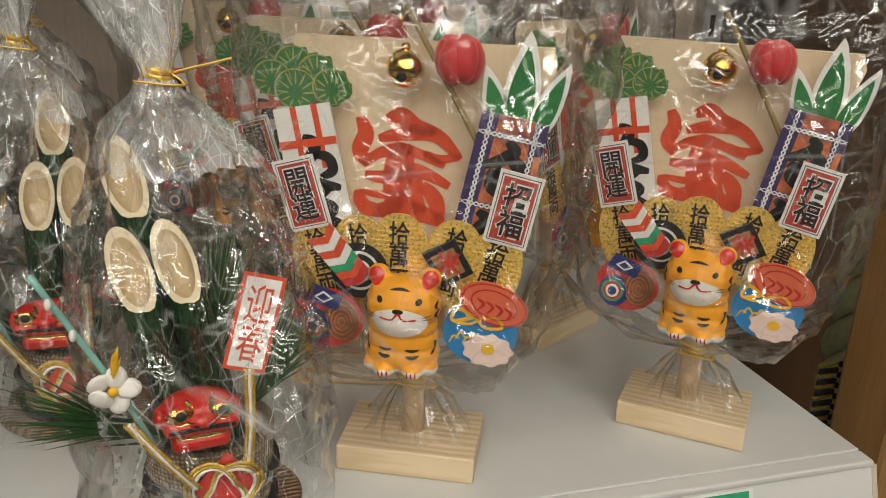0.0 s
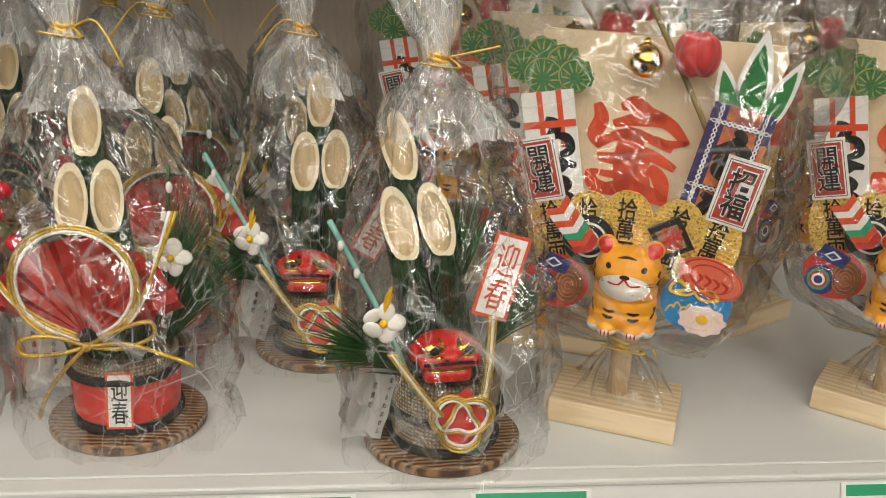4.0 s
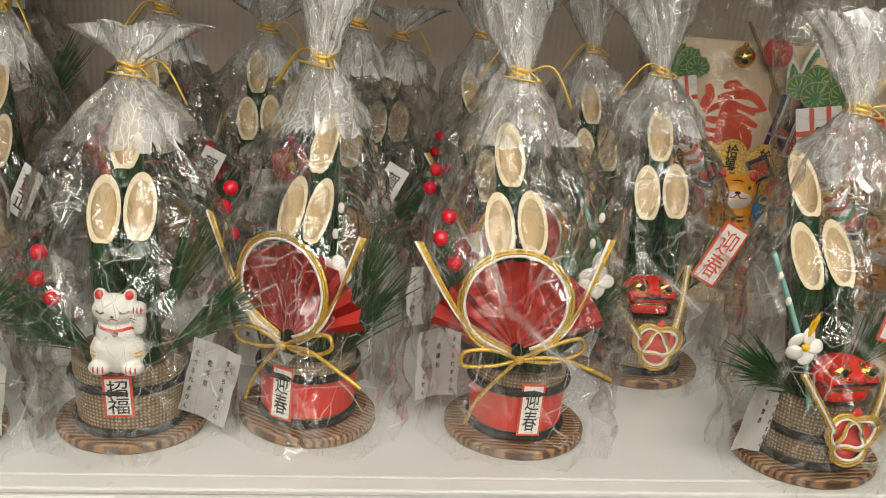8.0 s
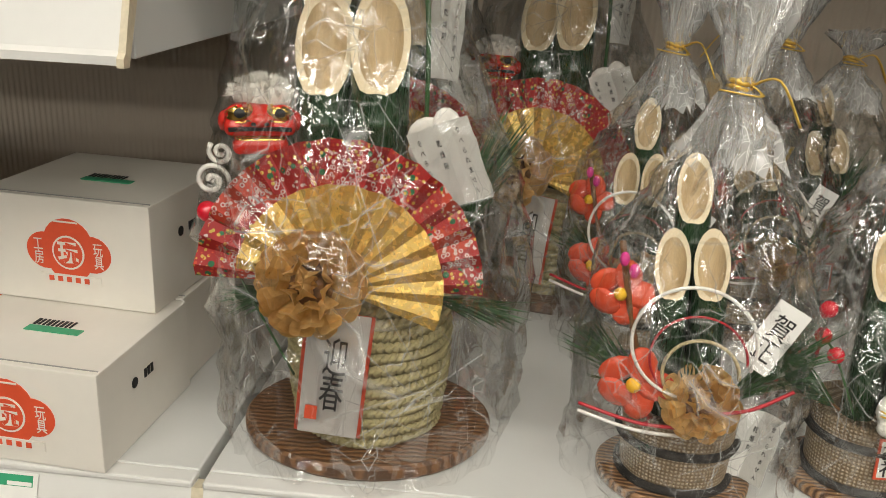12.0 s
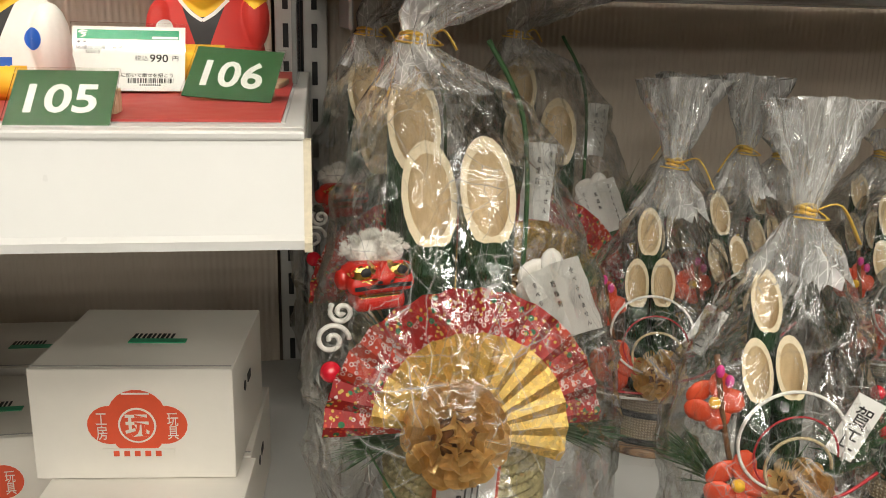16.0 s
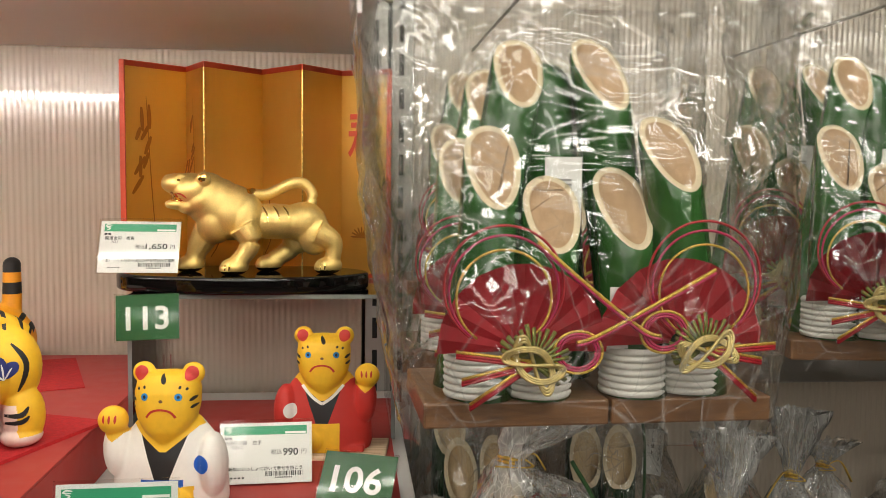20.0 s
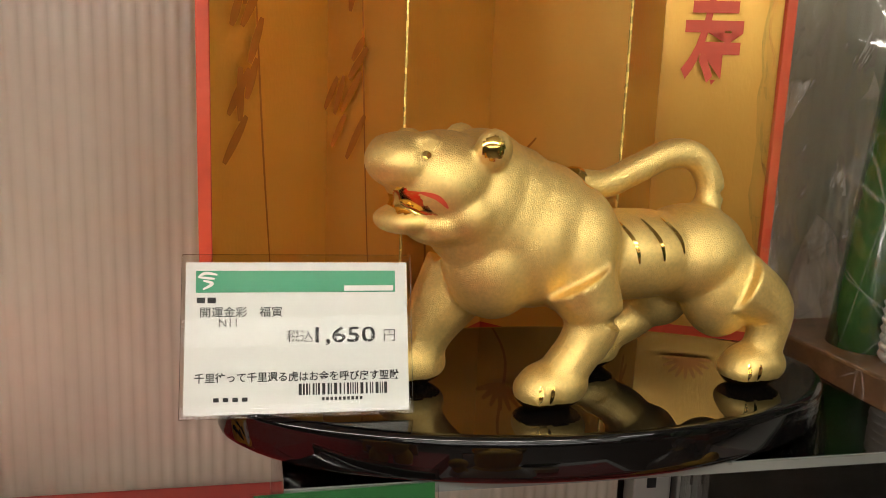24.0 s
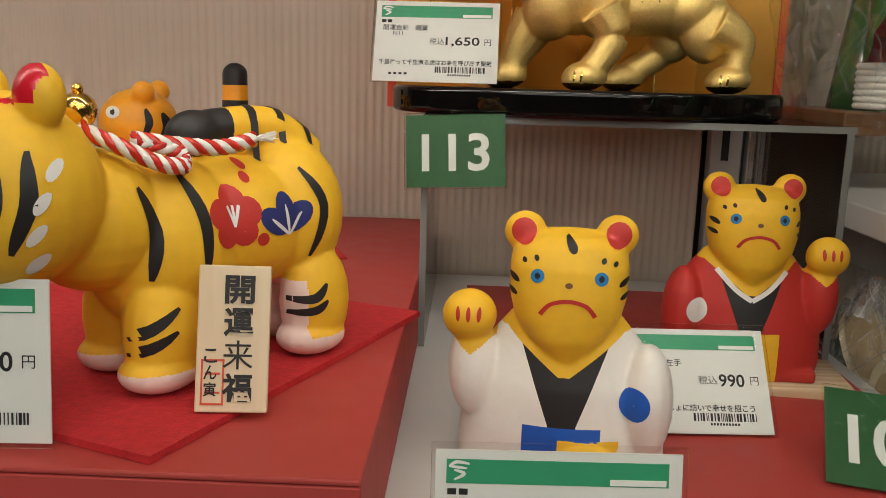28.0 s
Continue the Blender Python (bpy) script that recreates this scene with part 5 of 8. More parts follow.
    cord(t, curve([(-0.006, -0.018, 0.222), (0.010, -0.020, 0.196), (0.028, -0.021, 0.165), (0.034, -0.021, 0.150)], 6), mat("twig_brown", (0.28, 0.20, 0.08), 0.7), 0.0014, "twig", "brown twig")
    # small framed lucky cards
    for x, z, body, ry, y in ((-0.0485, 0.1405, "開\n運", 16, -0.027), (0.0446, 0.1415, "招\n福", 11, -0.030)):
        mm = pose(x, y, z, 0, ry * (1 if x > 0 else -1), 0) @ Matrix.Diagonal((0.83, 1, 0.88, 1))
        bm = plate(bmesh.new(), [(-0.0115, -0.0185), (0.0115, -0.0185), (0.0115, 0.0185), (-0.0115, 0.0185)], 0.0007, 0)
        plate(bm, [(-0.0100, -0.017), (0.0100, -0.017), (0.0100, 0.017), (-0.0100, 0.017)], 0.0002, 2, -0.0007)
        plate(bm, [(-0.0096, -0.0166), (0.0096, -0.0166), (0.0096, 0.0166), (-0.0096, 0.0166)], 0.0002, 0, -0.0009)
        plate(bm, [(-0.0088, -0.0158), (0.0088, -0.0158), (0.0088, 0.0158), (-0.0088, 0.0158)], 0.0002, 1, -0.0011)
        text_into(bm, body, 0.012, (0, -0.00135, 0), 3, bold=0.0004, fit=(0.0150, 0.0285), depth=0.00005)
        text_into(bm, body, 0.012, (0, -0.0016, 0), 2, bold=0.0002, fit=(0.0135, 0.0270), depth=0.00005)
        bm.transform(mm)
        part("lucky_card", bm, [PAPER, FRAMERED, INK, PAPER], t, "red card with a white frame and black characters", False)
    # gold coins
    for x, z, r, y in ((-0.0037, 0.1160, 0, -0.031), (-0.0213, 0.1125, -8, -0.0275), (0.0190, 0.1140, 10, -0.0275), (-0.0395, 0.1085, -16, -0.025), (0.0360, 0.1115, 16, -0.029)):
        bm = plate(bmesh.new(), [(math.copysign(abs(a / 0.0134) ** 0.85, a) * 0.0134, b) for a, b in ellipse(0, 0, 0.0134, 0.0205, 32)], 0.0009, 0)
        for k in range(17):
            zz = -0.0178 + k * 0.0021
            ww = 0.0124 * math.sqrt(max(0.05, 1 - (zz / 0.0205) ** 2))
            for q in range(6):
                xa = -ww + (q + 0.5 * (k % 2)) * 0.0045
                xb = min(xa + 0.0034, ww)
                if xb - xa > 0.0012:
                    plate(bm, [(xa, zz), ((xa + xb) / 2, zz - 0.0005), (xb, zz), (xb, zz + 0.0008), ((xa + xb) / 2, zz + 0.0003), (xa, zz + 0.0008)], 0.00035, 0, -0.0009)
        text_into(bm, "拾\n萬\n両", 0.011, (0, -0.00135, 0.001), 1, fit=(0.0092, 0.0320), depth=0.00008, bold=0.00012)
        bm.transform(pose(x, y, z, 0, r, 0))
        part("gold_coin", bm, [COIN, INK], t, "oval gold coin with black characters", False)
    # printed charms beside the tiger
    bm = plate(bmesh.new(), ellipse(-0.034, 0.079, 0.016, 0.0140, 24), 0.0008, 0, -0.036)
    plate(bm, ellipse(-0.040, 0.0745, 0.0075, 0.0085, 18), 0.0003, 1, -0.0368)
    plate(bm, ellipse(-0.028, 0.078, 0.0080, 0.0100, 18), 0.0003, 2, -0.0368)
    plate(bm, [(-0.045, 0.087), (-0.030, 0.083), (-0.027, 0.090), (-0.041, 0.095)], 0.0004, 3, -0.0371)
    for r, mi in ((0.0072, 3), (0.0058, 4), (0.0046, 0), (0.0034, 5), (0.0022, 1)):
        plate(bm, ellipse(-0.041, 0.0745, r, r * 1.05, 18), 0.00025, mi, -0.0371 - (0.0072 - r) * 0.12)
    for r in (0.0085, 0.0062, 0.0040, 0.0020):
        brush_mark(bm, [(ellipse(-0.028, 0.0775, r * 0.75, r, 12), 0.0006)], -0.0373, 6)
    for k in range(9):
        a, b = -0.0440 + (k % 5) * 0.0048 + 0.0024 * (k // 5), 0.0690 + 0.0030 * (k // 5)
        brush_mark(bm, [([(a - 0.0022, b + 0.0012), (a, b - 0.0012), (a + 0.0022, b + 0.0012)], 0.0005)], -0.0370, 2)
    plate(bm, [(-0.0405, 0.0890), (-0.0360, 0.0862), (-0.0315, 0.0885), (-0.0360, 0.0918)], 0.0002, 5, -0.0376)
    plate(bm, [(-0.0390, 0.0890), (-0.0360, 0.0872), (-0.0330, 0.0886), (-0.0360, 0.0908)], 0.0002, 3, -0.0379)
    bm.transform(Matrix.Translation((0, 0, 0.008)))
    part("drum_charm", bm, [BRED, NAVY, TRAY, NAVY, CARDG, PAPER, ORP], t, "printed card charm in red, blue and brown", False)
    bm = bmesh.new()
    for r, mi in ((0.0128, 0), (0.0090, 1), (0.0078, 0), (0.0052, 1), (0.0040, 0)):
        plate(bm, ellipse(-0.024, 0.0965, r, r, 26), 0.0004, mi, -0.0375 - (0.0128 - r) * 0.06)
    bm.transform(Matrix.Translation((0.004, 0, 0.0145)))
    part("target_charm", bm, [INK, PAPER], t, "black and white target charm", False)
    bm = bmesh.new()
    d, e = Vector((0.66, -0.75)), Vector((0.75, 0.66))
    for k, mi in enumerate((1, 0, 1, 0, 2, 1, 3)):
        for sg in (-1, 1):
            o = Vector((-0.0372, 0.1285)) + d * (k * 0.0038)
            q = [o + d * 0.0030, o + d * 0.0066, o + e * (0.0066 * sg) + d * 0.0034, o + e * (0.0066 * sg) - d * 0.0002]
            plate(bm, [tuple(v) for v in (q if sg > 0 else q[::-1])], 0.0005, mi, -0.0412)
    part("arrow_charm", bm, [PAPER, ORED, CARDG, BRED], t, "striped arrow feather charm", False)
    bm = plate(bmesh.new(), ellipse(0.036, 0.076, 0.0165, 0.0150, 24), 0.0008, 0, -0.036)
    plate(bm, ellipse(0.041, 0.090, 0.0155, 0.0095, 24, -18), 0.0006, 1, -0.037)
    for k in (0.92, 0.66):
        brush_mark(bm, [(ellipse(0.0415, 0.0898, 0.0155 * k, 0.0095 * k, 20, -18) + ellipse(0.0415, 0.0898, 0.0155 * k, 0.0095 * k, 20, -18)[:1], 0.0007)], -0.0378, 2)
    for k in range(4):
        brush_mark(bm, [([(0.034 + k * 0.0040, 0.0925 - k * 0.0012), (0.037 + k * 0.0040, 0.0900 - k * 0.0012), (0.0345 + k * 0.0042, 0.0870 - k * 0.0012)], 0.0012)], -0.0378, 2)
    for k in range(5):
        brush_mark(bm, [([(0.0225 + k * 0.0030, 0.0700 + 0.0020 * (k % 2)), (0.0245 + k * 0.0030, 0.0735 + 0.0020 * (k % 2)), (0.0270 + k * 0.0030, 0.0725)], 0.0007)], -0.0371, 5)
    plate(bm, [(0.040 + 0.0108 * (1 + 0.07 * math.cos(9 * a)) * math.cos(a), 0.068 + 0.0075 * (1 + 0.07 * math.cos(9 * a)) * math.sin(a)) for a in (TAU * k / 54 for k in range(54))], 0.0004, 3, -0.0373)
    plate(bm, ellipse(0.040, 0.069, 0.0030, 0.0024, 16), 0.0004, 4, -0.0379)
    for a in (25, 80, 140, 200):
        brush_mark(bm, [([(0.033, 0.083), (0.033 + 0.010 * math.cos(radians(a)), 0.083 + 0.008 * math.sin(radians(a)))], 0.0016)], -0.0374, 5)
    for a in range(0, 360, 24):
        c, q = math.cos(radians(a)), math.sin(radians(a))
        brush_mark(bm, [([(0.040 + 0.0042 * c, 0.0685 + 0.0032 * q), (0.040 + 0.0108 * c, 0.0685 + 0.0070 * q)], 0.0006)], -0.0376, 6)
    brush_mark(bm, [([(0.034, 0.084), (0.026, 0.0865), (0.0235, 0.0815), (0.031, 0.0800), (0.036, 0.083)], 0.0013), ([(0.035, 0.083), (0.043, 0.0835), (0.0455, 0.0795), (0.038, 0.079), (0.034, 0.083)], 0.0013)], -0.0378, 5)
    bm.transform(Matrix.Translation((-0.002, 0, 0.0107)))
    part("pouch_charm", bm, [SKYB, CORAL, BRED, PINKW, YELLOW, YELLOW, PINK], t, "blue and red printed treasure pouch", False)
    bm = plate(bmesh.new(), [(0.027, 0.090), (0.040, 0.098), (0.031, 0.113), (0.017, 0.105)], 0.0008, 0, -0.0335)
    plate(bm, [(0.0275, 0.0935), (0.0365, 0.0985), (0.0305, 0.1090), (0.0210, 0.1035)], 0.0003, 1, -0.0343)
    text_into(bm, "米", 0.011, (0.029, -0.0348, 0.101), 2, depth=0.0001, bold=0.0004, m=None)
    bm.transform(Matrix.Translation((-0.0105, 0, 0.0150)))
    part("rice_charm", bm, [INK, BROWNP, BRED], t, "black and orange square charm", False)
    clay_tiger(t, (0.001, -0.042, 0.0690))
    rings = [(0.019, 0.024, 0.018, 0.003, -0.004, 0.22), (0.030, 0.017, 0.014, 0.002, -0.003, 0.25), (0.040, 0.0085, 0.0080, 0, -0.002, 0.2), (0.046, 0.0066, 0.0066, 0, -0.002, 0.12), (0.052, 0.012, 0.012, 0, -0.008, 0.2), (0.064, 0.045, 0.030, 0, -0.022, 0.07), (0.085, 0.060, 0.036, 0, -0.026, 0.03),
             (0.13, 0.073, 0.032, 0, -0.022, 0.02), (0.20, 0.082, 0.026, 0, -0.016, 0.02), (0.262, 0.085, 0.016, 0, -0.010, 0.03)]
    film_part(crumpled(rings, 21, 0.0050, 56, 40, 9, 2.6), t, material=FILM2)
    twist_tie(0.046, 0.007, t, 0, -0.002, (0.012, -0.004))
    HAGO.append(t)
    return t


battledore(pose(0.0405, 0.387, 0.0002, 0, 0, -25), 0)
battledore(pose(0.199, 0.386, 0.0002, 0, 0, -40), 0)
battledore(pose(0.030, 0.487, 0.0002, 0, 0, -18), 0)
battledore(pose(0.170, 0.520, 0.0002, 0, 0, 30), 0)
battledore(pose(-0.020, 0.610, 0.0002, 0, 0, -15), 0)
battledore(pose(0.10, 0.640, 0.0002, 0, 0, -20), 0)


# ---- the large wrapped arrangements with red patterned fans ----
def patterned(name):
    """Red washi paper with a scatter of gold, green and white figures."""
    m = mat(name, (0.55, 0.030, 0.030), 0.5, var=0.1)
    nt = m.node_tree
    n, l = nt.nodes, nt.links
    b = n["Principled BSDF"]
    src = b.inputs["Base Color"].links[0].from_socket
    tc = n.new("ShaderNodeTexCoord")
    patch = n.new("ShaderNodeTexVoronoi")
    patch.inputs["Scale"].default_value = 70
    l.new(tc.outputs["Object"], patch.inputs["Vector"])
    sep = n.new("ShaderNodeSeparateColor")
    l.new(patch.outputs["Color"], sep.inputs[0])
    for scale, lo, col, mode, edge in ((1, 9, (0.66, 0.075, 0.035, 1), "GREATER_THAN", 0.74), (360, 0.44, (0.84, 0.66, 0.62, 1), "GREATER_THAN", 0.40), (360, 0.24, (0.58, 0.05, 0.045, 1), "GREATER_THAN", 0.40), (190, 0.30, (0.04, 0.20, 0.08, 1), "LESS_THAN", 0.42),
                                       (330, 0.30, (0.80, 0.55, 0.12, 1), "LESS_THAN", 0.55), (290, 0.22, (0.75, 0.10, 0.04, 1), "LESS_THAN", 0.40)):
        v = n.new("ShaderNodeTexVoronoi")
        v.inputs["Scale"].default_value = scale
        l.new(tc.outputs["Object"], v.inputs["Vector"])
        lt, gt, mul = n.new("ShaderNodeMath"), n.new("ShaderNodeMath"), n.new("ShaderNodeMath")
        lt.operation, gt.operation, mul.operation = "LESS_THAN", mode, "MULTIPLY"
        lt.inputs[1].default_value, gt.inputs[1].default_value = lo, edge
        l.new(v.outputs["Distance"], lt.inputs[0])
        l.new(sep.outputs[0], gt.inputs[0])
        l.new(lt.outputs[0], mul.inputs[0])
        l.new(gt.outputs[0], mul.inputs[1])
        mix = n.new("ShaderNodeMix")
        mix.data_type = "RGBA"
        l.new(mul.outputs[0], mix.inputs["Factor"])
        l.new(src, mix.inputs["A"])
        mix.inputs["B"].default_value = col
        src = mix.outputs["Result"]
    l.new(src, b.inputs["Base Color"])
    return m


WASHI = patterned("patterned_paper")


def grand_fan(m, seed):
    t = thing("fan_arrangement", "wrapped bamboo arrangement with patterned red fan and gilded pine cone", "decoration", "large fan arrangements", m=m)
    disc_base(t, 0.068, 0.056, 0.009, BURNT2)
    # straw rope pot
    for k in range(13):
        z = 0.012 + k * 0.0062
        r = 0.037 + 0.004 * math.sin(k / 12 * 2.6)
        bm = bmesh.new()
        for h in (0, 1):
            pts = []
            for a in np.linspace(0, TAU, 133):
                f = 33 * a + math.pi * h + k
                rr = r + 0.0017 * math.cos(f)
                pts.append((rr * math.cos(a), rr * math.sin(a), z + 0.0016 * math.sin(f) + 0.0006 * math.sin(5 * a + k)))
            tube(pts, 0.0024, 5, bm)
        part("straw_coil", bm, STRAW, t, "coil of pale straw rope")
    part("pot_core", lathe([(0, 0.009), (0.036, 0.009), (0.036, 0.088), (0, 0.088)], 24), STRAW, t)
    for x, y, zb, zt, rr in ((-0.0105, -0.002, 0.184, 0.236, 0.0140), (0.0170, -0.010, 0.187, 0.239, 0.0140), (-0.0130, 0.030, 0.216, 0.268, 0.0140)):
        part("bamboo", bamboo_into(bmesh.new(), x - 0.013, y, 0.08, zb, zt, rr, (0.0, -0.05)), [BAMBOO2 if seed == 99 else BAMBOO, CUT, CUTIN], t, "dark green bamboo with a slanting cut")
    part("paper_fan", pleats_bm((-0.011, -0.045, 0.102), 0.010, 0.069, -2, 180, 15, 0.0025, 0.12), WASHI, t, "red patterned folded paper fan", False)
    part("gold_fan", pleats_bm((-0.010, -0.050, 0.102), 0.006, 0.0495, -22, 172, 13, 0.0014, 0.10), FANGOLD, t, "gold foil folded fan", False)
    pinecone(t, (-0.0205, -0.064, 0.1095), 0.0240, Matrix.Rotation(radians(-22), 4, "X"))
    bm = grid([[(x, -0.046 - 0.002 * math.sin(k * 0.8) - k * 0.0004, 0.087 - 0.0112 * k) for x in (-0.035, -0.0015)] for k in range(7)])
    bmesh.ops.solidify(bm, geom=bm.faces[:], thickness=0.0004)
    bm.transform(pose(0, 0, 0, 0, 6, 0))
    part("streamer", bm, ORED, t, "white paper streamer edged orange", False)
    bm = grid([[(x, -0.0468 - 0.002 * math.sin(k * 0.8) - k * 0.0004, 0.087 - 0.0112 * k) for x in (-0.0332, -0.0033)] for k in range(7)])
    bmesh.ops.solidify(bm, geom=bm.faces[:], thickness=0.0004)
    bm.transform(pose(0, 0, 0, 0, 6, 0))
    part("streamer_face", bm, PAPER, t, "white paper streamer", False)
    bm = text_into(bmesh.new(), "迎\n春", 0.02, (-0.0180, -0.0515, 0.056), 0, bold=0.0, fit=(0.0115, 0.040))
    plate(bm, [(-0.0300, 0.030), (-0.0240, 0.030), (-0.0240, 0.0375), (-0.0300, 0.0375)], 0.0003, 1, -0.0512)
    bm.transform(pose(0, 0, 0, 0, 6, 0))
    part("writing", bm, [INK, ORED], t, "black brushed characters with a red seal", False)
    lion_head(t, (-0.0520, -0.022, 0.1715), 1.12, 14)
    bm = bmesh.new()
    rng = random.Random(4)
    ball(bm, (-0.052, -0.017, 0.1850), (0.0145, 0.0090, 0.0078), 0, 16)
    for _ in range(90):
        a, e = rng.uniform(0, TAU), rng.uniform(-0.1, 1.5)
        d = Vector((math.cos(a) * math.cos(e), math.sin(a) * math.cos(e), math.sin(e)))
        needles_into(bm, (-0.052 + d.x * 0.0140, -0.017 + d.y * 0.0086, 0.1850 + d.z * 0.0074), tuple(d), 26, 0.0042, 0.9, rng, 0.00016)
    part("mane", bm, CLAY, t, "fluffy white mane")
    for k, (sx, sz, sr) in enumerate(((-0.074, 0.146, 0.0085), (-0.069, 0.160, 0.0060))):
        pts = [(sx + sr * (1 - q / 11) * math.cos(q + k * 2.4), -0.030, sz + sr * (1 - q / 11) * math.sin(q + k * 2.4)) for q in np.linspace(0, 9.5, 34)]
        cord(t, pts, CLAY, 0.0013, "swirl", "white swirl ornament")
    berries(t, [(-0.075, -0.035, 0.132), (-0.071, -0.030, 0.116)], 0.0052)
    sprig(t, [((0.03, -0.02, 0.088), (0.9, -0.1, -0.1), 120, 0.040, 0.22), ((-0.03, -0.02, 0.088), (-0.9, -0.1, -0.1), 110, 0.036, 0.25), ((0.028, 0.0, 0.09), (0.5, 0.1, 1.0), 80, 0.085, 0.18), ((-0.02, 0.01, 0.09), (-0.4, 0.1, 1), 60, 0.07, 0.2)], seed)
    cord(t, curve([(0.020, 0.0, 0.09), (0.026, -0.008, 0.17), (0.023, -0.010, 0.245), (0.004, -0.008, 0.285)], 6), LEAF, 0.0013, "stem", "green wired stem")
    flower(t, (0.034, -0.022, 0.168), 0.017, CLAY, 5, "white cloth blossom")
    leaflet(t, pose(0.040, -0.030, 0.160, 0, -22, -8), 0.030, 0.040, 2, seed)
    leaflet(t, pose(0.034, 0.000, 0.215, 0, 4, -8), 0.016, 0.040, 1, seed + 1)
    rings = [(0.001, 0.078, 0.066, 0, 0, 0.02), (0.06, 0.082, 0.072, 0, -0.004, 0.02), (0.13, 0.082, 0.068, -0.003, -0.004, 0.02), (0.20, 0.062, 0.052, -0.008, 0, 0.04), (0.255, 0.040, 0.034, -0.014, 0, 0.08),
             (0.280, 0.009, 0.009, -0.030, 0, 0.2), (0.286, 0.006, 0.006, -0.030, 0, 0.2), (0.292, 0.012, 0.009, -0.026, 0, 0.25), (0.315, 0.034, 0.012, 0.006, 0, 0.25)]
    film_part(crumpled(rings, seed, 0.0065, 60, 46), t, gathered=0.262)
    twist_tie(0.286, 0.007, t, -0.030, 0, (0.012, -0.006))
    return t


def pleats_bm(c, r0, r1, a0, a1, pleats, depth, tilt):
    n = pleats * 2
    rows = [[(c[0] + rr * math.cos(radians(a0 + (a1 - a0) * i / n)), c[1] + (-1 if i % 2 else 1) * depth * rr / r1 + tilt * rr * math.sin(radians(a0 + (a1 - a0) * i / n)),
              c[2] + rr * math.sin(radians(a0 + (a1 - a0) * i / n))) for i in range(n + 1)] for rr in (r0, (r0 + r1) / 2, r1)]
    bm = grid(rows)
    bmesh.ops.solidify(bm, geom=bm.faces[:], thickness=0.0004)
    return bm


gf = grand_fan(pose(-0.694, 0.392, 0.0002, 0, 0, 4), 31)
copy_thing(gf, pose(-0.590, 0.625, 0.0002, 0, 0, -12))
copy_thing(gf, pose(-0.705, 0.600, 0.0002, 0, 0, 8))


# ---- cartons beside the arrangements ----
CARTON = []


def carton(x, y, z, w, d, h, rz=0.0):
    t = thing("carton", "small white cardboard carton with a red printed emblem", "box", "white cartons", m=pose(x, y, z, 0, 0, rz))
    part("body", boxed((0, d / 2, h / 2), (w, d, h), 0, 0.0006), BOXW, t, "white cardboard", False)
    part("flap_seam", boxed((0, 0.004, h + 0.0002), (w * 0.98, 0.0005, 0.0006)), STEEL, t, "fold line", False)
    bm = bmesh.new()
    c = (w * 0.02, h * 0.55)
    for cx, cz, r in ((0, 0.004, 0.0125), (-0.012, -0.001, 0.0098), (0.012, -0.001, 0.0098), (0, -0.005, 0.0115)):
        plate(bm, ellipse(c[0] + cx, c[1] + cz, r, r * 0.92, 22), 0.0003 + 0.00004 * (cx > 0) + 0.00008 * (cz > 0), 0, 0.0)
    for k, r in ((0, 0.0083), (1, 0.0074)):
        plate(bm, ellipse(c[0], c[1] - 0.001, r, r, 24), 0.0002, 1 - k, -0.0005 - 0.0002 * k)
    text_into(bm, "玩", 0.011, (c[0], -0.00095, c[1] - 0.001), 1, bold=0.0003, fit=(0.0105, 0.0105))
    for s, ch in ((-0.0155, "工\n房"), (0.0155, "玩\n具")):
        text_into(bm, ch, 0.006, (c[0] + s, -0.00065, c[1] - 0.0015), 1, fit=(0.0048, 0.0125))
    plate(bm, [(c[0] - 0.016, c[1] - 0.0165), (c[0] + 0.016, c[1] - 0.0165), (c[0] + 0.016, c[1] - 0.012), (c[0] - 0.016, c[1] - 0.012)], 0.0005, 1, -0.0004)
    for k in range(5):
        plate(bm, [(c[0] - 0.011 + k * 0.0046, c[1] - 0.0155), (c[0] - 0.0085 + k * 0.0046, c[1] - 0.0155), (c[0] - 0.0085 + k * 0.0046, c[1] - 0.013), (c[0] - 0.011 + k * 0.0046, c[1] - 0.013)], 0.0003, 0, -0.0009)
    plate(bm, [(c[0] - 0.006, c[1] + 0.0135), (c[0] + 0.006, c[1] + 0.0135), (c[0] + 0.006, c[1] + 0.0142), (c[0] - 0.006, c[1] + 0.0142)], 0.0004, 1, -0.0004)
    bm.transform(Matrix.Translation((c[0], 0, c[1] - 0.002)) @ Matrix.Diagonal((1.18, 1, 1.2, 1)) @ Matrix.Translation((-c[0], 0, -c[1])))
    part("emblem", bm, [ORED, BOXW], t, "red cloud-shaped emblem", False)
    bm = bmesh.new()
    box(bm, (0.004, d * 0.42, h + 0.0004), (w * 0.30, 0.006, 0.0006))
    part("label_strip", bm, CARDG, t, "green printed strip", False)
    for k in range(9):
        part("barcode_bar", boxed((-w * 0.1 + k * 0.0026, d * 0.42 + 0.008, h + 0.0003), (0.0012 if k % 3 else 0.0018, 0.007, 0.0004)), INK, t, "", False)
    bm = bmesh.new()
    s = plate(bm, ellipse(0, 0, 0.003, 0.003, 16), 0.0003, 0)
    bm.transform(pose(w / 2 + 0.0003, d * 0.35, h * 0.62, 0, 0, 90))
    for k in range(3):
        box(bm, (w / 2 + 0.0002, d * 0.47 + k * 0.0035, h * 0.62), (0.0005, 0.0024, 0.0050))
    part("side_mark", bm, INK, t, "small black printed mark", False)
    return t


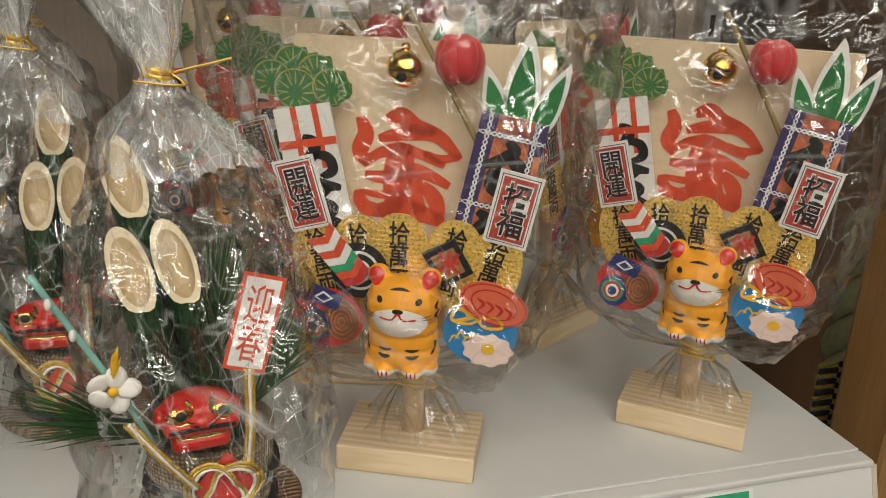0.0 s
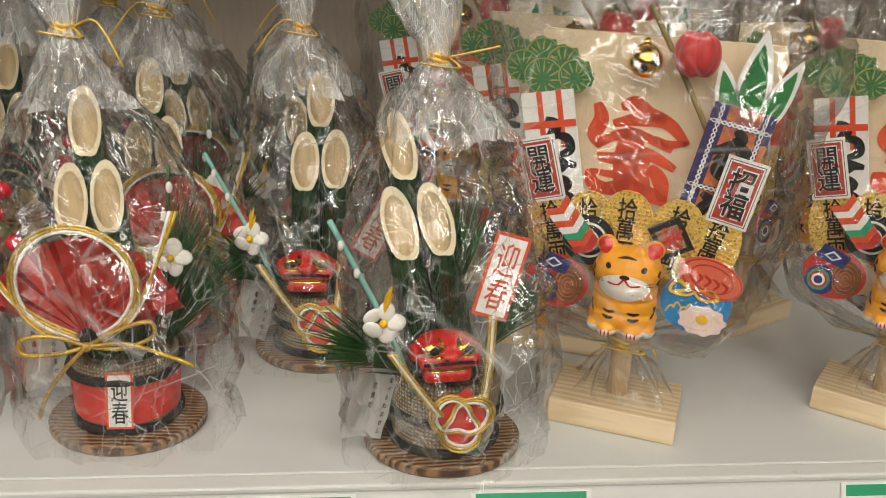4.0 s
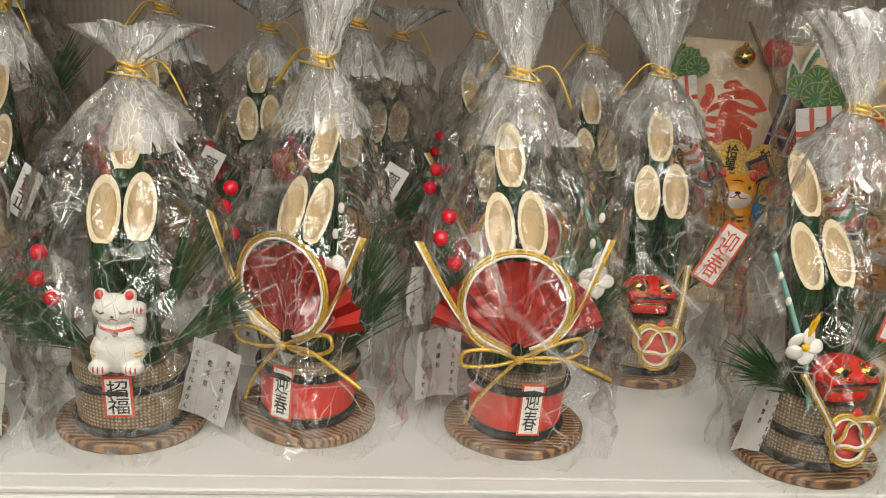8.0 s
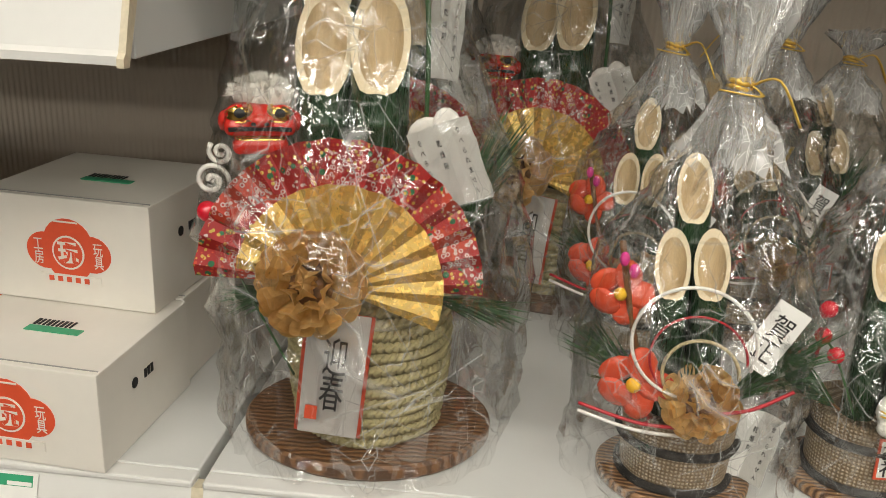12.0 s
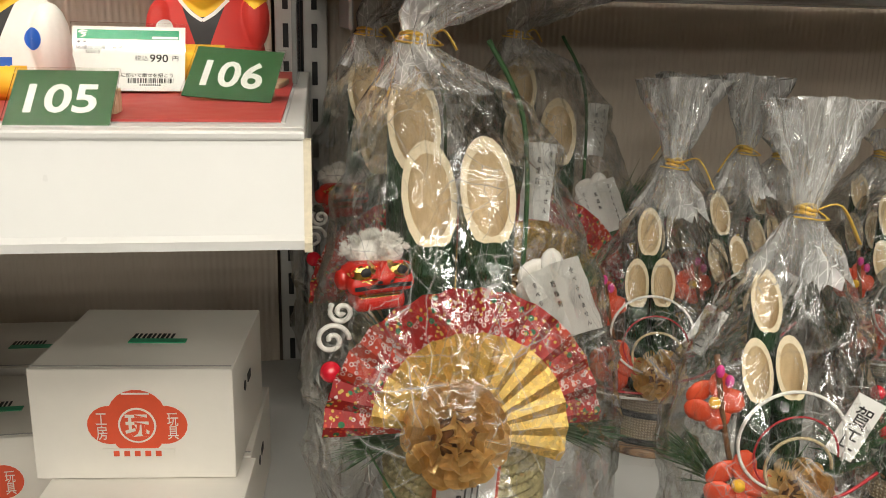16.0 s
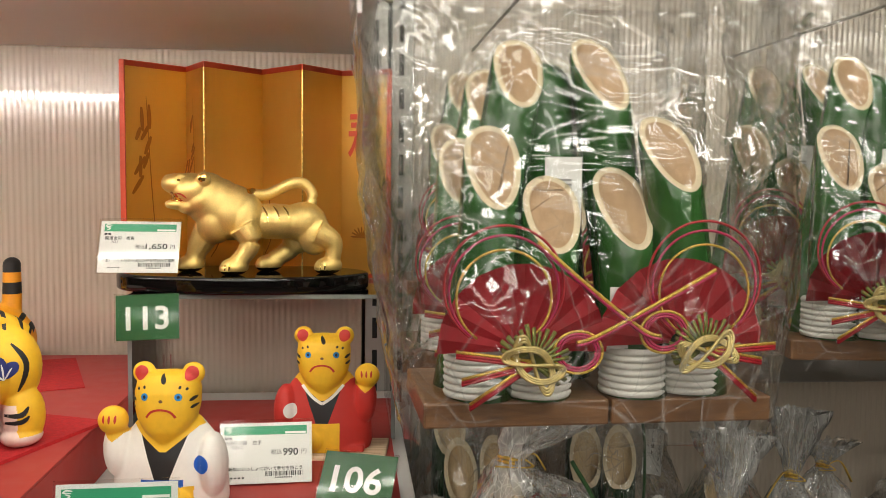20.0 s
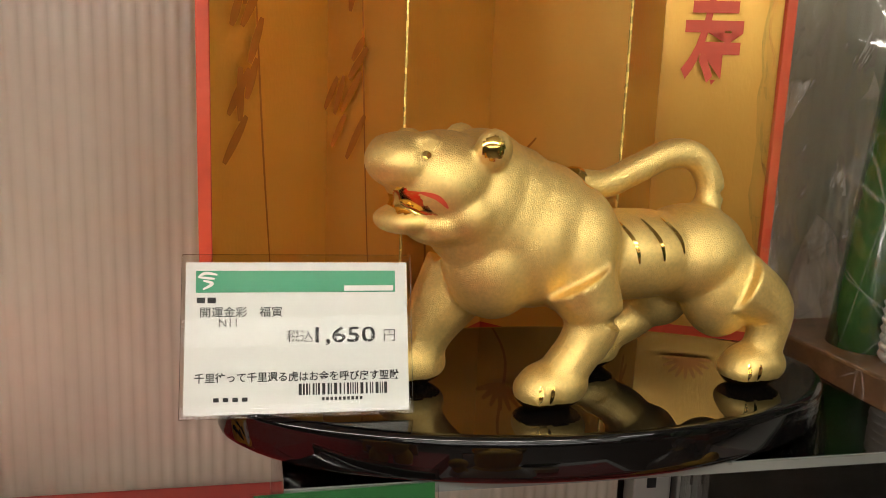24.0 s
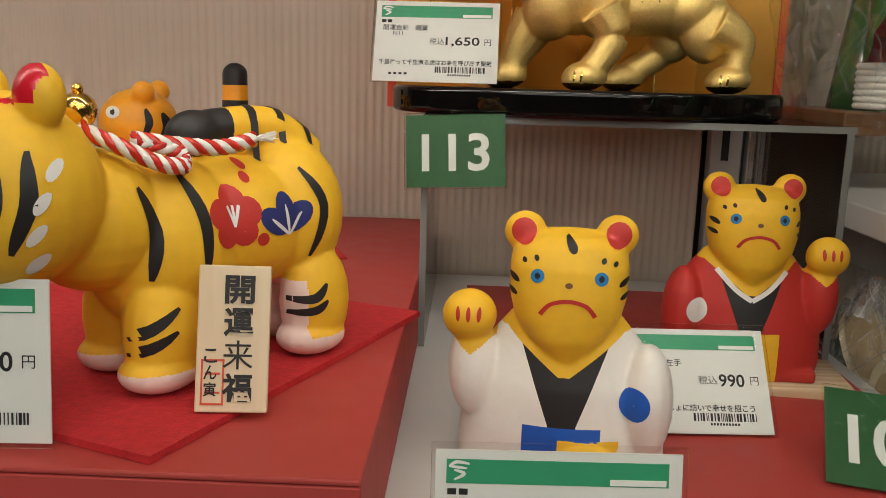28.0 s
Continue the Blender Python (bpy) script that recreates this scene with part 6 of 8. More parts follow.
base = carton(-0.868, 0.4005, 0.0552, 0.104, 0.096, 0.062, -5)
CARTONS = [(-0.866, 0.326, 0.0002, -4), (-0.862, 0.4235, 0.0002, -3), (-1.030, 0.338, 0.0002, 0), (-0.972, 0.455, 0.0002, 3), (-1.0225, 0.3905, 0.0552, 0), (-1.145, 0.36, 0.0002, 0), (-1.09, 0.47, 0.0002, 2), (-1.135, 0.44, 0.0552, -3), (-0.87, 0.53, 0.0002, 0), (-0.985, 0.565, 0.0002, 0)]
flat = carton(-0.866, 0.326, 0.0002, 0.104, 0.096, 0.0545, -4)
for bx, by, bz, br in CARTONS[1:]:
    copy_thing(base if bz > 0.03 else flat, pose(bx, by, bz, 0, 0, br))


# ---- the large pair of bamboo clusters, hung in clear bags ----
def white_roll(parent, x, y, z0, z1, r):
    n = 7
    for k in range(n):
        z = z0 + (z1 - z0) * (k + 0.5) / n
        bm = tube([((r + 0.0003 * math.sin(30 * a)) * math.cos(a) + x, (r + 0.0003 * math.sin(30 * a)) * math.sin(a) + y, z + 0.0006 * a / TAU) for a in np.linspace(0, TAU, 33)], (z1 - z0) / n * 0.56, 6)
        part("white_rope", bm, WHITEC, parent, "turn of white paper rope")


def tinsel_fan(parent, c, rot):
    bm = bmesh.new()
    for k in range(19):
        a = radians(rot + 90 + (k - 9) * 11.5)
        for q in (0, 1):
            l = 0.0155 + 0.0015 * math.sin(k * 1.7)
            pts = [(c[0] + (0.002 + (l - 0.002) * s) * math.cos(a + 0.05 * q), c[1] - 0.0015 - 0.002 * math.sin(s * 3) - 0.001 * q, c[2] + (0.002 + (l - 0.002) * s) * math.sin(a + 0.05 * q)) for s in (0, 0.35, 0.7, 1)]
            tube(pts, 0.00075, 5, bm)
    part("tinsel_fan", bm, GREENC, parent, "green and gold tinsel cords in a fan")


def plait(parent, c, rot, s=1.0):
    """A woven oval knot of pale gold cords."""
    if not PLAITM:
        PLAITM.append(mat("pale_gold_cord", (0.78, 0.62, 0.25), 0.4, 0.5, var=0.3, vscale=400))
    ca, sa = math.cos(radians(rot)), math.sin(radians(rot))
    for o in (-1, 0, 1):
        pts = []
        for k in range(73):
            a = TAU * k / 72 + 0.3
            x, z = (0.0122 + 0.0011 * o) * math.sin(2 * a), (0.0062 + 0.0009 * o) * math.sin(3 * a)
            pts.append((c[0] + s * (x * ca - z * sa), c[1] - 0.0035 - 0.0013 * math.cos(5 * a), c[2] + s * (x * sa + z * ca)))
        cord(parent, pts, PLAITM[0], 0.0008, "plait", "pale gold plaited knot")


PLAITM = []


def domed_bamboo(base, cut, side, r=0.0146, sliced=True):
    """A stout bamboo length with a rounded tip, sliced at a steep angle: pale ring, brown heart."""
    cx, cy, cz = cut
    bx, by = base
    ax, ay = cx - side * 0.016, cy + 0.0015
    rows = []
    z0, top = 0.012, cz + 0.0225
    for k in range(15):
        z = z0 + (top - z0) * (1 - (1 - k / 14) ** 1.6)
        u = (z - z0) / (cz - z0)
        q = (top - z) / 0.016
        rr = r * (1.03 - 0.08 * u) * (math.sqrt(max(0.0, 1 - (1 - min(q, 1)) ** 2)) if q < 1 else 1)
        rows.append([(bx + (ax - bx) * u + max(rr, 0.0004) * math.cos(TAU * j / 28), by + (ay - by) * u + max(rr, 0.0004) * math.sin(TAU * j / 28), z) for j in range(28)])
    bm = grid(rows, True, cap=True)
    if not sliced:
        return bm
    n = Vector((side, -0.82, 0.56)).normalized()
    out = bmesh.ops.bisect_plane(bm, geom=bm.verts[:] + bm.edges[:] + bm.faces[:], plane_co=(cx, cy - 0.0010, cz), plane_no=n, clear_outer=True)
    edges = [e for e in out["geom_cut"] if isinstance(e, bmesh.types.BMEdge)]
    faces = bmesh.ops.contextual_create(bm, geom=edges)["faces"]
    if faces:
        inner = bmesh.ops.inset_region(bm, faces=faces, thickness=0.0031, depth=0.0)
        for f in inner["faces"]:
            f.material_index = 1
        for f in faces:
            f.material_index = 2
        bmesh.ops.inset_region(bm, faces=faces, thickness=0.0006, depth=-0.0012)
    return bm


def twin_bamboo(m, seed):
    t = thing("twin_bamboo_decoration", "pair of green bamboo clusters in a clear hanging bag", "decoration", "twin bamboo decorations", m=m)
    for x0, x1 in ((-0.082, 0.004), (0.005, 0.083)):
        part("tray_plank", boxed(((x0 + x1) / 2, 0.040, 0.006), (x1 - x0, 0.075, 0.012), 0, 0.0012), TRAY, t, "dark brown wooden tray plank", False)
    for (bx, by), (cx, cy, cz), side in (((-0.0580, 0.040), (-0.0275, 0.052, 0.1640), 0.22), ((-0.0540, 0.014), (-0.0460, 0.0265, 0.1185), 0.12), ((-0.0270, 0.014), (-0.0205, 0.014, 0.0960), 0.10),
                                         ((0.0300, 0.042), (0.0130, 0.045, 0.1640), 0.24), ((0.0520, 0.018), (0.0380, 0.017, 0.1245), 0.16), ((0.0200, 0.014), (0.0160, 0.019, 0.0995), 0.16)):
        part("bamboo", domed_bamboo((bx, by), (cx, cy, cz), side), [BAMBOO2, CUT, HEART], t, "bright green bamboo with a slanting cut")
    part("bamboo", domed_bamboo((-0.004, 0.058), (-0.0120, 0.064, 0.1500), 0.0, 0.0150, False), [BAMBOO2, CUT, HEART], t, "dark green bamboo with a rounded tip")
    for bx, by in ((-0.0560, 0.014), (-0.0275, 0.013), (0.0180, 0.013), (0.0460, 0.016), (-0.0430, 0.042), (0.0320, 0.043)):
        white_roll(t, bx, by, 0.0125, 0.035, 0.0138)
    for sx, fan, ring, tie, rot in ((-1, (-0.0385, 0.0365), (-0.0495, 0.0640), (-0.0370, 0.0330), -38), (1, (0.0345, 0.0390), (0.0405, 0.0665), (0.0405, 0.0375), 12)):
        part("cloth_fan", pleats_bm((fan[0], -0.004, fan[1]), 0.005, 0.0385, -2, 182, 9, 0.0012, 0.03), REDCLOTH, t, "dark red cloth fan", False)
        tinsel_fan(t, (tie[0], -0.012, tie[1]), rot * 0.7)
        plait(t, (tie[0], -0.0155, tie[1]), rot, 0.98)
        for r, dz, mt in ((0.0262, 0.0020, REDC), (0.0240, 0.0000, PINKC), (0.0208, -0.0030, GOLDCORD)):
            cord(t, ring_pts((ring[0], -0.0135, ring[1] + dz), r, -52, 236, 40, 1.0), mt, 0.0006, "cord_loop", "coloured paper cord loop")
        small = (-0.0170, 0.0375) if sx < 0 else (0.0220, 0.0460)
        for r, mt in ((0.0096, PINKC), (0.0082, PINKC), (0.0110, GOLDCORD)):
            cord(t, ring_pts((small[0], -0.0155, small[1]), r, 0, 360, 28, 0.84), mt, 0.0007, "small_loop", "small coloured cord loop")
        for a, l in (((172, 0.034), (193, 0.032), (213, 0.033)) if sx < 0 else ((4, 0.032), (-10, 0.026), (-42, 0.032))):
            for o, mt in ((0.0, REDC), (0.0012, GOLDCORD), (-0.0012, REDC)):
                cord(t, [(tie[0], -0.017, tie[1] + o), (tie[0] + l * math.cos(radians(a)), -0.018, tie[1] + o + l * math.sin(radians(a)))], mt, 0.0008, "cord_tail", "red and gold cord end")
    for o, mt in ((0.0, PINKC), (0.0014, GOLDCORD)):
        cord(t, curve([(-0.0355, -0.015, 0.084 + o), (-0.012, -0.0165, 0.064 + o), (0.0115, -0.0165, 0.046 + o), (0.020, -0.0165, 0.043 + o)], 6), mt, 0.0009, "long_cord", "pink and gold cord across")
        cord(t, curve([(0.0450, -0.015, 0.072 + o), (0.018, -0.0165, 0.0575 + o), (-0.0085, -0.0165, 0.0435 + o), (-0.018, -0.0165, 0.0405 + o)], 6), mt, 0.0009, "long_cord", "pink and gold cord across")
    bm = plate(bmesh.new(), [(-0.022, 0.090), (-0.004, 0.090), (-0.004, 0.123), (-0.022, 0.123)], 0.0005, 0, 0.028)
    for k in range(9):
        plate(bm, [(-0.018, 0.094 + k * 0.0022), (-0.009, 0.094 + k * 0.0022), (-0.009, 0.0950 + k * 0.0022), (-0.018, 0.0950 + k * 0.0022)], 0.0003, 1, 0.0274)
    part("price_slip", bm, [PAPER, STEEL], t, "white slip with a barcode", False)
    bm = plate(bmesh.new(), [(0.002, 0.036), (0.011, 0.036), (0.011, 0.064), (0.002, 0.064)], 0.0005, 0, 0.0)
    part("paper_slip", bm, PAPER, t, "small white paper slip", False)
    rings = [(-0.006, 0.088, 0.050, 0, 0.036, 0.02), (0.0, 0.091, 0.058, 0, 0.036, 0.015), (0.05, 0.098, 0.060, -0.002, 0.034, 0.012), (0.12, 0.104, 0.054, -0.004, 0.034, 0.012), (0.19, 0.106, 0.036, -0.006, 0.036, 0.015), (0.236, 0.108, 0.006, -0.006, 0.036, 0.02)]
    film_part(crumpled(rings, seed, 0.0030, 64, 40, 9, 3.2), t, "clear_bag", FILM2)
    bm = boxed((-0.006, 0.030, 0.2135), (0.205, 0.0008, 0.0030))
    ob = part("seal_strip", bm, FILM2, t, "pressed seal of the bag", False)
    ob.visible_shadow = False
    return t


def peg_hook(x, y, z):
    bm = tube(curve([(x, BACK - 0.004, z), (x, y + 0.03, z), (x, y - 0.004, z + 0.001), (x, y - 0.016, z + 0.008)], 6), 0.0012, 8)
    tagged(link_mesh("peg_hook", bm, UPR), "thin steel peg hook holding a hanging bag", "hook", "peg hooks")


tb = twin_bamboo(pose(-0.7015, 0.286, 0.3335, 0, 0, 2), 41)
for x, y, z, rz in ((-0.7040, 0.398, 0.3335, -2), (-0.690, 0.588, 0.3550, 4), (-0.440, 0.262, 0.3335, 4), (-0.482, 0.368, 0.3440, -6), (-0.492, 0.462, 0.3500, -4), (-0.235, 0.310, 0.3335, 3), (-0.22, 0.42, 0.3335, -3), (-0.01, 0.30, 0.3335, 0)):
    copy_thing(tb, pose(x, y, z, 0, 0, rz))
for x, y in ((-0.706, 0.322), (-0.459, 0.336), (-0.239, 0.346), (-0.014, 0.336)):
    peg_hook(x, y, 0.5665)


# ---- the upper left shelf ----
def figure_tiger(m, coat, sash, spot, right_up, name_label):
    """A clay tiger in a coat with one paw raised: one painted skin."""
    s = 1 if right_up else -1
    bm = bmesh.new()
    prof = [(0.0, 0.0), (0.0335, 0.0), (0.0350, 0.006), (0.0345, 0.020), (0.0310, 0.036), (0.0255, 0.050), (0.0180, 0.060), (0.0, 0.064)]
    lathe(prof, 36, bm, 1.0, 0.62, (0, 0.003, 0))
    skull = []
    for z, hw, hd, oy in ((0.0430, 0.0010, 0.0010, -0.012), (0.0480, 0.0065, 0.0080, -0.007), (0.0540, 0.0125, 0.0125, -0.005), (0.0610, 0.0172, 0.0150, -0.003), (0.0690, 0.0190, 0.0162, -0.002),
                          (0.0790, 0.0192, 0.0160, -0.001), (0.0860, 0.0180, 0.0140, 0.0), (0.0895, 0.0135, 0.0105, 0.001), (0.0912, 0.0020, 0.0020, 0.001)):
        ring = []
        for j in range(32):
            c, q = math.cos(TAU * j / 32), math.sin(TAU * j / 32)
            ring.append((hw * math.copysign(abs(c) ** 0.8, c), oy + hd * math.copysign(abs(q) ** 0.8, q), z))
        skull.append(ring)
    grid(skull, True, bm, cap=True)
    for k in (-1, 1):
        ball(bm, (k * 0.0148, 0, 0.0895), (0.0070, 0.0054, 0.0074), seg=16)
    ball(bm, (s * 0.0300, -0.004, 0.040), (0.0085, 0.0100, 0.019), seg=14)
    ball(bm, (s * 0.0315, -0.007, 0.0595), (0.0092, 0.0088, 0.0095), seg=14)
    ball(bm, (-s * 0.0270, -0.004, 0.030), (0.0090, 0.0140, 0.022), seg=14)
    ball(bm, (-s * 0.0085, -0.0175, 0.010), (0.0095, 0.0070, 0.0085), seg=14)
    box(bm, (0, 0.003, 0.003), (0.060, 0.038, 0.006), 0, 0.001)
    bm = fused(bm, 0.0007, 16)
    for co, no in (((0, 0, 0.03935), (-0.85, 0, 1)), ((0, 0, 0.03935), (0.85, 0, 1)), ((0.0045, 0, 0.024), (1, 0, -0.34)), ((-0.0045, 0, 0.024), (1, 0, 0.34)), ((0, 0, 0.0235), (0, 0, 1)), ((0.0125, 0, 0), (1, 0, 0)), ((-0.0125, 0, 0), (1, 0, 0)), ((0, 0, 0.0555), (0, 0, 1))):
        bmesh.ops.bisect_plane(bm, geom=bm.verts[:] + bm.edges[:] + bm.faces[:], plane_co=co, plane_no=no)
    for f in bm.faces:
        q = f.calc_center_median()
        x, z = q.x, q.z
        chest = abs(x) < 0.0045 + max(0.0, (z - 0.024)) * 0.34 and q.y < -0.004 and z < 0.0555
        vee = z > 0.0555 - (0.019 - abs(x)) * 0.85 if abs(x) < 0.019 else z > 0.0555
        paw = (x * s > 0.0225 and z > 0.0515 - max(0.0, 0.0060 - abs(x * s - 0.0305)) * 0.9) or (abs(x + s * 0.0085) < 0.0098 and z < 0.019 and q.y < -0.0145)
        if paw or (z > 0.0580) or (vee and q.y < 0.004 and z > 0.041):
            f.material_index = 0
        elif chest and z > 0.0235:
            f.material_index = 2
        elif abs(x) < 0.0125 and q.y < -0.004 and z <= 0.0235:
            f.material_index = 3
        else:
            f.material_index = 1
    p = Painter(bm, (0, 0, 0), (1, 0, 0), (0, 0, 1), 0.00025)
    for k in (-1, 1):
        p.spot(k * 0.0150, 0.0904, 0.0040, 0.0044, 4)
        p.spot(k * 0.0098, 0.0770, 0.0021, 0.0024, 5, k * 20)
        p.spot(k * 0.0098, 0.0770, 0.0009, 0.0012, 6)
        p.stroke([(k * 0.0105, 0.0838), (k * 0.0101, 0.0818)], 0.0016, 6)
        p.stroke([(k * 0.0142, 0.0826), (k * 0.0138, 0.0808)], 0.0015, 6)
        p.stroke([(k * 0.0186, 0.0765), (k * 0.0155, 0.0740)], 0.0022, 6)
        p.stroke([(k * 0.0188, 0.0712), (k * 0.0160, 0.0695)], 0.0020, 6)
    p.spot(0, 0.0745, 0.0012, 0.0010, 7)
    p.stroke([(-0.0085, 0.0640), (-0.0055, 0.0678), (0, 0.0692), (0.0055, 0.0678), (0.0085, 0.0640)], 0.0014, 4, False)
    p.stroke([(-0.0012, 0.0900), (0.0006, 0.0868), (0.0012, 0.0848)], 0.0028, 6)
    for k in (-1, 0, 1):
        p.stroke([(s * 0.0312 + k * 0.0034, 0.0640), (s * 0.0312 + k * 0.0032, 0.0590)], 0.0014, 4)
    p.spot(-s * 0.0225, 0.0330, 0.0048, 0.0058, 8, n=20)
    if sash is not BLUE:
        for k in (-1, 1):
            p.stroke([(k * 0.0145, 0.0520), (k * 0.0070, 0.0435), (0, 0.0385)], 0.0022, 9, False)
    bm.transform(m @ Matrix.Diagonal((0.97, 0.92, 0.89, 1)))
    ob = link_mesh("tiger_figure", bm, [YELLOW, coat, INK, sash, BRED, SKYB, INK, TRAY, spot, PAPER])
    return tagged(ob, name_label, "figurine", "tigers with raised paw")


figure_tiger(pose(-0.921, 0.4195, 0.2520, 0, 0, -6), CLAY, BLUE, BLUE, False, "yellow clay tiger in a white coat raising one paw")
figure_tiger(pose(-0.8345, 0.5155, 0.2565, 0, 0, -4), BRED, YELLOW, PAPER, True, "yellow clay tiger in a red coat raising one paw")
tagged(link_mesh("wooden_slab", boxed((-0.826, 0.5155, 0.2542), (0.072, 0.045, 0.0045), -6, 0.0006), PINE), "pale wooden slab under the red tiger", "slab")
bm = boxed((-0.871, 0.50, 0.2517), (0.174, 0.346, 0.0012))
tagged(link_mesh("tray_liner", bm, WHITE, None, "", False), "white edged tray lying on the shelf", "tray")
bm = boxed((-0.8695, 0.4965, 0.2526), (0.168, 0.340, 0.0010))
tagged(link_mesh("red_sheet", bm, REDBOX, None, "", False), "red card sheet under the tigers", "sheet")


def clear_material(name, ior=1.49):
    m = bpy.data.materials.new(name)
    m.use_nodes = True
    nt = m.node_tree
    n, l = nt.nodes, nt.links
    n.remove(n["Principled BSDF"])
    tr, gl, mx, fr = n.new("ShaderNodeBsdfTransparent"), n.new("ShaderNodeBsdfGlossy"), n.new("ShaderNodeMixShader"), n.new("ShaderNodeFresnel")
    tr.inputs["Color"].default_value = (0.96, 0.965, 0.96, 1)
    gl.inputs["Roughness"].default_value = 0.03
    fr.inputs["IOR"].default_value = ior
    l.new(fr.outputs["Fac"], mx.inputs["Fac"])
    l.new(tr.outputs[0], mx.inputs[1])
    l.new(gl.outputs[0], mx.inputs[2])
    l.new(mx.outputs[0], n["Material Output"].inputs["Surface"])
    return m


ACRYL = clear_material("clear_acrylic")
SLEEVE = clear_material("clear_sleeve", 1.2)
EDGE = mat("frosted_edge", (0.20, 0.21, 0.20), 0.3, var=0.05)


def price_card(m, price, title, code, note, w=0.060, h=0.0425):
    """A printed price card in a clear sleeve."""
    t = thing("price_card", f"white price card with a green band reading {price} yen", "price card", "price cards", m=m)
    bm = plate(bmesh.new(), [(-w / 2 + 0.001, 0.001), (w / 2 - 0.001, 0.001), (w / 2 - 0.001, h - 0.002), (-w / 2 + 0.001, h - 0.002)], 0.0005, 0)
    part("card", bm, PAPER, t, "white printed card", False)
    bm = plate(bmesh.new(), [(-w * 0.44, h * 0.765), (w * 0.43, h * 0.765), (w * 0.43, h * 0.90), (-w * 0.44, h * 0.90)], 0.0002, 0, -0.0005)
    plate(bm, [(w * 0.20, h * 0.772), (w * 0.42, h * 0.772), (w * 0.42, h * 0.805), (w * 0.20, h * 0.805)], 0.0002, 1, -0.0007)
    brush_mark(bm, [([(-w * 0.43, h * 0.86), (-w * 0.40, h * 0.885), (-w * 0.35, h * 0.875)], 0.0007), ([(-w * 0.43, h * 0.86), (-w * 0.36, h * 0.85)], 0.0006), ([(-w * 0.41, h * 0.84), (-w * 0.37, h * 0.82), (-w * 0.41, h * 0.785)], 0.0007)], -0.00078, 1)
    part("green_band", bm, [CARDG, PAPER], t, "green printed band", False)
    bm = bmesh.new()
    text_into(bm, title, 0.0040, (-w * 0.245, -0.00062, h * 0.645), 0, depth=0.00004, bold=0.00003, fit=(w * 0.050 * len(title), h * 0.065))
    for bx in (-0.435, -0.39):
        plate(bm, [(w * bx, h * 0.70), (w * (bx + 0.035), h * 0.70), (w * (bx + 0.035), h * 0.735), (w * bx, h * 0.735)], 0.00005, 0, -0.0006)
    text_into(bm, code, 0.0030, (-w * 0.30, -0.00062, h * 0.575), 0, depth=0.00004)
    text_into(bm, price, 0.0066, (w * (0.34 - 0.027 * len(price)), -0.00062, h * 0.49), 0, depth=0.00004, bold=0.00010, fit=(w * (0.053 * len(price)), h * 0.115))
    text_into(bm, "税込", 0.0036, (w * (0.27 - 0.053 * len(price)), -0.00062, h * 0.485), 0, depth=0.00004)
    text_into(bm, "円", 0.0037, (w * 0.40, -0.00062, h * 0.485), 0, depth=0.00004)
    text_into(bm, note, 0.0026, (0, -0.00062, h * 0.245), 0, depth=0.00004, bold=0.00004, fit=(w * min(0.88, 0.045 * len(note)), h * 0.062))
    part("print", bm, INK, t, "black print", False)
    bm = bmesh.new()
    rng = random.Random(len(note))
    x = -0.0
    while x < w * 0.39:
        ww = rng.choice((0.0003, 0.0005, 0.0008))
        plate(bm, [(x, h * 0.13), (x + ww, h * 0.13), (x + ww, h * 0.20), (x, h * 0.20)], 0.00005, 0, -0.0006)
        x += ww + rng.choice((0.0003, 0.0006))
    for k in range(10):
        plate(bm, [(w * 0.10 + k * 0.0011, h * 0.095), (w * 0.10 + k * 0.0011 + 0.0007, h * 0.095), (w * 0.10 + k * 0.0011 + 0.0007, h * 0.115), (w * 0.10 + k * 0.0011, h * 0.115)], 0.00005, 0, -0.0006)
    for k in range(4):
        plate(bm, [(-w * 0.36 + k * 0.0024, h * 0.10), (-w * 0.36 + k * 0.0024 + 0.0014, h * 0.10), (-w * 0.36 + k * 0.0024 + 0.0014, h * 0.125), (-w * 0.36 + k * 0.0024, h * 0.125)], 0.00005, 0, -0.0006)
    part("barcode", bm, INK, t, "black barcode", False)
    ob = part("sleeve", boxed((0, -0.0011, h / 2), (w, 0.0007, h), 0, 0.0002), SLEEVE, t, "clear plastic sleeve", False)
    ob.visible_shadow = False
    return t


def number_card(m, number, w=0.0462, h=0.034, face=None, ink=None):
    t = thing("number_card", f"green card with white number {number} in a clear sleeve", "number card", "number cards", m=m)
    part("card", plate(bmesh.new(), [(-w / 2 + 0.0008, 0.0008), (w / 2 - 0.0008, 0.0008), (w / 2 - 0.0008, h - 0.0008), (-w / 2 + 0.0008, h - 0.0008)], 0.0005), face or CARDD, t, "green printed card", False)
    part("number", text_into(bmesh.new(), number, 0.02, (0, -0.00065, h * 0.48), 0, bold=0.0004, depth=0.00005, fit=(w * 0.66, h * 0.50)), ink or PAPER, t, "white numerals", False)
    ob = part("sleeve", boxed((0, -0.0011, h / 2), (w, 0.0006, h), 0, 0.0002), SLEEVE, t, "clear plastic sleeve", False)
    ob.visible_shadow = False
    return t


def card_block(x, y, z, rz=0.0, w=0.030):
    tagged(link_mesh("card_block", boxed((x, y, z + 0.005), (w, 0.012, 0.010), rz, 0.0006), PINE, None, "", False), "small pale wooden block holding a card", "card stand", "card stands")


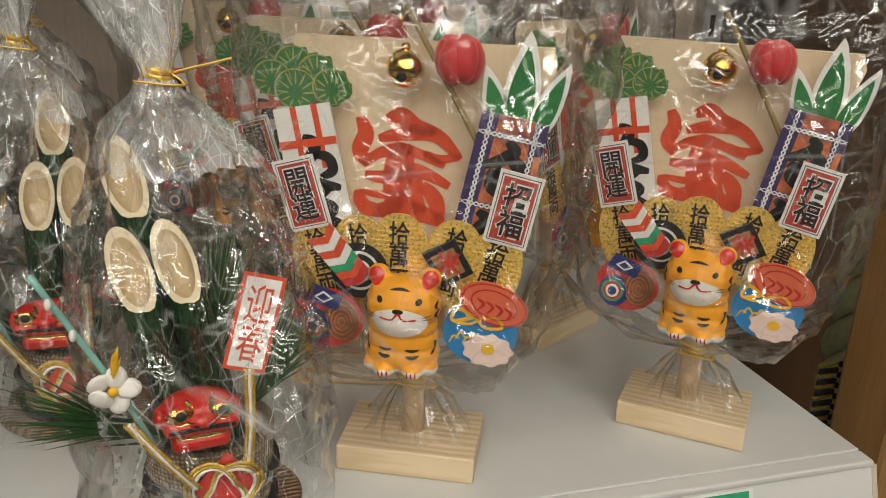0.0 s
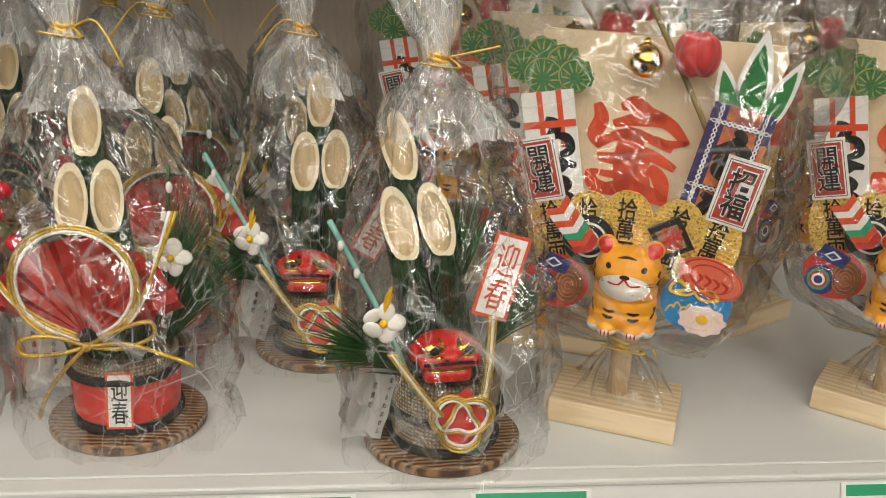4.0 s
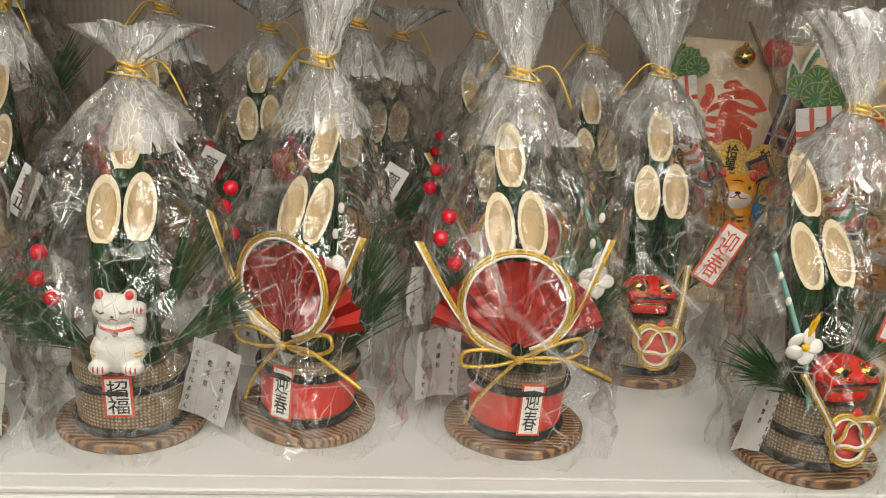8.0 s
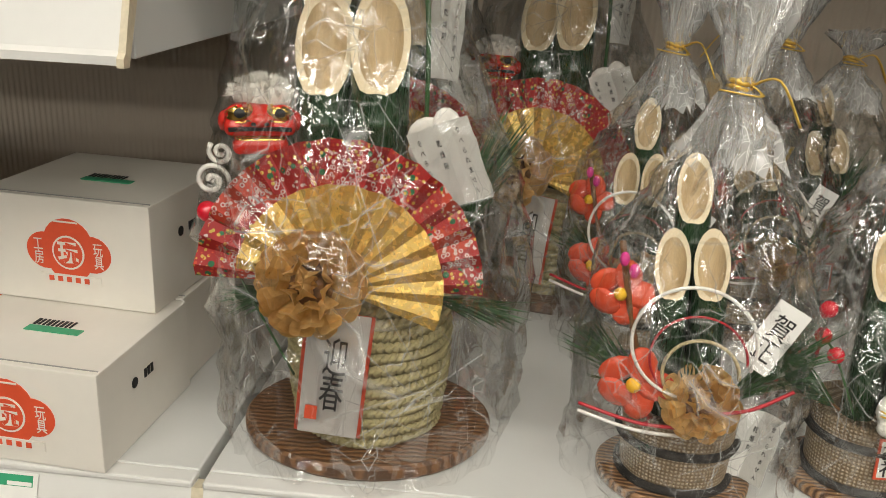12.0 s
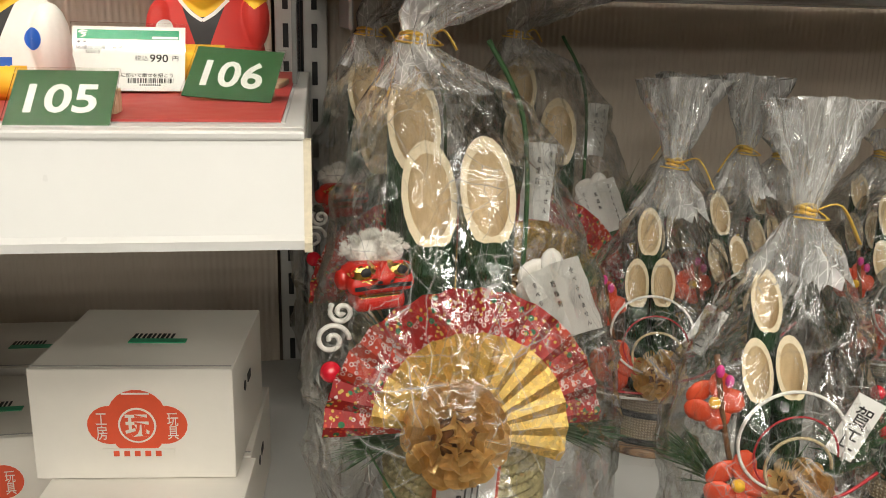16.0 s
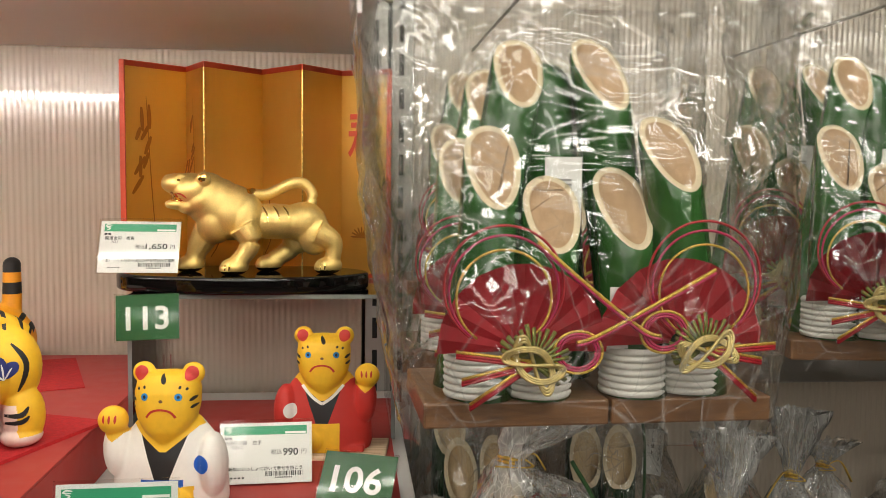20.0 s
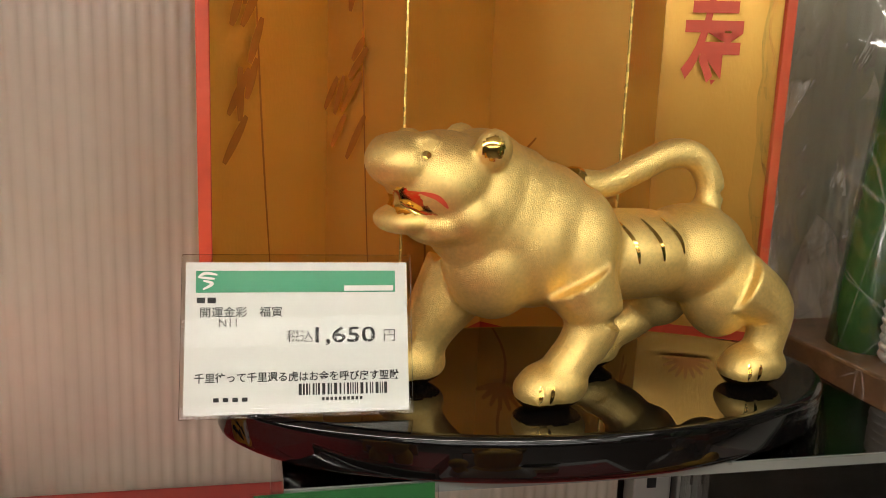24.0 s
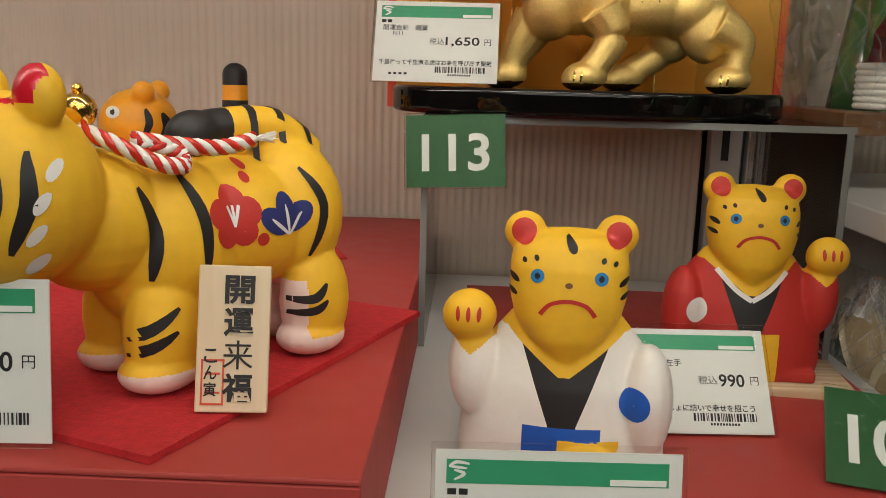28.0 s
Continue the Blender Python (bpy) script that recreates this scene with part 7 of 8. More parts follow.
NOTE990 = "新年にいっしょに紡いで幸せを招こう"
price_card(pose(-0.8690, 0.4470, 0.2535, -35, 0, 3), "990", "開運招き寅　左手", "G22-S", NOTE990)
price_card(pose(-0.9300, 0.3350, 0.2535, -8, 0, 2), "990", "開運招き寅　右手", "G22-S", "福がやってきますように")
price_card(pose(-0.9718, 0.5590, 0.3745, -21, 0, -2), "1,650", "開運金彩　福寅", "N11", "千里往って千里還る虎はお金を呼び戻す聖獣")
price_card(pose(-1.0800, 0.3385, 0.2895, -6, 0, 4), "880", "開運来福　こん寅", "T1", "家内安全のお守りに", 0.060, 0.0425)
number_card(pose(-0.9598, 0.5370, 0.3290, -10, -3, -4), "113")
number_card(pose(-0.8700, 0.3170, 0.2505, -54, 0, 1), "105", w=0.0405, h=0.0345)
number_card(pose(-0.8150, 0.4060, 0.2535, -48, 3, -12), "106", h=0.036)
card_block(-0.8690, 0.4640, 0.2531, 3)
card_block(-0.9300, 0.3420, 0.2531, 2)
card_block(-0.8680, 0.3500, 0.2531, 1)
card_block(-0.8085, 0.4370, 0.2531, -12)

# acrylic riser with the gold tiger
t = thing("acrylic_riser", "clear acrylic riser table carrying the gold tiger", "riser", m=pose(0, 0, 0))
for nm, c, s in (("top", (-0.879, 0.618, 0.3595), (0.194, 0.145, 0.003)), ("leg", (-0.9745, 0.618, 0.305), (0.003, 0.145, 0.106)), ("leg", (-0.7845, 0.618, 0.305), (0.003, 0.145, 0.106))):
    ob = part(nm, boxed(c, s, 0, 0.0003), ACRYL, t, "clear acrylic sheet", False)
    ob.visible_shadow = False
part("edge", boxed((-0.879, 0.5455, 0.3595), (0.194, 0.0008, 0.003)), EDGE, t, "frosted front edge", False)
for x in (-0.9745, -0.7845):
    part("edge", boxed((x, 0.5455, 0.305), (0.003, 0.0008, 0.106)), EDGE, t, "frosted front edge", False)
bm = lathe([(0.0, 0.0), (0.0925, 0.0), (0.0935, 0.0001), (0.0952, 0.0012), (0.0955, 0.0025), (0.0955, 0.0102), (0.0952, 0.0115), (0.0938, 0.0125), (0.0930, 0.0127), (0.0900, 0.0127), (0.0, 0.0127)], 72, sy=0.52, c=(-0.898, 0.588, 0.3612))
tagged(link_mesh("lacquer_plate", bm, LACQ), "oval black lacquered stand under the gold tiger", "stand")


def gold_tiger(m):
    """A walking tiger, head raised and mouth open, tail laid along its back: one cast skin."""
    bm = bmesh.new()
    for c, r in (((-0.0450, -0.003, 0.0575), (0.0150, 0.0145, 0.0118)), ((-0.0395, -0.003, 0.0500), (0.0115, 0.0140, 0.0098)), ((-0.0560, -0.004, 0.0618), (0.0098, 0.0108, 0.0070)), ((-0.0600, -0.004, 0.0635), (0.0048, 0.0080, 0.0046)),
                 ((-0.0555, -0.004, 0.0478), (0.0078, 0.0088, 0.0036)), ((-0.0455, -0.003, 0.0470), (0.0100, 0.0115, 0.0062)), ((-0.0330, -0.001, 0.0515), (0.0170, 0.0150, 0.0182)), ((-0.0250, 0.000, 0.0470), (0.0180, 0.0160, 0.0190)),
                 ((-0.0165, 0.000, 0.0425), (0.0210, 0.0175, 0.0195)), ((-0.0280, 0.000, 0.0370), (0.0140, 0.0150, 0.0165)), ((-0.0060, -0.004, 0.0390), (0.0135, 0.0150, 0.0175)), ((0.0140, 0.000, 0.0362), (0.0320, 0.0150, 0.0125)),
                 ((0.0360, 0.000, 0.0360), (0.0180, 0.0162, 0.0138)), ((0.0440, -0.006, 0.0275), (0.0125, 0.0105, 0.0150)), ((0.0330, 0.008, 0.0270), (0.0120, 0.0095, 0.0145))):
        ball(bm, c, r, seg=22)
    for k in (-1, 1):
        ball(bm, (-0.0355, k * 0.0115 - 0.003, 0.0655), (0.0052, 0.0034, 0.0050), seg=14)
        ball(bm, (-0.0520, k * 0.0070 - 0.003, 0.0672), (0.0036, 0.0034, 0.0020), seg=10)
    legs = (((-0.0080, -0.012, 0.0330), (-0.0030, -0.0135, 0.0215), (-0.0125, -0.0140, 0.0080), 0.0072), ((-0.0330, 0.010, 0.0300), (-0.0400, 0.0120, 0.0180), (-0.0440, 0.0125, 0.0080), 0.0078),
            ((0.0460, -0.011, 0.0290), (0.0575, -0.0125, 0.0215), (0.0560, -0.0125, 0.0080), 0.0066), ((0.0320, 0.011, 0.0280), (0.0270, 0.0125, 0.0160), (0.0140, 0.0130, 0.0080), 0.0070))
    for a, b, c, r in legs:
        tube(curve([a, b, c], 6), [r * 1.5 - r * 0.6 * min(1, i / 9) for i in range(13)], 12, bm)
        ball(bm, (c[0] - 0.0020, c[1], 0.0060), (0.0104, 0.0082, 0.0062), seg=16)
        ball(bm, (c[0] - 0.0075, c[1], 0.0046), (0.0056, 0.0076, 0.0046), seg=14)
    tube(curve([(0.0390, 0.001, 0.0430), (0.0435, 0.002, 0.0535), (0.0385, 0.003, 0.0618), (0.0300, 0.004, 0.0632), (0.0200, 0.005, 0.0592), (0.0090, 0.006, 0.0545), (0.0000, 0.006, 0.0550)], 6), 0.0042, 12, bm)
    ball(bm, (-0.0012, 0.006, 0.0560), (0.0048, 0.0045, 0.0036), seg=12)
    bm = fused(bm, 0.0008, 7)
    for f in bm.faces:
        q = f.calc_center_median()
        mouth = -0.0590 < q.x < -0.0440 and 0.0500 < q.z < 0.0562 - 0.10 * (q.x + 0.059) and abs(q.y + 0.004) < 0.0095
        if mouth or math.dist((q.x, q.z), (-0.0022, 0.0585)) < 0.0034 or q.z < 0.0030:
            f.material_index = 1
        elif abs(abs(q.y + 0.003) - 0.0120) < 0.0042 and math.dist((q.x, q.z), (-0.0368, 0.0660)) < 0.0028 and q.y < -0.010:
            f.material_index = 1
    p = Painter(bm, (0, 0, 0), (1, 0, 0), (0, 0, 1), 0.00015)
    for x, l in ((0.0055, 0.0105), (0.0135, 0.0100), (0.0205, 0.0085)):
        p.stroke([(x, 0.0470), (x + 0.0032, 0.0470 - l * 0.5), (x + 0.0040, 0.0470 - l)], 0.0013, 1)
    for a, b, c, r in legs[:1] + legs[2:3]:
        for dx in (-0.0085, -0.0055):
            p.stroke([(c[0] + dx, 0.0078), (c[0] + dx - 0.0006, 0.0035)], 0.0011, 1)
    p.spot(-0.0530, 0.0640, 0.0012, 0.0009, 1)
    p.stroke([(-0.0545, 0.0555), (-0.0505, 0.0545), (-0.0475, 0.0520)], 0.0012, 2)
    bm.transform(m)
    return tagged(link_mesh("gold_tiger", bm, [GOLDBODY, GOLDSHINY, ORED]), "satin gold walking tiger with an open mouth", "figurine")


gold_tiger(pose(-0.8895, 0.5770, 0.3737, 0, 0, 8) @ Matrix.Diagonal((1.02, 1.04, 1.09, 1)))

# gold folding screen
t = thing("folding_screen", "gold folding screen edged in red behind the tiger", "screen")
PANELM = mat("screen_gold", (0.96, 0.60, 0.13), 0.30, 0.55, colour2=(0.90, 0.50, 0.09), vscale=7, stretch=(1, 1, 0.4), bump=0.25, bscale=900)
FOLDS = [(-0.9995, 0.6285), (-0.9562, 0.6700), (-0.9345, 0.6285), (-0.8928, 0.6740), (-0.8565, 0.6310), (-0.8250, 0.6690), (-0.7835, 0.6480)]
for i in range(6):
    (x0, ya), (x1, yb) = FOLDS[i], FOLDS[i + 1]
    z0, z1 = 0.3612, 0.5385
    bm = grid([[(x0 + (x1 - x0) * k / 3, ya + (yb - ya) * k / 3, z) for k in range(4)] for z in (z0, (z0 + z1) / 2, z1)])
    bmesh.ops.solidify(bm, geom=bm.faces[:], thickness=0.0012)
    pl = part("panel", bm, PANELM, t, "gold panel", False)
    for za, zb in ((z1 - 0.0040, z1 + 0.0006), (z0, z0 + 0.0040)):
        bm = grid([[(x0, ya - 0.0010, z), (x1, yb - 0.0010, z)] for z in (za, zb)])
        bmesh.ops.solidify(bm, geom=bm.faces[:], thickness=0.002)
        part("red_edge", bm, ORED, pl, "red paper edging", False)
    if i in (0, 5):
        xe, ye = (x0, ya) if i == 0 else (x1, yb)
        part("red_edge", boxed((xe + (0.0015 if i == 0 else -0.0015), ye - 0.001, (z0 + z1) / 2), (0.0042, 0.0025, z1 - z0), 0, 0.0004), ORED, pl, "red paper edging", False)
    if i in (2, 4):
        part("fold_line", boxed((x0, ya - 0.0012, (z0 + z1) / 2), (0.0007, 0.0007, z1 - z0 - 0.010)), FANGOLD, pl, "pale line along the fold", False)
    bm = bmesh.new()
    rng = random.Random(i)
    ang = math.atan2(yb - ya, x1 - x0)
    if i in (0, 1):
        for k in range(9):
            a, l = radians(-110 + rng.uniform(-28, 28)), rng.uniform(0.010, 0.020)
            sx, sz = rng.uniform(0.008, 0.028), rng.uniform(0.085, 0.150)
            brush_mark(bm, [([(sx, sz), (sx + l * 0.5 * math.cos(a), sz + l * 0.5 * math.sin(a)), (sx + l * math.cos(a), sz + l * math.sin(a))], 0.0030)], -0.0012, 0)
        brush_mark(bm, [([(0.030, 0.03), (0.026, 0.08), (0.022, 0.15)], 0.0008)], -0.0012, 0)
    elif i in (2, 3):
        for k in range(7):
            a = radians(20 + k * 22)
            brush_mark(bm, [([(0.012, 0.045), (0.012 + 0.006 * math.cos(a), 0.045 + 0.005 * math.sin(a)), (0.012 + 0.013 * math.cos(a), 0.045 + 0.011 * math.sin(a))], 0.0022)], -0.0012, 0)
        brush_mark(bm, [([(0.005, 0.02), (0.014, 0.035), (0.012, 0.065), (0.022, 0.08)], 0.0012)], -0.0012, 0)
    elif i == 4:
        for k in range(8):
            a = radians(rng.uniform(0, 360))
            brush_mark(bm, [([(0.020, 0.04), (0.020 + 0.010 * math.cos(a), 0.04 + 0.012 * math.sin(a))], 0.0032)], -0.0012, 0)
    else:
        text_into(bm, "寿", 0.04, (0.018, -0.0014, 0.122), 1, bold=0.0006, fit=(0.022, 0.046))
        for k in range(9):
            a = radians(k * 22)
            brush_mark(bm, [([(0.020, 0.035), (0.020 + 0.010 * math.cos(a), 0.035 + 0.009 * math.sin(a))], 0.0014)], -0.0012, 0)
    bm.transform(Matrix.Translation((x0, ya - 0.0010, z0)) @ Matrix.Rotation(ang, 4, "Z"))
    part("painting", bm, [mat("old_gold_paint", (0.55, 0.22, 0.035), 0.4, 0.6) if "old_gold_paint" not in bpy.data.materials else bpy.data.materials["old_gold_paint"], ORED], pl, "brushed pattern in darker gold", False)

# red box with the papier-mache tigers
t = thing("red_box", "low red cardboard box used as a display step", "box")
part("top_panel", boxed((-1.166, 0.5155, 0.28705), (0.380, 0.365, 0.0017), 0, 0.0006), REDBOX, t, "red card top", False)
for nm, c, sz in (("front_panel", (-1.166, 0.3338, 0.2690), (0.3795, 0.0016, 0.0338)), ("back_panel", (-1.166, 0.6972, 0.2690), (0.3795, 0.0016, 0.0338)), ("side_panel", (-0.9770, 0.5155, 0.2690), (0.0016, 0.3610, 0.0338)), ("side_panel", (-1.3550, 0.5155, 0.2690), (0.0016, 0.3610, 0.0338))):
    part(nm, boxed(c, sz, 0, 0.0004), REDBOX, t, "red card side", False)
bm = bmesh.new()
o = [(-0.971, 0.4702), (-1.026, 0.336), (-1.165, 0.392), (-1.110, 0.527)]
lo, hi = [bm.verts.new((x, y, 0.2881)) for x, y in o], [bm.verts.new((x, y, 0.2902)) for x, y in o]
bm.faces.new(lo)
bm.faces.new(hi)
for i in range(4):
    bm.faces.new((lo[i], lo[(i + 1) % 4], hi[(i + 1) % 4], hi[i]))
bmesh.ops.recalc_face_normals(bm, faces=bm.faces[:])
tagged(link_mesh("felt_mat", bm, FELT, None, "", False), "bright red felt mat under the papier-mache tiger", "mat")


def paper_tiger(m, s=1.0):
    bm = bmesh.new()
    ball(bm, (-0.018, 0, 0.041), (0.024, 0.0225, 0.0265), seg=22)
    ball(bm, (0.006, 0, 0.044), (0.030, 0.0205, 0.0215), seg=22)
    ball(bm, (0.026, 0, 0.046), (0.019, 0.0205, 0.0250), seg=22)
    for x in (-0.025, 0.029):
        for k in (-1, 1):
            ball(bm, (x, k * 0.0125, 0.018), (0.0125, 0.0100, 0.0190), seg=16)
            ball(bm, (x - 0.002, k * 0.0130, 0.0062), (0.0125, 0.0100, 0.0064), seg=16)
    ball(bm, (-0.040, -0.002, 0.050), (0.0200, 0.0190, 0.0200), seg=18)
    ball(bm, (-0.064, -0.004, 0.060), (0.0250, 0.0275, 0.0255), seg=22)
    ball(bm, (-0.079, -0.006, 0.050), (0.0150, 0.0190, 0.0130), seg=18)
    for k in (-1, 1):
        ball(bm, (-0.059, k * 0.0180 - 0.002, 0.0840), (0.0060, 0.0080, 0.0085), seg=14)
    tube(curve([(0.036, 0, 0.064), (0.022, 0.002, 0.0735), (0.004, 0.004, 0.0735), (-0.004, 0.004, 0.0715)], 6), 0.0065, 12, bm)
    ball(bm, (-0.004, 0.004, 0.0720), (0.0095, 0.0075, 0.0075), seg=14)
    bm = fused(bm, 0.0008, 7)
    for f in bm.faces:
        q = f.calc_center_median()
        if q.z < 0.0075 or (q.z < 0.026 and -0.016 < q.x < 0.021) or (abs(q.y) < 0.010 and q.z < 0.024 and -0.03 < q.x < 0.03):
            f.material_index = 1
        if q.z > 0.0655 and -0.016 < q.x < 0.006 and q.y > -0.006:
            f.material_index = 2
        if abs(abs(q.y + 0.002) - 0.018) < 0.006 and q.z > 0.0825 and q.x < -0.059:
            f.material_index = 3
    p = Painter(bm, (-0.013, 0, 0), (1, 0, 0), (0, 0, 1), 0.0003)
    for pts, w in (([(-0.021, 0.060), (-0.017, 0.048), (-0.018, 0.034)], 0.0040), ([(-0.007, 0.063), (-0.003, 0.050), (-0.003, 0.034)], 0.0040), ([(0.034, 0.062), (0.040, 0.050), (0.036, 0.034)], 0.0036),
                   ([(-0.012, 0.026), (-0.022, 0.0195), (-0.032, 0.0180)], 0.0034), ([(-0.013, 0.0195), (-0.022, 0.0145), (-0.031, 0.0135)], 0.0034), ([(0.040, 0.025), (0.036, 0.0205), (0.029, 0.0205)], 0.0030), ([(0.040, 0.0195), (0.036, 0.0165), (0.029, 0.0160)], 0.0028)):
        p.stroke(pts, w, 2)
    for a in range(5):
        q = radians(90 + a * 72)
        p.spot(0.0080 + 0.0050 * math.cos(q), 0.0490 + 0.0050 * math.sin(q), 0.0044, 0.0044, 4, n=14)
    p.off = 0.00055
    for dx in (-0.002, 0.0, 0.002):
        p.stroke([(0.0080, 0.0465), (0.0080 + dx, 0.0525)], 0.0009, 5, False)
    p.off = 0.0003
    for dx, dz, r in ((0.0150, 0.0600, 0.0016), (0.0165, 0.0635, 0.0015), (0.0170, 0.0420, 0.0020)):
        p.spot(dx, dz, r, r, 4)
    for a in (150, 95, 40):
        q = radians(a)
        p.spot(0.0265 + 0.0056 * math.cos(q), 0.0440 + 0.0056 * math.sin(q), 0.0058, 0.0038, 6, a)
    p.off = 0.00055
    for a in (150, 95, 40):
        q = radians(a)
        p.stroke([(0.0265, 0.0425), (0.0265 + 0.0075 * math.cos(q), 0.0440 + 0.0075 * math.sin(q))], 0.0012, 5)
    p = Painter(bm, (-0.064, 0, 0.060), (0.72, -0.69, 0), (0, 0, 1), 0.0003)
    for sx, mi, w in ((0.012, 2, 0.0028), (0.018, 2, 0.0034)):
        p.stroke([(sx, 0.012), (sx + 0.001, 0.0), (sx - 0.004, -0.012)], w, mi)
    for k in range(4):
        p.stroke([(0.0235 - k * 0.001, 0.010 - k * 0.0075), (0.0225 - k * 0.0025, 0.005 - k * 0.0075)], 0.0024, 5)
    for sx in (-0.008, 0.004):
        p.spot(sx, 0.004, 0.004, 0.003, 5)
        p.spot(sx, 0.004, 0.0016, 0.0018, 2)
    p = Painter(bm, (0, 0, 0), (1, 0, 0), (0, 1, 0), 0.0003)
    for x in (0.012, 0.022, 0.032):
        p.stroke([(x, -0.007), (x + 0.001, 0.0), (x, 0.007)], 0.0030, 2)
    bm.transform(m @ Matrix.Diagonal((s, s, s, 1)))
    return link_mesh("papier_mache_tiger", bm, [YELLOW, PINKW, INK, BERRY, BRED, PAPER, NAVY, ORANGE])


tagged(paper_tiger(pose(-1.0300, 0.4060, 0.2903, 0, 0, 48), 0.97), "yellow papier-mache tiger with painted flowers and a rope collar", "figurine")
# rope collar with bell
t = thing("rope_collar", "red and white twisted rope collar with a gold bell", "rope", m=pose(-1.0450, 0.3960, 0.2903, 0, 0, 48))
main = curve([(-0.024, -0.004, 0.0730), (-0.020, -0.016, 0.0700), (-0.008, -0.021, 0.0640), (-0.001, -0.021, 0.0635), (-0.002, -0.018, 0.0670), (-0.012, -0.014, 0.0700), (-0.002, -0.017, 0.0685), (0.012, -0.017, 0.0672), (0.024, -0.016, 0.0690)], 10)
for k in range(4):
    pts = []
    for i, q in enumerate(main):
        a = i * 0.75 + TAU * k / 4
        pts.append((q.x + 0.0013 * math.cos(a) * 0.5, q.y + 0.0013 * math.cos(a), q.z + 0.0013 * math.sin(a)))
    part("strand", tube(pts, 0.00125, 6), REDPAINT if k % 2 else WHITEC, t, "red strand" if k % 2 else "white strand")
bm = needles_into(bmesh.new(), (0.024, -0.016, 0.069), (1, 0, 0.1), 40, 0.007, 0.25, random.Random(3), 0.0006)
part("tassel", bm, WHITEC, t, "white frayed rope end", False)
bm = ball(bmesh.new(), (-0.023, -0.006, 0.0775), 0.0048, 0, 16)
ball(bm, (-0.023, -0.006, 0.0830), 0.0016, 0, 8)
part("bell", bm, GOLDSHINY, t, "small gold bell")
# wooden plaque
mm = pose(-1.0145, 0.3640, 0.2903, -14, 1.5, 8)
t = thing("wooden_plaque", "small pale wooden plaque with black brushed characters", "plaque", m=mm)
part("board", boxed((0, 0, 0.0195), (0.0188, 0.0024, 0.0388), 0, 0.0004), PINEUP, t, "pale wood", False)
for k, ch in enumerate("開運来福"):
    part("character", text_into(bmesh.new(), ch, 0.008, (0.0014, -0.0014, 0.0325 - k * 0.0086), 0, fit=(0.0078, 0.0076), bold=0.0 if ch == "来" else 0.00022), INK, t, "black brushed character", False)
for k, ch in enumerate("こん寅"):
    part("character", text_into(bmesh.new(), ch, 0.004, (-0.0056, -0.0014, 0.0150 - k * 0.0044), 0, fit=(0.0034, 0.0037), bold=0.00006), INK, t, "small black brushed character", False)
bm = bmesh.new()
for x0, x1, z0, z1 in ((-0.0080, -0.0020, 0.0020, 0.0026), (-0.0080, -0.0020, 0.0135, 0.0141), (-0.0080, -0.0075, 0.0020, 0.0141), (-0.0025, -0.0020, 0.0020, 0.0141), (-0.007, -0.003, 0.005, 0.0056), (-0.007, -0.003, 0.010, 0.0106)):
    plate(bm, [(x0, z0), (x1, z0), (x1, z1), (x0, z1)], 0.0001, 0, -0.00125)
part("seal", bm, ORED, t, "red stamped seal", False)


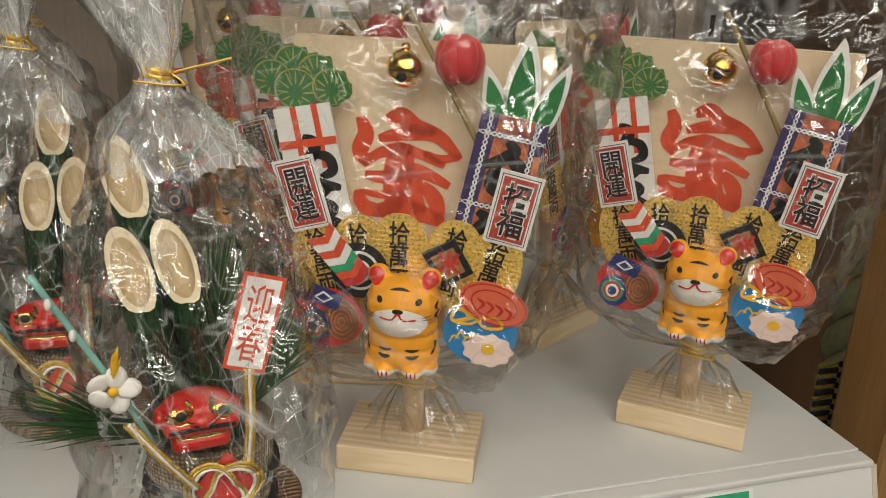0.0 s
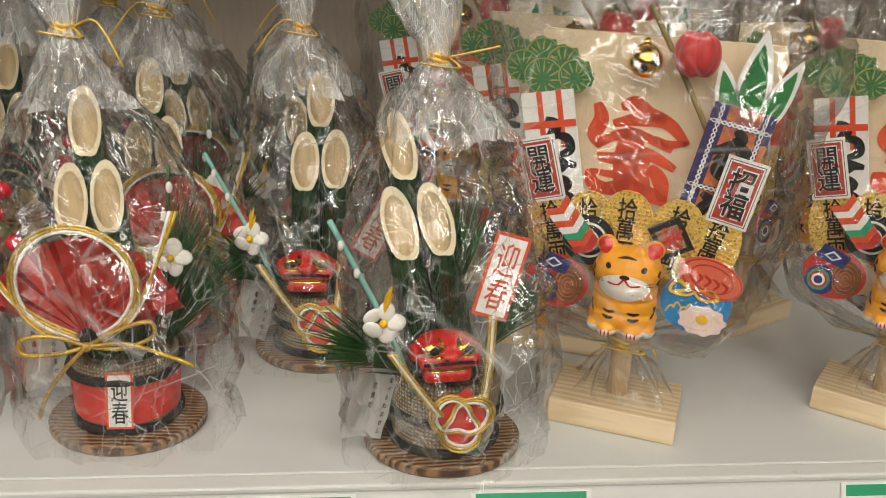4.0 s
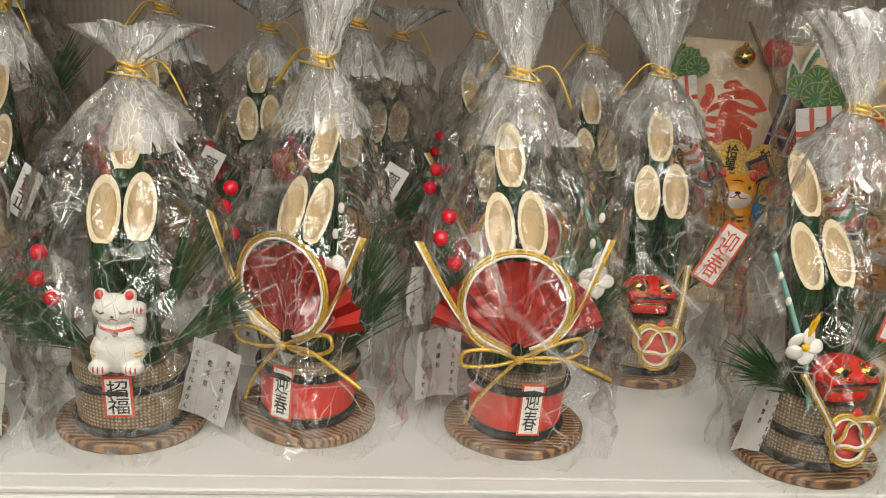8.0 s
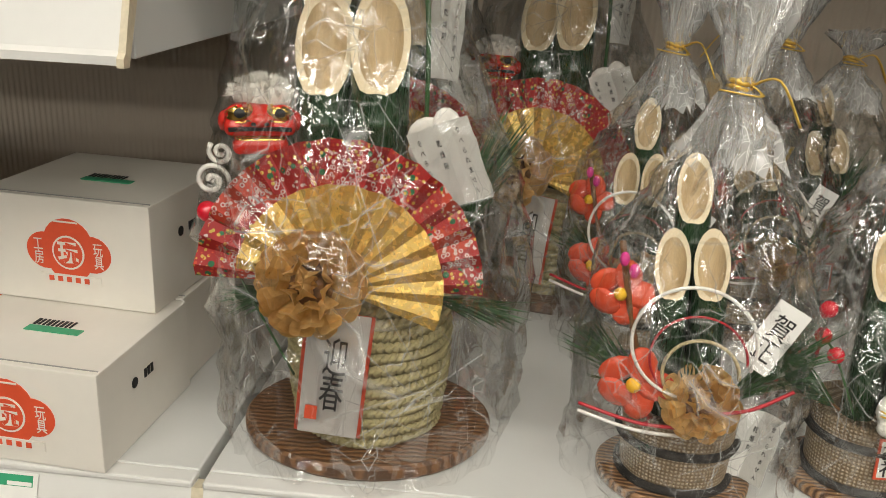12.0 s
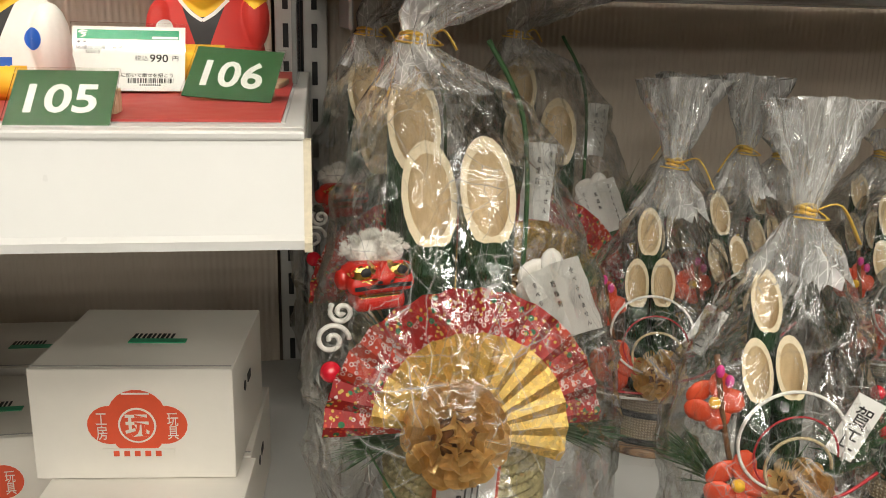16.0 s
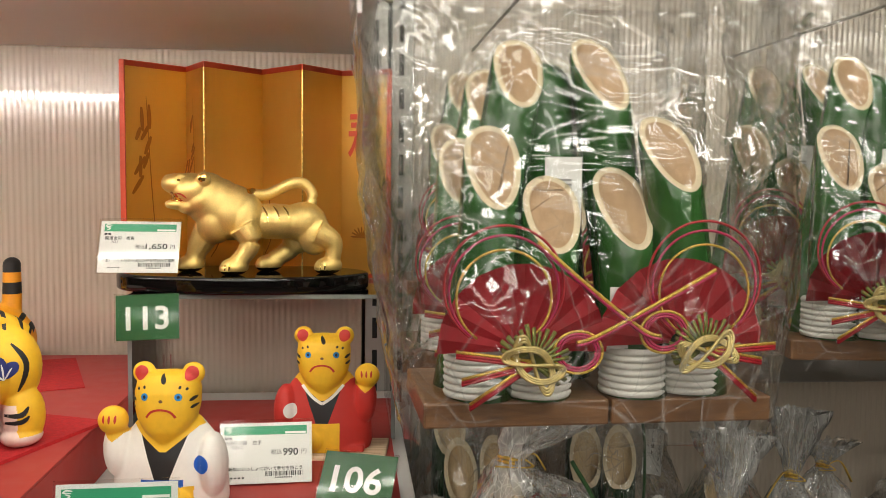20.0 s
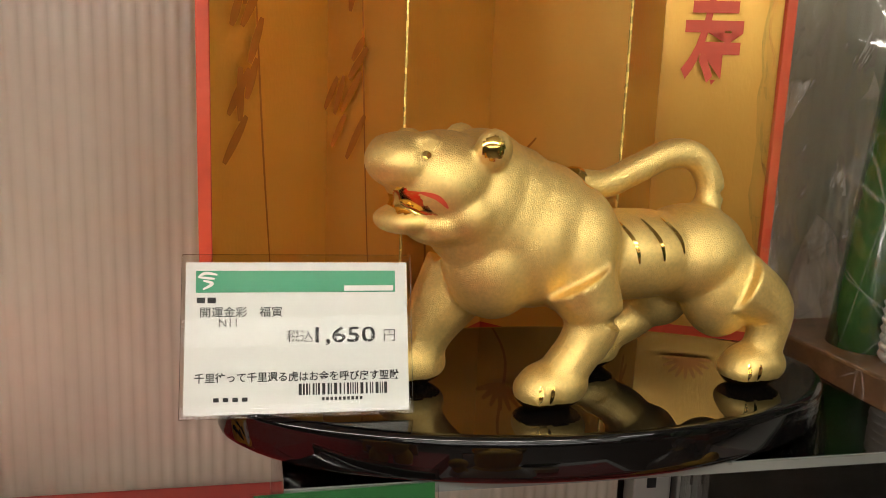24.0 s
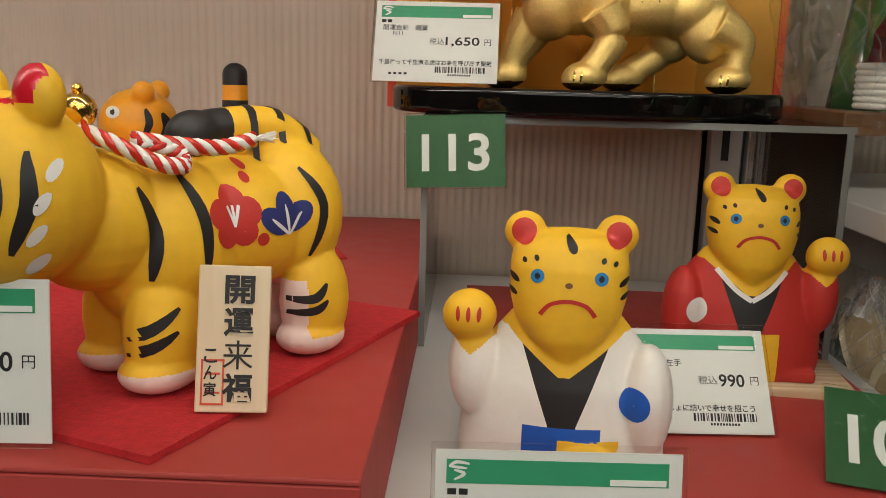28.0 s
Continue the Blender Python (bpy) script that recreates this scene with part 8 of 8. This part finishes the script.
def barrel_tiger(m):
    """The orange tiger behind, with a ringed tail and a flower medallion."""
    bm = bmesh.new()
    ball(bm, (0, 0, 0.030), (0.033, 0.024, 0.029), seg=22)
    ball(bm, (-0.034, -0.003, 0.062), (0.020, 0.019, 0.018), seg=20)
    ball(bm, (-0.022, 0, 0.046), (0.020, 0.018, 0.020), seg=18)
    for k in (-1, 1):
        ball(bm, (-0.028, k * 0.014, 0.078), (0.006, 0.006, 0.006), seg=12)
        for x in (-0.018, 0.020):
            ball(bm, (x, k * 0.014, 0.007), (0.010, 0.009, 0.0085), seg=12)
    tube([(0.014, 0.004, 0.045), (0.014, 0.006, 0.065), (0.014, 0.007, 0.088)], [0.0072, 0.0072, 0.0066], 14, bm)
    ball(bm, (0.014, 0.007, 0.088), (0.0068, 0.0068, 0.0062), seg=14)
    bm = fused(bm, 0.0013, 3)
    for f in bm.faces:
        q = f.calc_center_median()
        if q.z > 0.060 and q.x > 0.002 and (q.z > 0.083 or 0.066 < q.z < 0.0745):
            f.material_index = 1
    p = Painter(bm, (0, 0, 0), (1, 0, 0), (0, 0, 1), 0.0003)
    p.spot(0.004, 0.033, 0.0165, 0.0175, 5, n=26)
    p.off = 0.0006
    p.spot(0.004, 0.033, 0.0145, 0.0155, 2, n=26)
    p.off = 0.0009
    for a in range(5):
        q = radians(90 + a * 72)
        p.spot(0.003 + 0.0026 * math.cos(q), 0.0390 + 0.0026 * math.sin(q), 0.0026, 0.0026, 3, n=10)
    for a, mi in ((200, 4), (235, 6), (270, 6), (305, 6), (340, 4)):
        q = radians(a)
        p.stroke([(0.003 + 0.003 * math.cos(q), 0.032 + 0.003 * math.sin(q)), (0.003 + 0.010 * math.cos(q), 0.032 + 0.010 * math.sin(q))], 0.0022, mi)
    p.off = 0.0003
    for x, z, l in ((0.020, 0.045, 0.012), (0.026, 0.042, 0.012), (-0.026, 0.070, 0.014), (-0.019, 0.068, 0.014), (0.025, 0.018, 0.008)):
        p.stroke([(x, z), (x + 0.002, z - l * 0.5), (x - 0.001, z - l)], 0.0034, 1)
    p.spot(-0.042, 0.068, 0.004, 0.003, 2)
    p.spot(-0.042, 0.068, 0.0014, 0.0016, 1)
    p = Painter(bm, (0, 0, 0), (1, 0, 0), (0, 1, 0), 0.0003)
    for x in (-0.006, 0.001, 0.023, 0.029):
        p.stroke([(x, -0.014), (x + 0.001, -0.004), (x, 0.008)], 0.0030, 1)
    bm.transform(m)
    return tagged(link_mesh("barrel_tiger", bm, [ORANGE, INK, PAPER, BRED, BLUE, GOLD, LEAF]), "orange painted tiger with a ringed tail and flower medallion", "figurine")


barrel_tiger(pose(-1.0930, 0.6050, 0.2881, 0, 0, 4))
tagged(link_mesh("felt_mat", boxed((-1.09, 0.605, 0.2884), (0.12, 0.12, 0.0006), 20), FELT, None, "", False), "bright red felt mat under the orange tiger", "mat")

# printed tickets in the rails
for x, y, z in ((0.171, 0.329, 0.0), (-0.020, 0.329, 0.0), (-0.135, 0.329, 0.0), (-0.235, 0.329, 0.0), (-0.345, 0.329, 0.0), (-0.455, 0.329, 0.0), (-0.60, 0.329, 0.0), (-0.88, 0.329, 0.0), (-1.0, 0.329, 0.0)):
    tk = thing("shelf_ticket", "white shelf ticket with a green band in the price rail", "ticket", "shelf tickets", m=pose(x, y - 0.0056, z - 0.0048, -20, 0, 0))
    part("card", plate(bmesh.new(), [(-0.030, -0.028), (0.030, -0.028), (0.030, 0.0), (-0.030, 0.0)], 0.0004), PAPER, tk, "white card", False)
    bm = plate(bmesh.new(), [(-0.0275, -0.0070), (0.0275, -0.0070), (0.0275, -0.0012), (-0.0275, -0.0012)], 0.0002, 0, -0.0004)
    plate(bm, [(0.014, -0.0066), (0.027, -0.0066), (0.027, -0.0046), (0.014, -0.0046)], 0.0002, 1, -0.0006)
    part("green_band", bm, [CARDG, PAPER], tk, "green band", False)


# ---- the neighbouring display at the end of the shelf ----
DARKW = mat("dark_brown_wood", (0.085, 0.045, 0.020), 0.45, colour2=(0.040, 0.020, 0.009), stretch=(5, 5, 0.5), vscale=9, bump=0.1, bscale=60)
POSTW = mat("brown_post_wood", (0.36, 0.20, 0.075), 0.4, colour2=(0.22, 0.11, 0.035), stretch=(9, 9, 0.5), vscale=12, bump=0.1, bscale=80, coat=0.3)
RUSH = mat("green_straw", (0.34, 0.33, 0.19), 0.85, colour2=(0.20, 0.21, 0.11), stretch=(1, 1, 1), vscale=160, bump=0.5, bscale=500)
t = thing("display_stand", "dark brown wooden stand beside the end of the shelf", "stand")
part("back_board", boxed((0.62, 0.63, -0.10), (0.42, 0.03, 1.78), 0, 0.002), DARKW, t, "dark brown board", False)
part("ledge", boxed((0.50, 0.52, -0.20), (0.30, 0.24, 0.02), 0, 0.002), POSTW, t, "brown wooden ledge", False)
part("post", boxed((0.376, 0.405, -0.10), (0.062, 0.05, 1.78), 0, 0.004), POSTW, t, "glossy brown wooden post", False)
t = thing("straw_rope", "twisted greenish straw rope hanging behind the brown post", "rope")
for k in range(3):
    pts = [(0.428 + 0.012 * math.cos(a + TAU * k / 3), 0.505 + 0.012 * math.sin(a + TAU * k / 3), -0.19 + 0.0145 * a) for a in np.linspace(0, 18, 70)]
    part("strand", tube(pts, 0.0115, 10), RUSH, t, "thick twist of greenish straw")
t = thing("woven_mat", "black and gold woven straw piece below the rope", "mat")
for k in range(18):
    for q in range(5):
        s = boxed((0.358 + q * 0.016, 0.452 + 0.0015 * ((k + q) % 2), -0.088 + k * 0.0042), (0.0155, 0.002, 0.0016 if (k + q) % 2 else 0.0038), 0, 0.0004)
        part("strip", s, GOLDCORD if (k + q) % 2 else BAND, t, "", False)
